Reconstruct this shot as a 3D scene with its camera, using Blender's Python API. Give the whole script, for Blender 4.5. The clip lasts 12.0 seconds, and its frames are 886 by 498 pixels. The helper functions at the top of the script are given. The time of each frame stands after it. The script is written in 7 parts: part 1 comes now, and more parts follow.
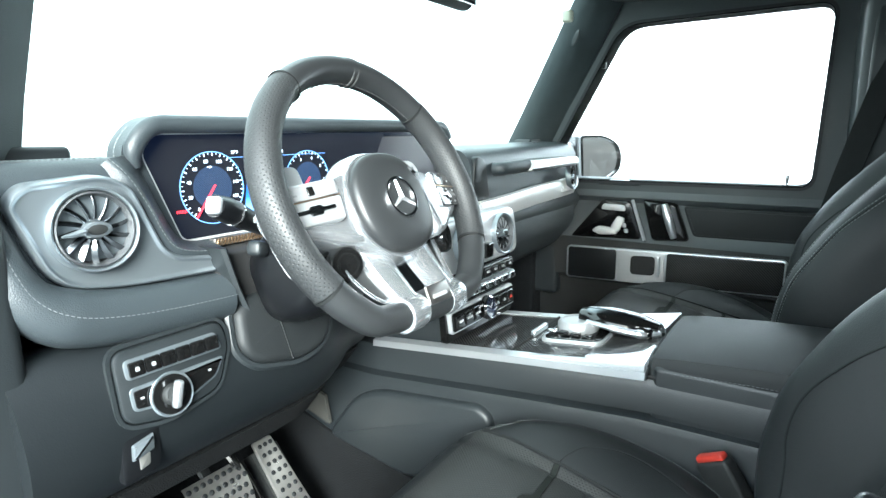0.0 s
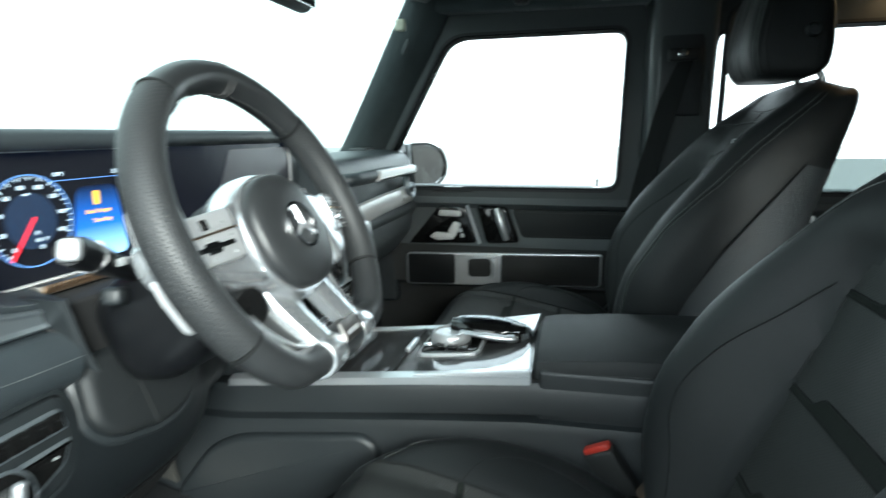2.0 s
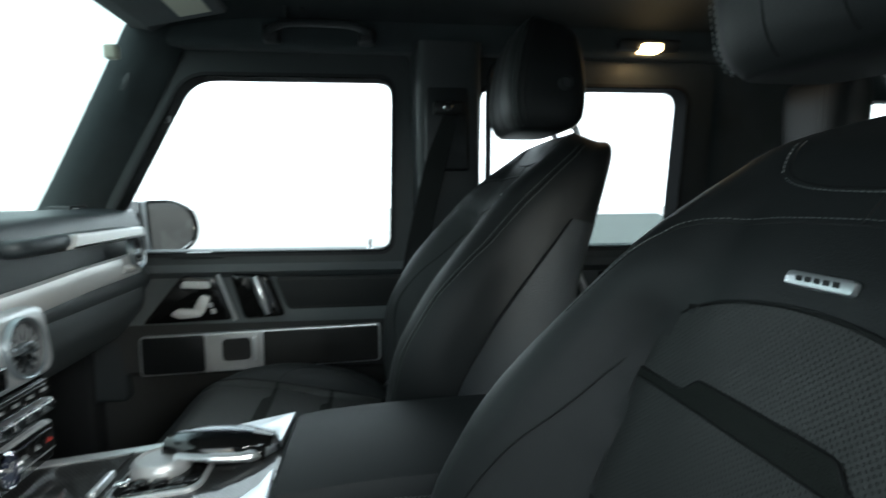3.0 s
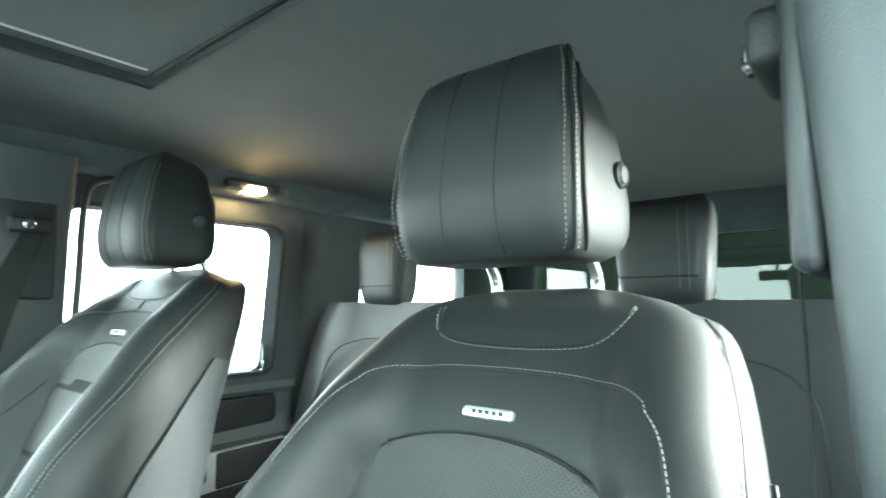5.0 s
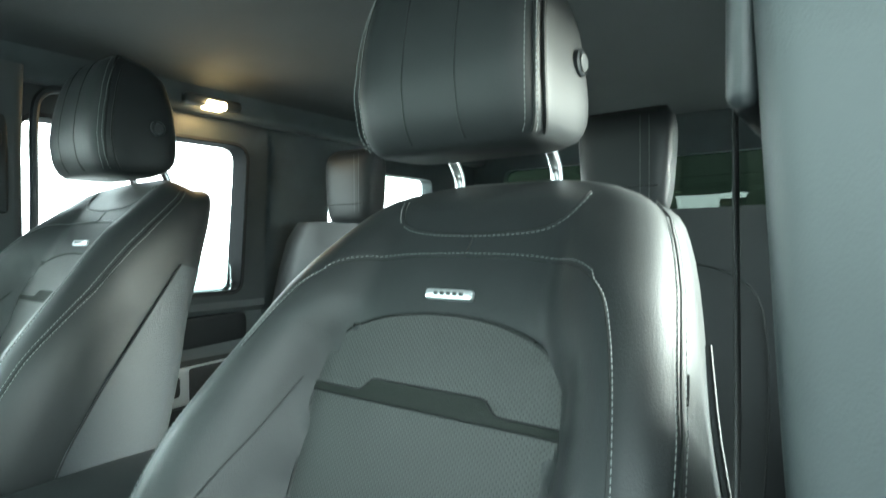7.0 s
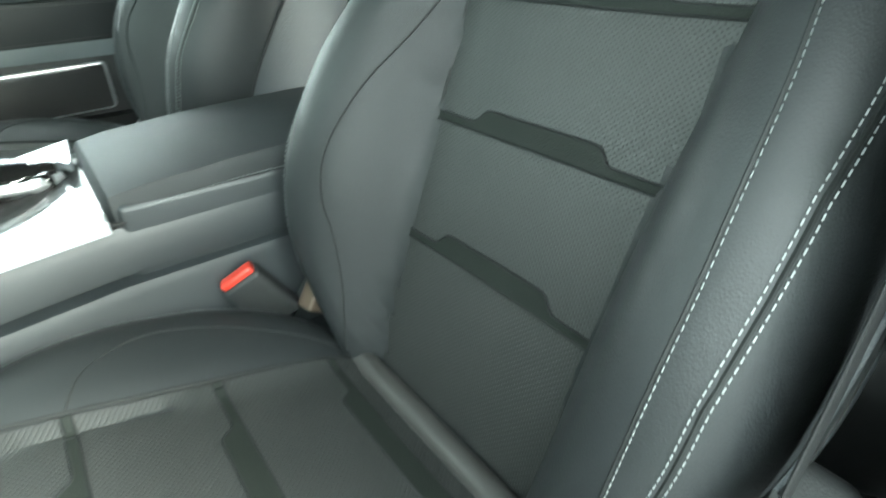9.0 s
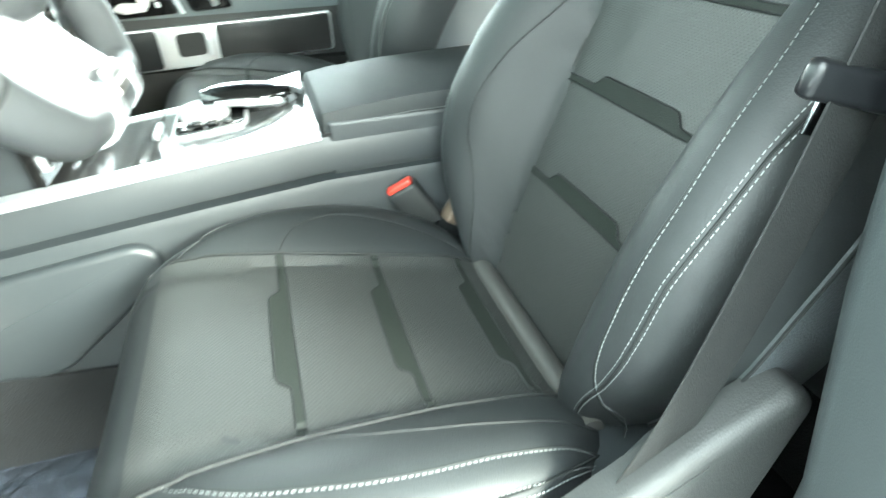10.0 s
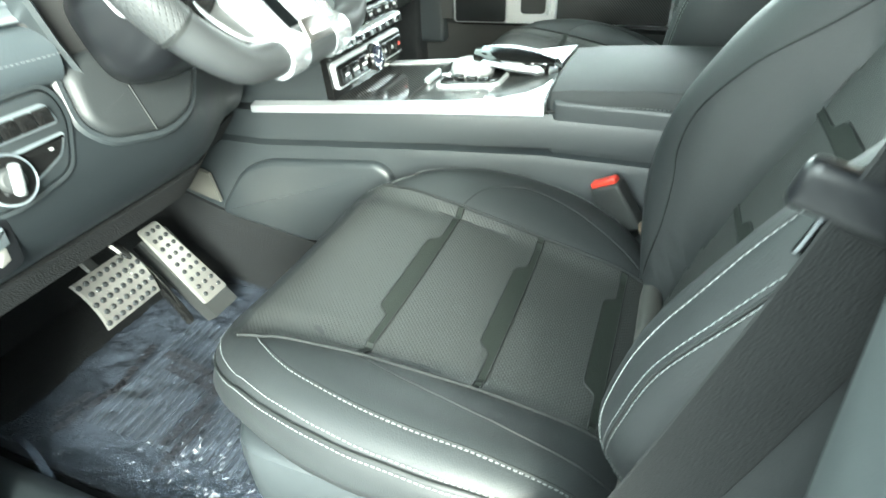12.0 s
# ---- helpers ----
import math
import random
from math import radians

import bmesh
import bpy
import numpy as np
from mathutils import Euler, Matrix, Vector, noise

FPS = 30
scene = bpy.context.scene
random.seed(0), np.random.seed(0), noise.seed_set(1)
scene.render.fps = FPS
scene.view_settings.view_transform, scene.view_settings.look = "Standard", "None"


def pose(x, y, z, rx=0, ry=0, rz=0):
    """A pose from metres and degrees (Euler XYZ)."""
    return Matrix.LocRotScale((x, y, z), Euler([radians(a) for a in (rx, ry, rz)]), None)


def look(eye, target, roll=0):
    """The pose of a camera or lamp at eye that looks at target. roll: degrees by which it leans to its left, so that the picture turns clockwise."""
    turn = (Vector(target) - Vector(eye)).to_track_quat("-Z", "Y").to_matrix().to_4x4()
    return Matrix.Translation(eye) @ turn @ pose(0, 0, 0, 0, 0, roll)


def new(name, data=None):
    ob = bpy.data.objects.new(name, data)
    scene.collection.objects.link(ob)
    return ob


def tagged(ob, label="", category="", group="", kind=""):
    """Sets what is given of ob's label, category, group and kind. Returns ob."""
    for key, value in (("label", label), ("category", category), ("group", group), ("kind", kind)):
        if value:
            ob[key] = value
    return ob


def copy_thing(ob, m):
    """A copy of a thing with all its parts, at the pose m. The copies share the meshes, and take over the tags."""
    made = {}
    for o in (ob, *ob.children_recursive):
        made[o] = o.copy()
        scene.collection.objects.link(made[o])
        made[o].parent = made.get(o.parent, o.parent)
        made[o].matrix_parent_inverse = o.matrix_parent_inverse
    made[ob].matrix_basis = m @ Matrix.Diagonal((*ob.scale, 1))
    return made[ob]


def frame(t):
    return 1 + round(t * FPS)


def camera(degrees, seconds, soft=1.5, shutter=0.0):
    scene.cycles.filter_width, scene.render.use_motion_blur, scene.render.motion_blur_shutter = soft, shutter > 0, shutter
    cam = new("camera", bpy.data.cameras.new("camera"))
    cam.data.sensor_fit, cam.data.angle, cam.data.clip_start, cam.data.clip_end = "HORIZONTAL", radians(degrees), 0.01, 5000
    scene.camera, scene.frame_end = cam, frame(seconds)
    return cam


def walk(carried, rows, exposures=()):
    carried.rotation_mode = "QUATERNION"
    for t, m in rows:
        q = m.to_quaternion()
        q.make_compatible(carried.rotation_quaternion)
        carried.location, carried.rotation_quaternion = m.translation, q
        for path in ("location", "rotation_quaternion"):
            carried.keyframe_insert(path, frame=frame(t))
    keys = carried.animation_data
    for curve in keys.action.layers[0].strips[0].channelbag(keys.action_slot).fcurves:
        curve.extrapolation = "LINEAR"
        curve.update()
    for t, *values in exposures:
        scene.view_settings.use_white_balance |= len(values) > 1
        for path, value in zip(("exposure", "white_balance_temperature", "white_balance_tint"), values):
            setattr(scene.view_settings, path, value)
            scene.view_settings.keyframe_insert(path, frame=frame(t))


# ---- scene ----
cam = camera(75.9, 12.0, soft=1.45, shutter=0.5)
PATH = [
    (0, (-0.854, -0.071, 1.028), (0.774, 1.019, 0.626), -0.6),
    (0.5, (-0.876, -0.033, 1.027), (0.805, 0.973, 0.628), -0.6),
    (1, (-0.903, 0.007, 1.034), (0.849, 0.88, 0.624), -0.6),
    (1.5, (-0.911, 0.032, 1.035), (0.916, 0.731, 0.621), -0.5),
    (2, (-0.86, 0.047, 1.044), (1.046, 0.503, 0.644), -0.4),
    (2.5, (-0.751, 0.045, 1.042), (1.219, 0.178, 0.726), -0.2),
    (3, (-0.661, -0.007, 1.028), (1.315, -0.251, 0.836), -0.2),
    (3.5, (-0.647, 0.014, 1.048), (1.272, -0.548, 0.988), -0.0),
    (3.7, (-0.652, 0.048, 1.063), (1.225, -0.644, 1.067), 0.1),
    (5.3, (-0.648, 0.155, 1.068), (0.526, -1.45, 1.28), 0.1),
    (5.5, (-0.65, 0.162, 1.07), (0.512, -1.452, 1.283), 0.1),
    (6, (-0.656, 0.169, 1.068), (0.482, -1.461, 1.286), 0.1),
    (6.5, (-0.658, 0.164, 1.044), (0.484, -1.473, 1.179), -0.0),
    (6.7, (-0.661, 0.158, 1.038), (0.496, -1.471, 1.101), -0.2),
    (8.3, (-0.649, 0.13, 0.942), (0.674, -1.262, 0.383), -0.8),
    (8.5, (-0.649, 0.133, 0.943), (0.679, -1.174, 0.214), -1.1),
    (9, (-0.664, 0.126, 0.93), (0.756, -0.892, -0.042), -1.6),
    (9.5, (-0.729, 0.145, 0.954), (0.787, -0.614, -0.106), -1.9),
    (10, (-0.822, 0.153, 0.967), (0.798, -0.329, -0.103), -1.6),
    (10.5, (-0.859, 0.134, 0.954), (0.797, -0.011, -0.158), -1.6),
    (11, (-0.85, 0.063, 0.936), (0.794, 0.276, -0.183), -1.7),
    (11.5, (-0.83, 0.009, 0.93), (0.752, 0.477, -0.201), -1.8),
    (12, (-0.823, -0.044, 0.984), (0.695, 0.588, -0.154), -2.1),
]
EXPOSURES = [
    (0.0, 3.65, 5850, 0), (0.5, 2.95, 5900, 0), (1.2, 2.7, 5900, 0), (2.0, 2.6, 5900, -2), (2.6, 2.5, 5900, -2), (3.0, 2.2, 5950, 0), (3.4, 3.1, 5900, -2), (3.7, 3.2, 5900, -2), (4.5, 3.8, 6000, -4),
    (5.3, 5.8, 6000, -8), (6.0, 5.7, 6000, -8), (6.3, 5.65, 6000, -8), (6.7, 5.0, 6000, -10), (8.3, 4.2, 6150, -8), (8.8, 4.55, 6250, -7), (9.1, 4.85, 6250, -7), (9.4, 5.1, 6250, -7), (10.0, 5.3, 6200, -7), (10.5, 4.95, 6200, -8), (11.0, 4.7, 6250, -7), (12.0, 4.9, 6250, -8),
]
SIZE = 1.145  # the plan below is drawn small; this brings the car to its true size
walk(cam, [(t, look(Vector(eye) * SIZE, Vector(target) * SIZE, roll)) for t, eye, target, roll in PATH], EXPOSURES)


# ---- world, sun and lamps ----
world = bpy.data.worlds.new("world")
scene.world = world
world.use_nodes = True
wn, wl = world.node_tree.nodes, world.node_tree.links
bg = wn["Background"]
sky = wn.new("ShaderNodeTexSky")
sky.sky_type = "NISHITA"
sky.sun_disc = False
sky.sun_elevation = radians(20)
sky.sun_rotation = radians(-120)
sky.air_density, sky.dust_density, sky.ozone_density = 1.0, 6.0, 1.0
pale = wn.new("ShaderNodeMix")
pale.data_type = "RGBA"
pale.inputs[0].default_value = 0.75
wl.new(sky.outputs[0], pale.inputs[6])
pale.inputs[7].default_value = (9.0, 9.4, 9.6, 1)
wl.new(pale.outputs[2], bg.inputs[0])
bg.inputs[1].default_value = 0.11

sun = new("sun", bpy.data.lights.new("sun", "SUN"))
sun.data.energy, sun.data.angle, sun.data.color = 1.4, radians(25), (1.0, 0.99, 0.97)
sun.matrix_world = look((-4, -2.6, 1.7), (0, 0, 0))


# ---- materials ----
def material(name, colour, rough=0.5, metal=0.0, grain=0.0, grain_size=300.0, mottling=0.15, mottle_size=9.0, coat=0.0, spec=0.5, sheen=0.0):
    m = bpy.data.materials.new(name)
    m.use_nodes = True
    n, l = m.node_tree.nodes, m.node_tree.links
    b = n["Principled BSDF"]
    b.inputs["Roughness"].default_value = rough
    b.inputs["Metallic"].default_value = metal
    b.inputs["Coat Weight"].default_value = coat
    b.inputs["Coat Roughness"].default_value = 0.04
    b.inputs["Specular IOR Level"].default_value = spec
    b.inputs["Sheen Weight"].default_value = sheen
    co = n.new("ShaderNodeTexCoord")
    big = n.new("ShaderNodeTexNoise")
    big.inputs["Scale"].default_value = mottle_size
    big.inputs["Detail"].default_value = 5
    l.new(co.outputs["Object"], big.inputs["Vector"])
    ramp = n.new("ShaderNodeMapRange")
    ramp.inputs["To Min"].default_value, ramp.inputs["To Max"].default_value = 1 - mottling, 1 + mottling
    l.new(big.outputs["Fac"], ramp.inputs["Value"])
    mul = n.new("ShaderNodeVectorMath")
    mul.operation = "SCALE"
    mul.inputs[0].default_value = colour
    l.new(ramp.outputs[0], mul.inputs["Scale"])
    l.new(mul.outputs[0], b.inputs["Base Color"])
    rr = n.new("ShaderNodeMapRange")
    rr.inputs["To Min"].default_value, rr.inputs["To Max"].default_value = max(rough - 0.07, 0.01), min(rough + 0.07, 1)
    l.new(big.outputs["Fac"], rr.inputs["Value"])
    l.new(rr.outputs[0], b.inputs["Roughness"])
    if grain:
        fine = n.new("ShaderNodeTexVoronoi")
        fine.inputs["Scale"].default_value = grain_size
        l.new(co.outputs["Object"], fine.inputs["Vector"])
        bump = n.new("ShaderNodeBump")
        bump.inputs["Strength"].default_value = grain
        bump.inputs["Distance"].default_value = 0.001
        l.new(fine.outputs["Distance"], bump.inputs["Height"])
        l.new(bump.outputs[0], b.inputs["Normal"])
    return m


def perforated(name, colour, rough, pitch, hole=0.28, slant=True):
    """Leather with rows of small punched holes."""
    m = material(name, colour, rough, mottling=0.12, spec=0.45)
    n, l = m.node_tree.nodes, m.node_tree.links
    b = n["Principled BSDF"]
    uv = n.new("ShaderNodeTexCoord")
    vo = n.new("ShaderNodeTexVoronoi")
    vo.voronoi_dimensions = "2D"
    vo.inputs["Randomness"].default_value = 0.0
    vo.inputs["Scale"].default_value = 1.0 / pitch
    mp = n.new("ShaderNodeMapping")
    mp.inputs["Rotation"].default_value = (0, 0, radians(45 if slant else 0))
    l.new(uv.outputs["UV"], mp.inputs["Vector"])
    l.new(mp.outputs[0], vo.inputs["Vector"])
    step = n.new("ShaderNodeMapRange")
    step.inputs["From Min"].default_value, step.inputs["From Max"].default_value = hole - 0.08, hole + 0.08
    l.new(vo.outputs["Distance"], step.inputs["Value"])
    old = b.inputs["Base Color"].links[0].from_socket
    dark = n.new("ShaderNodeMix")
    dark.data_type = "RGBA"
    dark.inputs[6].default_value = (colour[0] * 0.25, colour[1] * 0.25, colour[2] * 0.25, 1)
    l.new(step.outputs[0], dark.inputs[0])
    l.new(old, dark.inputs[7])
    l.new(dark.outputs[2], b.inputs["Base Color"])
    bump = n.new("ShaderNodeBump")
    bump.inputs["Strength"].default_value = 0.5
    bump.inputs["Distance"].default_value = 0.001
    l.new(step.outputs[0], bump.inputs["Height"])
    l.new(bump.outputs[0], b.inputs["Normal"])
    return m


def woven_carbon(name, size):
    """Lacquered carbon fibre in a slanting twill."""
    m = material(name, (0.02, 0.02, 0.02), 0.5, coat=0.9, mottling=0.1, spec=0.15)
    n, l = m.node_tree.nodes, m.node_tree.links
    b = n["Principled BSDF"]
    co = n.new("ShaderNodeTexCoord")
    wave = n.new("ShaderNodeTexWave")
    wave.wave_type, wave.bands_direction = "BANDS", "DIAGONAL"
    wave.inputs["Scale"].default_value = size
    wave.inputs["Distortion"].default_value = 0.3
    flip = n.new("ShaderNodeMapping")
    flip.inputs["Scale"].default_value = (1, -1, 1)
    l.new(co.outputs["Object"], flip.inputs["Vector"])
    l.new(flip.outputs[0], wave.inputs["Vector"])
    mix = n.new("ShaderNodeMix")
    mix.data_type = "RGBA"
    mix.inputs[6].default_value, mix.inputs[7].default_value = (0.002, 0.002, 0.002, 1), (0.042, 0.042, 0.042, 1)
    l.new(wave.outputs["Fac"], mix.inputs[0])
    l.new(mix.outputs[2], b.inputs["Base Color"])
    return m


def glowing(name, colour, strength):
    m = bpy.data.materials.new(name)
    m.use_nodes = True
    b = m.node_tree.nodes["Principled BSDF"]
    b.inputs["Base Color"].default_value = (0.01, 0.01, 0.01, 1)
    b.inputs["Emission Color"].default_value = (*colour, 1)
    b.inputs["Emission Strength"].default_value = strength
    b.inputs["Roughness"].default_value = 0.2
    return m


def glassy(name, tint):
    m = bpy.data.materials.new(name)
    m.use_nodes = True
    b = m.node_tree.nodes["Principled BSDF"]
    b.inputs["Base Color"].default_value = (*tint, 1)
    b.inputs["Transmission Weight"].default_value = 1.0
    b.inputs["Roughness"].default_value = 0.0
    b.inputs["IOR"].default_value = 1.45
    return m


def laminated(name, tint):
    """A laminated pane: it lets most light straight through and mirrors a little."""
    m = bpy.data.materials.new(name)
    m.use_nodes = True
    n, l = m.node_tree.nodes, m.node_tree.links
    n.remove(n["Principled BSDF"])
    clear, gloss, mix = n.new("ShaderNodeBsdfTransparent"), n.new("ShaderNodeBsdfGlossy"), n.new("ShaderNodeMixShader")
    clear.inputs[0].default_value = (*tint, 1)
    gloss.inputs["Roughness"].default_value = 0.01
    mix.inputs[0].default_value = 0.05
    l.new(clear.outputs[0], mix.inputs[1])
    l.new(gloss.outputs[0], mix.inputs[2])
    l.new(mix.outputs[0], n["Material Output"].inputs[0])
    return m


LEATHER = material("black_leather", (0.0118, 0.0134, 0.0142), 0.54, grain=0.15, grain_size=650, mottling=0.12, spec=0.33)
LID = material("matt_black_leather", (0.0145, 0.0165, 0.0175), 0.62, grain=0.12, grain_size=700, mottling=0.15, spec=0.3)
SMOKED = material("smoked_chrome", (0.15, 0.16, 0.17), 0.22, metal=1.0, mottling=0.05)
LEATHER_PERF = perforated("perforated_leather", (0.0195, 0.0205, 0.0198), 0.52, 0.0034, 0.23)
RIM_PERF = perforated("perforated_rim_leather", (0.023, 0.0245, 0.0255), 0.5, 0.0038, 0.17)
RIM = material("smooth_rim_leather", (0.0205, 0.022, 0.0232), 0.42, grain=0.06, grain_size=800)
BITE = material("warm_grey_leather", (0.030, 0.029, 0.027), 0.55, grain=0.1, grain_size=700)
# coarse grey flank leather; its colour is raised to carry side light
LIT_FLANK = material("coarse_lit_leather", (0.042, 0.047, 0.051), 0.52, grain=0.45, grain_size=420, mottling=0.1, spec=0.4)
RIBBON = material("olive_grey_ribbon", (0.0105, 0.0126, 0.0108), 0.65, grain=0.3, grain_size=700, spec=0.14)
GRILLE = perforated("perforated_metal", (0.040, 0.046, 0.050), 0.38, 0.003)
GRILLE.node_tree.nodes["Principled BSDF"].inputs["Metallic"].default_value = 0.4
THREAD = material("pale_thread", (0.16, 0.17, 0.17), 0.7)
DARK_THREAD = material("dark_thread", (0.05, 0.05, 0.05), 0.7)
PIPING = material("seam_piping", (0.008, 0.009, 0.009), 0.65, spec=0.28)
DASH = material("dash_leather", (0.030, 0.037, 0.0415), 0.45, grain=0.32, grain_size=600, mottling=0.1)
CARD = material("door_card_leather", (0.057, 0.066, 0.070), 0.55, grain=0.3, grain_size=600, mottling=0.1)
PLASTIC = material("grey_black_plastic", (0.0138, 0.0168, 0.0185), 0.45, grain=0.10, grain_size=650, mottling=0.1)
TRIM = material("grey_trim_plastic", (0.036, 0.042, 0.044), 0.48, grain=0.1, grain_size=700, mottling=0.1)
# the grey-black plastic again, with the shade under the dash put into its colour
SHADED_KNEE = material("shaded_knee_plastic", (0.0078, 0.0098, 0.0112), 0.44, grain=0.12, grain_size=650, mottling=0.12, spec=0.4)
DULL = material("dull_black_plastic", (0.012, 0.013, 0.013), 0.6, grain=0.2, grain_size=500)
RUBBER = material("black_rubber", (0.010, 0.011, 0.012), 0.6)
HEADLINER = material("black_suede_headliner", (0.027, 0.033, 0.035), 0.95, grain=0.5, grain_size=900, mottling=0.38, mottle_size=13, sheen=0.1)
SUEDE = material("charcoal_suede", (0.043, 0.053, 0.056), 0.95, grain=0.5, grain_size=900, mottling=0.38, mottle_size=13, sheen=0.15)
CARPET = material("black_carpet", (0.0058, 0.0065, 0.0072), 0.95, grain=1.0, grain_size=420, mottling=0.55, mottle_size=55, spec=0.2)
SILVER = material("brushed_silver", (0.58, 0.60, 0.62), 0.31, metal=0.78, mottling=0.05)
SATIN = material("satin_silver_paint", (0.50, 0.51, 0.52), 0.34, metal=0.45, mottling=0.05)
SURROUND = material("dark_satin_silver", (0.25, 0.28, 0.30), 0.38, metal=0.75, mottling=0.05)
CHROME = material("chrome", (0.75, 0.75, 0.76), 0.10, metal=1.0, mottling=0.04)
PALE_SATIN = material("pale_satin_plastic", (0.56, 0.56, 0.555), 0.36, metal=0.25, mottling=0.04)
STEEL = material("brushed_steel", (0.55, 0.535, 0.50), 0.30, metal=0.85, mottling=0.12, mottle_size=40)
BRIGHT = material("bright_satin_metal", (0.62, 0.64, 0.66), 0.24, metal=0.85, mottling=0.04)
# silver for the left thumb pad, paled to hold the door opening's reflection
LIT_KEYS = material("lit_silver_keys", (0.46, 0.47, 0.48), 0.33, metal=0.6, mottling=0.04)
PIANO = material("dark_mirror_plastic", (0.03, 0.03, 0.031), 0.12, metal=0.3, mottling=0.05)
COPPER = material("bronze_line", (0.38, 0.27, 0.18), 0.32, metal=1.0)
COPPER_SILVER = material("warm_brushed_plate", (0.38, 0.36, 0.34), 0.35, metal=1.0, mottling=0.1, mottle_size=60)
COVER = material("smooth_black_plastic", (0.006, 0.0065, 0.0075), 0.30, grain=0.05, grain_size=700, spec=0.3)
GLOSS = material("gloss_black", (0.006, 0.006, 0.006), 0.07, mottling=0.1)
BLACK = material("matt_black", (0.008, 0.008, 0.008), 0.8)
CARBON = woven_carbon("carbon_weave", 85)
RED = material("red_plastic", (0.42, 0.035, 0.022), 0.35)
WEB = material("belt_webbing", (0.0068, 0.0074, 0.0076), 0.75, grain=0.35, grain_size=700, mottling=0.2, mottle_size=60, spec=0.25)
SCREEN = glowing("screen_glass", (0.12, 0.28, 1.0), 0.0018)
SCREEN.node_tree.nodes["Principled BSDF"].inputs["Specular IOR Level"].default_value = 0.2
WINDSCREEN = laminated("laminated_windscreen", (0.69, 0.73, 0.71))
GLASS = glassy("clear_glass", (0.97, 0.99, 0.98))
TINTED = glassy("tinted_glass", (0.25, 0.29, 0.285))
FELT = material("black_window_felt", (0.006, 0.0065, 0.007), 0.95, spec=0.05)
DARK_TINT = laminated("dark_tinted_glass", (0.16, 0.20, 0.17))
SHEET = material("clear_film", (0.037, 0.045, 0.060), 0.05, mottling=0.25, mottle_size=14, grain=0.25, grain_size=26, spec=0.8)
SHEET.node_tree.nodes["Bump"].inputs["Distance"].default_value = 0.010
SHEET.node_tree.nodes["Principled BSDF"].inputs["Alpha"].default_value = 0.52
CONCRETE = material("grey_concrete", (0.26, 0.26, 0.255), 0.8, mottling=0.15, mottle_size=0.7)
BODY = material("body_paint", (0.02, 0.02, 0.022), 0.2, coat=1.0)
INK = material("dark_print", (0.008, 0.008, 0.010), 0.7, spec=0.2)
WHITE_INK = material("white_print", (0.75, 0.75, 0.75), 0.6)
MIRROR = material("mirror_glass", (0.85, 0.86, 0.86), 0.01, metal=1.0, mottling=0.01)
YELLOW = material("pale_label", (0.62, 0.62, 0.50), 0.7)


# ---- building helpers ----
def thing(name, label, category, loc=(0, 0, 0), group="", kind=""):
    ob = new(name)
    ob.location = loc
    return tagged(ob, label, category, group, kind)


def finish(bm, name, mat, angle=35):
    bmesh.ops.recalc_face_normals(bm, faces=bm.faces)
    me = bpy.data.meshes.new(name)
    bm.to_mesh(me)
    bm.free()
    for p in me.polygons:
        p.use_smooth = True
    me.set_sharp_from_angle(angle=radians(angle))
    me.materials.append(mat)
    return me


def world_loc(ob):
    v = Vector(ob.location)
    while ob.parent:
        ob = ob.parent
        v += Vector(ob.location)
    return v


def part(name, bm, mat, parent=None, label="", angle=35):
    """Links a bmesh, drawn in the place's own metres, as one mesh under a thing or a part."""
    if parent is not None:
        bmesh.ops.translate(bm, vec=-world_loc(parent), verts=bm.verts)
    ob = new(name, finish(bm, name, mat, angle))
    if parent is not None:
        ob.parent = parent
    if label:
        ob["label"] = label
    return ob


def single(name, bm, mat, label, category, group="", kind="", angle=35):
    return tagged(part(name, bm, mat, angle=angle), label, category, group, kind)


def rbox(x0, x1, y0, y1, z0, z1, r=0.005, seg=3, bm=None):
    bm2 = bmesh.new()
    bmesh.ops.create_cube(bm2, size=1)
    for v in bm2.verts:
        v.co = Vector(((x0 + x1) / 2 + v.co.x * (x1 - x0), (y0 + y1) / 2 + v.co.y * (y1 - y0), (z0 + z1) / 2 + v.co.z * (z1 - z0)))
    r = min(r, 0.49 * min(x1 - x0, y1 - y0, z1 - z0))
    if r > 0:
        bmesh.ops.bevel(bm2, geom=bm2.edges[:], offset=r, segments=seg, affect="EDGES", profile=0.5)
    return merge(bm, bm2)


def merge(bm, bm2):
    if bm is None:
        return bm2
    me = bpy.data.meshes.new("tmp")
    bm2.to_mesh(me)
    bm2.free()
    bm.from_mesh(me)
    bpy.data.meshes.remove(me)
    return bm


def turned(bm, m):
    bmesh.ops.transform(bm, matrix=m, verts=bm.verts)
    return bm


def rounded(poly, r, seg=5):
    """A closed polygon with rounded corners; r may be one number or one per corner."""
    out = []
    k = len(poly)
    for i in range(k):
        p, a, b = Vector(poly[i]), Vector(poly[i - 1]), Vector(poly[(i + 1) % k])
        ri = r[i] if isinstance(r, (list, tuple)) else r
        da, db = (a - p), (b - p)
        la, lb = da.length, db.length
        cut = min(ri, 0.45 * la, 0.45 * lb)
        s, e = p + da / la * cut, p + db / lb * cut
        for j in range(seg + 1):
            t = j / seg
            out.append((1 - t) ** 2 * s + 2 * t * (1 - t) * p + t * t * e)
    return out


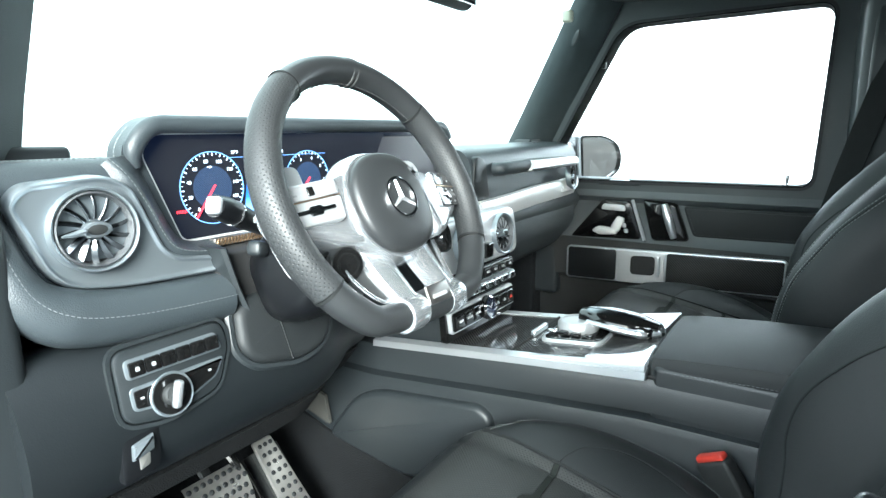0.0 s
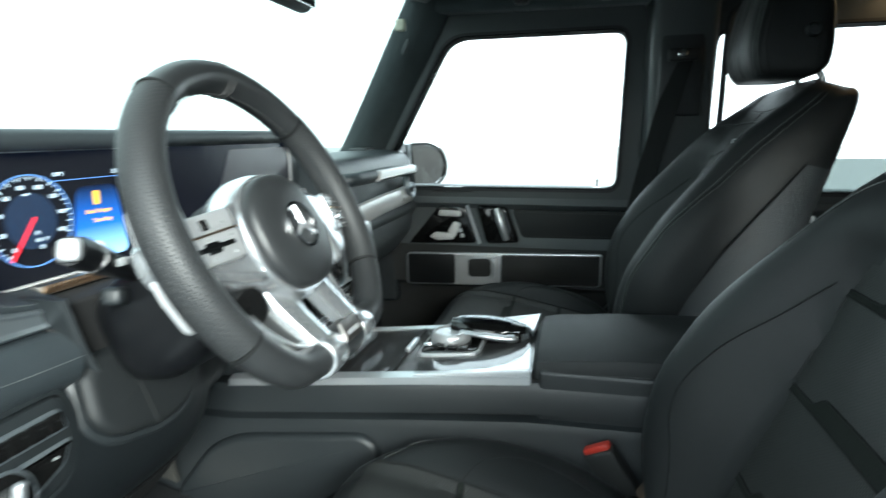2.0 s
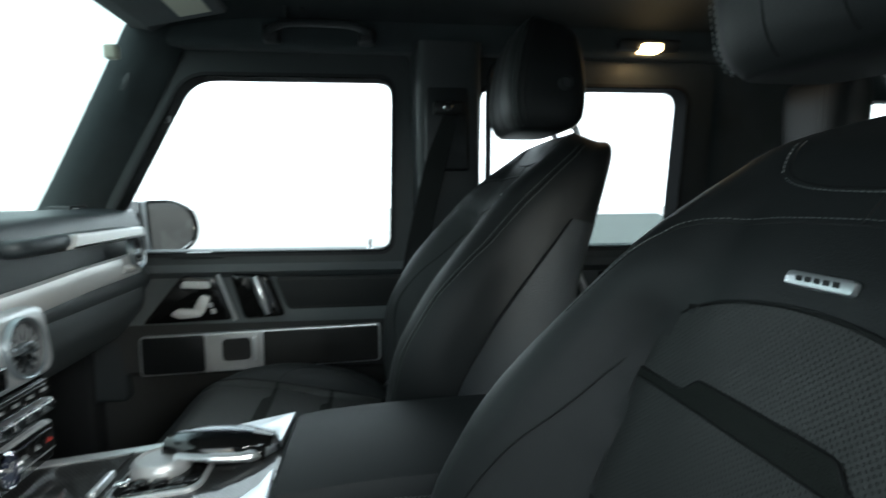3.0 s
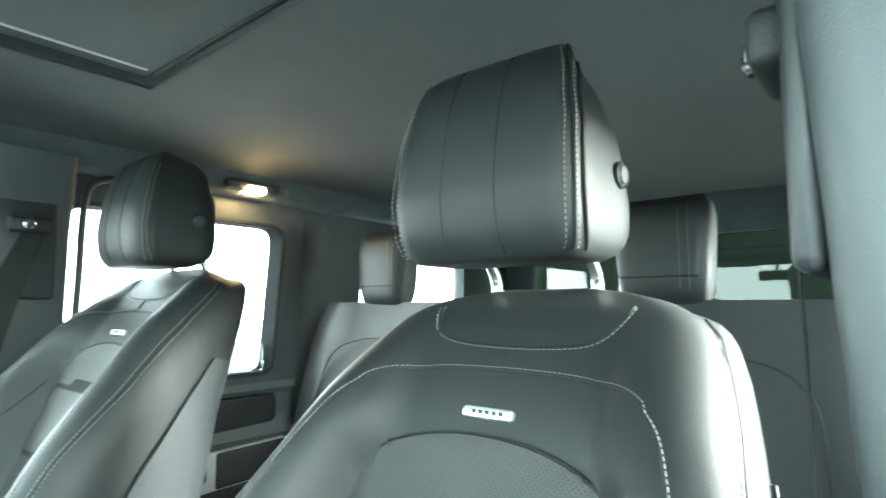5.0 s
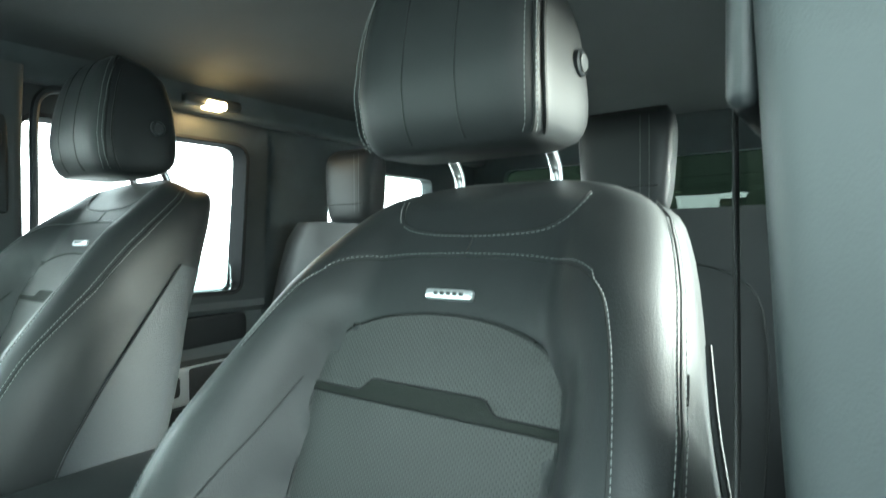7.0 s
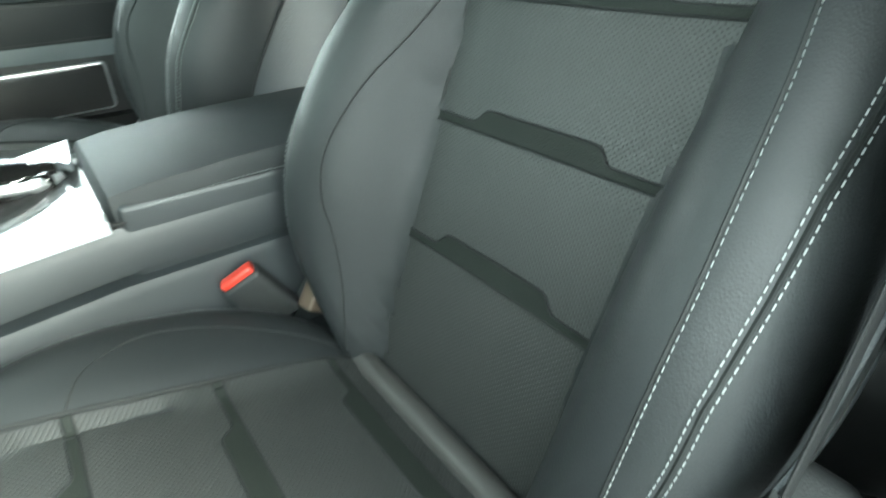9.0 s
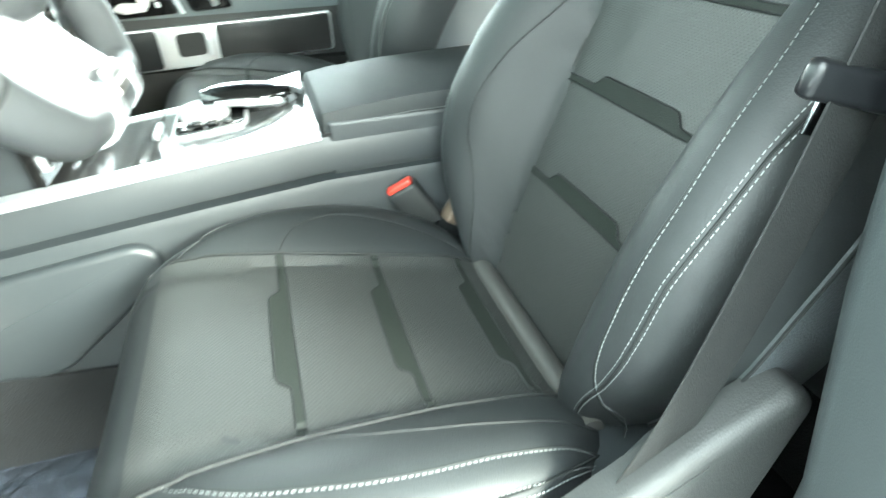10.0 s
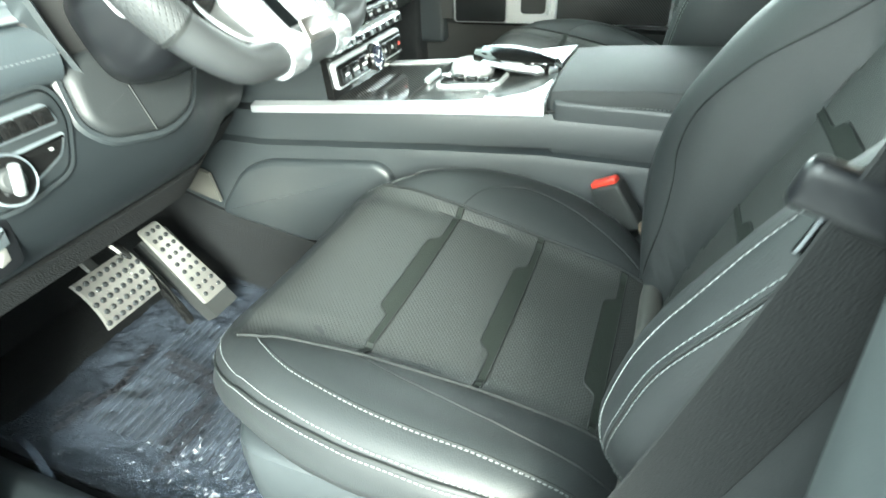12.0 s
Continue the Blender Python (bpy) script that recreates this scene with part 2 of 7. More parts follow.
def prism(poly, place, depth, bevel=0.0, seg=2, bm=None):
    """poly (2D), laid into space by place(u, v, w), from w = 0 to depth, with its front edge (w = depth) bevelled."""
    bm2 = bmesh.new()
    c = sum((Vector(p) for p in poly), Vector((0, 0))) / len(poly)
    rings = [(0.0, 0.0), (depth - bevel if bevel else depth, 0.0)]
    for j in range(1, seg + 1 if bevel else 0):
        a = j / seg * math.pi / 2
        rings.append((depth - bevel + bevel * math.sin(a), bevel * (1 - math.cos(a))))
    loops = []
    for w, ins in rings:
        loop = []
        for i, p in enumerate(poly):
            p = Vector(p)
            if ins:
                a, b = Vector(poly[i - 1]), Vector(poly[(i + 1) % len(poly)])
                t = (b - a).normalized()
                nrm = Vector((-t.y, t.x))
                if nrm.dot(c - p) < 0:
                    nrm = -nrm
                p = p + nrm * ins
            loop.append(bm2.verts.new(place(p.x, p.y, w)))
        loops.append(loop)
    bridge(bm2, loops)
    bm2.faces.new(loops[0])
    bm2.faces.new(loops[-1])
    return merge(bm, bm2)


def bridge(bm, loops, closed=True):
    for a, b in zip(loops, loops[1:]):
        k = len(a)
        for i in range(k if closed else k - 1):
            j = (i + 1) % k
            bm.faces.new((a[i], a[j], b[j], b[i]))


def loft(sections, caps=True, bm=None):
    bm2 = bmesh.new()
    loops = [[bm2.verts.new(p) for p in s] for s in sections]
    bridge(bm2, loops)
    if caps:
        bm2.faces.new(loops[0])
        bm2.faces.new(loops[-1])
    return merge(bm, bm2)


def ring_plate(inner, outer, place, depth, bm=None):
    """A frame between two polygons of the same number of corners, with thickness."""
    bm2 = bmesh.new()
    L = [[bm2.verts.new(place(p[0], p[1], w)) for p in poly] for poly, w in ((inner, 0), (outer, 0), (outer, depth), (inner, depth), (inner, 0))]
    bridge(bm2, L)
    bmesh.ops.remove_doubles(bm2, verts=bm2.verts, dist=1e-6)
    return merge(bm, bm2)


def tube(points, radius, closed=False, seg=8, flat=1.0, bm=None):
    """A round or flattened bar along a line of points; radius may be a list."""
    bm2 = bmesh.new()
    pts = [Vector(p) for p in points]
    k = len(pts)
    loops = []
    up = Vector((0.13, 0.21, 0.97)).normalized()
    last = None
    for i, p in enumerate(pts):
        a, b = (pts[i - 1], pts[(i + 1) % k]) if closed else (pts[max(i - 1, 0)], pts[min(i + 1, k - 1)])
        t = (b - a).normalized()
        if last is None:
            s = t.cross(up).normalized()
        else:
            s = (last - t * last.dot(t)).normalized()
        last = s
        n = s.cross(t).normalized()
        r = radius[i] if isinstance(radius, (list, tuple)) else radius
        loops.append([bm2.verts.new(p + s * r * math.cos(q) + n * r * flat * math.sin(q)) for q in (2 * math.pi * j / seg for j in range(seg))])
    bridge(bm2, loops + ([loops[0]] if closed else []))
    if not closed:
        bm2.faces.new(loops[0])
        bm2.faces.new(loops[-1])
    return merge(bm, bm2)


def strap(points, sides, width, thick, bm=None):
    """A flat band through points, with its width along the vectors in sides."""
    bm2 = bmesh.new()
    pts = [Vector(p) for p in points]
    loops = []
    for i, p in enumerate(pts):
        t = (pts[min(i + 1, len(pts) - 1)] - pts[max(i - 1, 0)]).normalized()
        s = Vector(sides[i])
        s = (s - t * s.dot(t)).normalized()
        n = s.cross(t).normalized()
        w, h = s * width / 2, n * thick / 2
        loops.append([bm2.verts.new(p + q) for q in (w * 0.96 + h, -w * 0.96 + h, -w, -w * 0.96 - h, w * 0.96 - h, w)])
    bridge(bm2, loops)
    bm2.faces.new(loops[0])
    bm2.faces.new(loops[-1])
    return merge(bm, bm2)


def revolve(profile, centre, axis, seg=32, bm=None):
    """profile: (radius, height along axis) from one end to the other."""
    bm2 = bmesh.new()
    q = Vector((0, 0, 1)).rotation_difference(Vector(axis))
    c = Vector(centre)
    loops = [[bm2.verts.new(c + q @ Vector((max(r, 1e-5) * math.cos(a), max(r, 1e-5) * math.sin(a), h))) for a in (2 * math.pi * j / seg for j in range(seg))] for r, h in profile]
    bridge(bm2, loops)
    if profile[0][0] > 1e-4 and profile[-1][0] > 1e-4:
        bridge(bm2, [loops[-1], loops[0]])
    else:
        bm2.faces.new(loops[0])
        bm2.faces.new(loops[-1])
    return merge(bm, bm2)


def smooth_line(points, per=8, closed=False):
    """A Catmull-Rom curve through the points."""
    pts = [Vector(p) for p in points]
    k = len(pts)
    out = []
    for i in range(k if closed else k - 1):
        if closed:
            a, b, c, d = pts[i - 1], pts[i], pts[(i + 1) % k], pts[(i + 2) % k]
        else:
            a, b, c, d = pts[max(i - 1, 0)], pts[i], pts[i + 1], pts[min(i + 2, k - 1)]
        for j in range(per):
            t = j / per
            out.append(0.5 * (2 * b + (c - a) * t + (2 * a - 5 * b + 4 * c - d) * t * t + (3 * b - a - 3 * c + d) * t ** 3))
    if not closed:
        out.append(pts[-1])
    return out


def lerp_table(table, x):
    """A smooth value from rows of (x, value)."""
    if x <= table[0][0]:
        return table[0][1]
    for (x0, y0), (x1, y1) in zip(table, table[1:]):
        if x <= x1:
            t = (x - x0) / (x1 - x0)
            return y0 + (y1 - y0) * t
    return table[-1][1]


def stitches(line, length=0.0032, gap=0.0018, radius=0.00046, bm=None):
    """Single thread stitches along a line of points, each a small rounded bar."""
    bm2 = bmesh.new() if bm is None else bm
    pts = [Vector(p) for p in line]
    walked, nxt = 0.0, 0.0
    for a, b in zip(pts, pts[1:]):
        d = (b - a).length
        if d < 1e-7:
            continue
        t = (b - a) / d
        while nxt < walked + d:
            p = a + t * (nxt - walked)
            s = t.orthogonal().normalized()
            n = t.cross(s)
            ends = []
            for q in (p, p + t * length):
                ends.append([bm2.verts.new(q + s * radius * math.cos(w) + n * radius * math.sin(w)) for w in (0, 2.094, 4.189)])
            bridge(bm2, ends)
            nxt += length + gap
        walked += d
    return bm2


def plain_text(body, size, place, mat, name, parent, depth=0.0003, bold=0.0):
    """Raised lettering, laid into space by the matrix place."""
    cu = bpy.data.curves.new(name, "FONT")
    cu.body, cu.size, cu.extrude, cu.offset = body, size, depth, bold
    cu.align_x, cu.align_y = "CENTER", "CENTER"
    tmp = new(name, cu)
    me = bpy.data.meshes.new_from_object(tmp.evaluated_get(bpy.context.evaluated_depsgraph_get()))
    bpy.data.objects.remove(tmp)
    bpy.data.curves.remove(cu)
    me.transform(place)
    me.transform(Matrix.Translation(-world_loc(parent)))
    me.materials.clear()
    me.materials.append(mat)
    ob = new(name, me)
    ob.parent = parent
    return ob


def XZ(y, sign=-1):
    """Lays a drawing in x and z on the plane y, growing towards the seats."""
    return lambda u, v, w: Vector((u, y + sign * w, v))


def YZ(x, sign=-1):
    return lambda u, v, w: Vector((x + sign * w, u, v))


def XY(z, sign=1):
    return lambda u, v, w: Vector((u, v, z + sign * w))


FLOOR = 0.27


# ---- the car's shell ----
ground = single("ground", rbox(-60, 60, -60, 60, -0.75, -0.45, 0), CONCRETE, "grey concrete ground around the parked car", "ground", kind="structure")

garage = thing("garage_wall", "plain grey-brown building wall behind the parked car", "building", (-2, -8, -0.45))
part("wall", rbox(-10, 4.3, -8.3, -8.0, -0.45, 4.6, 0.03), material("grey_render", (0.022, 0.022, 0.020), 0.85, mottling=0.2, mottle_size=1.2), garage)
for k in range(4):
    part("roller_door", rbox(-9.2 + 3.5 * k, -6.5 + 3.5 * k, -8.0, -7.96, -0.45, 3.1, 0.02), material("brown_metal", (0.026, 0.022, 0.018), 0.6), garage, "dull brown roller door")

# added out of view: blocks low sky light from the open door side
yard = thing("unseen_wall", "unseen plain grey wall added to hold back sky light on the open side", "wall", (-4.5, 0, -0.45))
part("wall", rbox(-4.7, -4.5, -7.9, 9.0, -0.45, 1.6, 0.03), material("grey_wall_render", (0.28, 0.285, 0.285), 0.9, mottling=0.2, mottle_size=1.0), yard)
part("coping", rbox(-4.75, -4.45, -7.9, 9.0, 1.6, 1.68, 0.02), CONCRETE, yard)

floor_bm = rbox(-0.70, 0.70, -1.9, 1.0, FLOOR - 0.06, FLOOR, 0.01)
floor = single("floor", floor_bm, CARPET, "black carpeted car floor", "floor", kind="structure")
single("wall_front", loft([[(x, 0.70, 0.99 - 0.02), (x, 1.02, 0.95), (x, 1.02, FLOOR - 0.06), (x, 0.98, FLOOR - 0.06), (x, 0.97, 0.45), (x, 0.90, 0.62), (x, 0.74, 0.90)] for x in (-0.72, 0.72)]),
       CARPET, "black carpeted firewall behind the dashboard", "wall", kind="structure")
single("wall_rear", rbox(-0.74, 0.74, -1.98, -1.92, 0.2, 1.05, 0.02), PLASTIC, "dark trim of the tailgate", "wall", kind="structure")

# headliner: a slightly domed sheet with a sunroof well let into it
SUN_X, SUN_Y0, SUN_Y1 = 0.385, -0.285, 0.16


def roof_z(x, y):
    return 1.462 - 0.028 * (abs(x) / 0.62) ** 3 - 0.05 * max(0.0, (y - 0.2) / 0.3) ** 2


roof_bm = bmesh.new()
xs = [-0.66, -0.62, -0.55, -0.47, -SUN_X, -0.2, 0.0, 0.2, SUN_X, 0.47, 0.55, 0.62, 0.66]
ys = [-1.95, -1.6, -1.2, -0.9, -0.6, -0.4, SUN_Y0, -0.1, SUN_Y1, 0.24, 0.32, 0.40, 0.47]
grid = {}
for i, x in enumerate(xs):
    for j, y in enumerate(ys):
        z = roof_z(x, y) - (0.05 if abs(x) > 0.64 else 0.012 if abs(x) > 0.6 else 0)
        grid[i, j] = roof_bm.verts.new((x, y, z))
for i in range(len(xs) - 1):
    for j in range(len(ys) - 1):
        if abs(xs[i]) <= SUN_X and abs(xs[i + 1]) <= SUN_X and SUN_Y0 <= ys[j] and ys[j + 1] <= SUN_Y1:
            continue
        roof_bm.faces.new((grid[i, j], grid[i + 1, j], grid[i + 1, j + 1], grid[i, j + 1]))
ceiling = single("ceiling", roof_bm, HEADLINER, "charcoal suede headliner with a sunroof well", "ceiling", kind="structure")
well_out = rounded([(-SUN_X - 0.02, SUN_Y0 - 0.02), (SUN_X + 0.02, SUN_Y0 - 0.02), (SUN_X + 0.02, SUN_Y1 + 0.02), (-SUN_X - 0.02, SUN_Y1 + 0.02)], 0.03)
well_in = rounded([(-SUN_X + 0.003, SUN_Y0 + 0.003), (SUN_X - 0.003, SUN_Y0 + 0.003), (SUN_X - 0.003, SUN_Y1 - 0.003), (-SUN_X + 0.003, SUN_Y1 - 0.003)], 0.03)
sunroof = thing("sunroof", "closed sunroof with a dark sliding blind", "sunroof", (0, -0.06, 1.46), kind="structure")
part("surround", ring_plate(well_in, well_out, XY(1.4625), 0.014), HEADLINER, sunroof)
part("blind", rbox(-SUN_X, SUN_X, SUN_Y0, SUN_Y1, 1.4755, 1.484, 0.002), HEADLINER, sunroof)
for sx in (-1, 1):
    part("guide_rail", rbox(sx * 0.345 - 0.002, sx * 0.345 + 0.002, -0.262, 0.10, 1.4725, 1.4765, 0.001), SATIN, sunroof, "thin silver guide rail")
part("cross_bar", rbox(-0.372, 0.372, SUN_Y0 + 0.004, SUN_Y0 + 0.012, 1.4725, 1.478, 0.002), DULL, sunroof)
single("roof", rbox(-0.74, 0.74, -2.0, 0.50, 1.515, 1.55, 0.012), BODY, "black painted steel roof of the car", "roof", kind="structure")
for sx in (-1, 1):
    a, b = sorted((sx * 0.635, sx * 0.745))
    single("roof_rail", rbox(a, b, -1.98, 0.47, 1.345, 1.53, 0.02), SUEDE, "charcoal suede roof edge above the doors", "trim", kind="structure")
single("windscreen_header", loft([[(x, 0.46, 1.53), (x, 0.49, 1.40), (x, 0.48, 1.372), (x, 0.44, 1.366), (x, 0.39, 1.40), (x, 0.37, 1.47)] for x in (-0.68, 0.68)]),
       SUEDE, "charcoal suede header over the windscreen", "trim", kind="structure")


# windscreen pillars: tapered bars from the dash to the header
def pillar(sx):
    secs = []
    for t in (0, 0.12, 0.3, 0.5, 0.7, 0.88, 1.0):
        y, z = 0.692 - 0.245 * t, 0.93 + 0.46 * t
        w = 0.05 + 0.012 * (1 - t) ** 3
        xi = sx * ((0.645 if sx > 0 else 0.606) - 0.03 * t - 0.018 * (1 - t) ** 4)
        xo = sx * 0.74
        prof = [(xi, y + 0.022), (xi + sx * 0.012, y + 0.045), (xo, y + 0.03), (xo, y - 0.075), (xi + sx * 0.05, y - 0.075), (xi + sx * 0.012, y - 0.035), (xi, y - 0.004)]
        secs.append([(a, b, z) for a, b in prof])
    return loft(secs)


for sx in (-1, 1):
    p = single("windscreen_pillar", pillar(sx), SUEDE, "sloping windscreen pillar clad in charcoal suede", "trim", kind="structure")
    if sx > 0:
        oval = [(0.0072 * math.cos(a) + 0.0005, 0.019 * math.sin(a)) for a in (2 * math.pi * k / 24 for k in range(24))]
        part("airbag_plate", prism(oval, lambda u, v, w: Vector((0.6165 - 0.065 * (v + 0.04) - w, 0.494 + u - 0.42 * v, 1.262 + v)), 0.004, 0.001), TRIM, p, "small oval plastic airbag plate")
single("window_1", loft([[(x, 0.715, 0.985), (x, 0.720, 0.985), (x, 0.478, 1.42), (x, 0.473, 1.42)] for x in (-0.66, 0.66)]), WINDSCREEN, "clear windscreen", "window", kind="structure")


# ---- the side walls: pillars, doors, glass ----
def offset(poly, d):
    """The closed polygon grown by d (shrunk where d is negative)."""
    area = sum(poly[i - 1][0] * p[1] - p[0] * poly[i - 1][1] for i, p in enumerate(poly))
    out = []
    for i, p in enumerate(poly):
        a, b = Vector(poly[i - 1]), Vector(poly[(i + 1) % len(poly)])
        t = (b - a).normalized()
        out.append(Vector(p) + Vector((t.y, -t.x)) * math.copysign(d, d * area))
    return out


FRONT_WIN = rounded([(0.612, 0.895), (0.397, 1.292), (-0.058, 1.294), (-0.050, 0.895)], [0.01, 0.05, 0.035, 0.03], 6)
REAR_WIN = rounded([(-0.255, 0.895), (-0.262, 1.282), (-0.782, 1.284), (-0.755, 0.895)], [0.02, 0.04, 0.045, 0.03], 6)


def centre_pillar(sx):
    secs = []
    for z, xi, y0, y1 in ((0.30, 0.655, -0.30, -0.15), (0.62, 0.655, -0.29, -0.145), (0.78, 0.642, -0.265, -0.125), (0.95, 0.632, -0.255, -0.115), (1.2, 0.618, -0.25, -0.11), (1.36, 0.60, -0.25, -0.11)):
        prof = rounded([(sx * xi, y0), (sx * xi, y1), (sx * 0.74, y1 + 0.02), (sx * 0.74, y0 - 0.01)], [0.018, 0.018, 0.004, 0.004], 4)
        secs.append([(p.x, p.y, z) for p in prof])
    return loft(secs)


for sx in (-1, 1):
    p = thing("centre_pillar", "grey-black trimmed pillar between the front and rear doors", "pillar", (sx * 0.68, -0.17, 0.3), kind="structure")
    part("trim_panel", centre_pillar(sx), TRIM, p)
    a, b = sorted((sx * 0.611, sx * 0.626))
    part("belt_slider", rbox(a, b, -0.225, -0.125, 1.08, 1.29, 0.008), PLASTIC, p, "height slider of the belt guide")
    for k, (y0, y1, z0, z1) in enumerate(((-0.262, -0.252, 0.985, 1.02), (-0.262, -0.252, 0.94, 0.965))):
        a, b = sorted((sx * 0.655, sx * 0.675))
        part("catch", rbox(a, b, y0, y1, z0, z1, 0.003), SILVER, p, "bright door catch")
    part("door_seal", tube(smooth_line([(sx * 0.640, -0.268, 0.90), (sx * 0.636, -0.272, 1.10), (sx * 0.632, -0.272, 1.26), (sx * 0.634, -0.285, 1.315), (sx * 0.636, -0.33, 1.335), (sx * 0.638, -0.45, 1.342)], 6), 0.008, seg=8), PLASTIC, p, "grey rubber door seal")
    # rear quarter wall, with its window
    q = thing("rear_pillar", "charcoal trimmed rear side wall round a fixed window", "pillar", (sx * 0.7, -1.3, 0.3), kind="structure")
    inner = rounded([(-1.075, 1.03), (-1.085, 1.265), (-1.62, 1.265), (-1.62, 1.03)], 0.03)
    outer = rounded([(-0.83, 0.30), (-0.83, 1.38), (-1.98, 1.38), (-1.98, 0.30)], 0.02)
    part("side_panel", ring_plate(inner, outer, YZ(sx * 0.745, -sx), 0.055), SUEDE, q)
    single("window_3" if sx > 0 else "window_4", prism(offset(inner, 0.01), YZ(sx * 0.73, -sx), 0.004), GLASS, "rear side window", "window", kind="structure").visible_shadow = False
    a, b = sorted((sx * 0.60, sx * 0.745))
    single("sill", rbox(a, b, -1.0, 0.78, 0.20, 0.335, 0.03), PLASTIC, "plastic door sill of the car", "trim", kind="structure")

rear_in = rounded([(-0.56, 1.06), (0.56, 1.06), (0.54, 1.32), (-0.54, 1.32)], 0.04)
rear_out = rounded([(-0.74, 1.0), (0.74, 1.0), (0.74, 1.5), (-0.74, 1.5)], 0.01)
single("tailgate_frame", ring_plate(rear_in, rear_out, XZ(-1.92), 0.06), SUEDE, "charcoal frame of the rear window", "trim", kind="structure")
single("window_5", prism(offset(rear_in, 0.01), XZ(-1.95), 0.004), DARK_TINT, "tinted rear window", "window", kind="structure")


def door(front, x=0.70):
    """A closed door seen from inside: frame, rubber, glass, armrest panel and trim bar."""
    win = FRONT_WIN if front else REAR_WIN
    name = "front_door" if front else "rear_door"
    d = thing(name, "closed dark leather and carbon car door" if front else "closed rear car door in black leather and carbon", "door", (x, 0.2 if front else -0.53, 0.35))
    if front:
        outer = rounded([(0.715, 0.86), (0.470, 1.345), (-0.10, 1.35), (-0.105, 0.86)], [0.01, 0.05, 0.03, 0.01], 6)
    else:
        outer = rounded([(-0.24, 0.86), (-0.236, 1.345), (-0.85, 1.35), (-0.83, 0.86)], [0.01, 0.03, 0.05, 0.01], 6)
    part("window_frame", ring_plate(win, outer, YZ(0.742), 0.062), TRIM, d)
    part("window_liner", ring_plate(offset(win, -0.002), offset(win, 0.001), YZ(0.741), 0.064), FELT, d, "dark felt-lined reveal")
    part("frame_trim", ring_plate(offset(win, 0.014), offset(win, 0.030), YZ(0.684), 0.009), TRIM, d, "raised inner trim round the window")
    part("window_seal", ring_plate(win, offset(win, 0.007), YZ(0.69), 0.014), RUBBER, d, "thin black rubber seal")
    y0, y1 = (-0.10, 0.66) if front else (-0.83, -0.245)
    # lower panel with a soft ledge at the waist and a hollow above the trim bar
    prof = [(0.742, 0.35), (0.70, 0.36), (0.690, 0.55), (0.678, 0.61), (0.655, 0.625), (0.652, 0.735), (0.664, 0.75), (0.672, 0.79), (0.671, 0.838), (0.660, 0.846), (0.654, 0.853), (0.656, 0.866), (0.664, 0.884), (0.676, 0.896), (0.742, 0.899)]
    n = 24
    split = prof.index((0.652, 0.735))
    part("panel", loft([[(px, y0 + (y1 - y0) * k / n, pz) for px, pz in prof[split:] + [(0.742, 0.735)]] for k in range(n + 1)]), CARD, d, "dark grey leather door card")
    part("lower_panel", loft([[(px, y0 + (y1 - y0) * k / n, pz) for px, pz in prof[:split + 1] + [(0.742, 0.7348)]] for k in range(n + 1)]), DULL, d, "black plastic lower half of the door")
    bar0, bar1 = (-0.022, 0.520) if front else (-0.80, -0.33)
    z0, z1 = 0.632, 0.726
    bar = part("trim_bar", prism(rounded([(bar0, z0 + 0.004), (bar0, z1), (bar1, z1 - 0.016), (bar1, z0 - 0.014)], 0.012), YZ(0.660), 0.018, 0.003), SILVER, d, "bright silver frame of the trim bar")
    def strip(ya, yb, inset, mat, nm, lab, dep):
        k = lambda y: (y - bar0) / (bar1 - bar0)
        lo = lambda y: z0 + 0.004 - 0.018 * k(y) + inset
        hi = lambda y: z1 - 0.016 * k(y) - inset
        return part(nm, prism(rounded([(ya, lo(ya)), (ya, hi(ya)), (yb, hi(yb)), (yb, lo(yb))], 0.008), YZ(0.648), dep, 0.0015), mat, bar, lab)
    if front:
        strip(bar0 + 0.006, 0.247, 0.0032, CARBON, "carbon_inlay", "glossy black carbon inlay", 0.0075)
        strip(0.378, bar1 - 0.006, 0.0032, GRILLE, "speaker_grille", "dark metal speaker grille with fine holes", 0.0075)
        strip(0.253, 0.372, 0.002, SATIN, "handle_plate", "satin silver plate of the door opener", 0.009)
        # no real hollow: a flat black plate paints its shade
        part("handle_cup", prism(rounded([(0.275, 0.652), (0.275, 0.703), (0.338, 0.700), (0.338, 0.649)], 0.012), YZ(0.6405), 0.0025), BLACK, bar, "black plate standing for the shaded hollow behind the opener")
        part("opener", prism(rounded([(0.262, 0.650), (0.262, 0.706), (0.272, 0.706), (0.272, 0.650)], 0.004), YZ(0.641), 0.012, 0.003), SILVER, bar, "satin silver door opener")
    else:
        strip(bar0 + 0.006, -0.60, 0.0032, CARBON, "carbon_inlay", "glossy black carbon inlay", 0.0075)
        strip(-0.595, -0.47, 0.004, SATIN, "handle_plate", "satin silver plate of the door opener", 0.009)
        # flat black plate in place of the hollow's shade, as on the front door
        part("handle_cup", prism(rounded([(-0.575, 0.652), (-0.575, 0.703), (-0.505, 0.700), (-0.505, 0.649)], 0.012), YZ(0.6405), 0.0025), BLACK, bar, "black plate standing for the shaded hollow behind the opener")
        strip(-0.465, bar1 - 0.006, 0.0032, SATIN, "speaker_grille", "metal speaker grille", 0.0075)
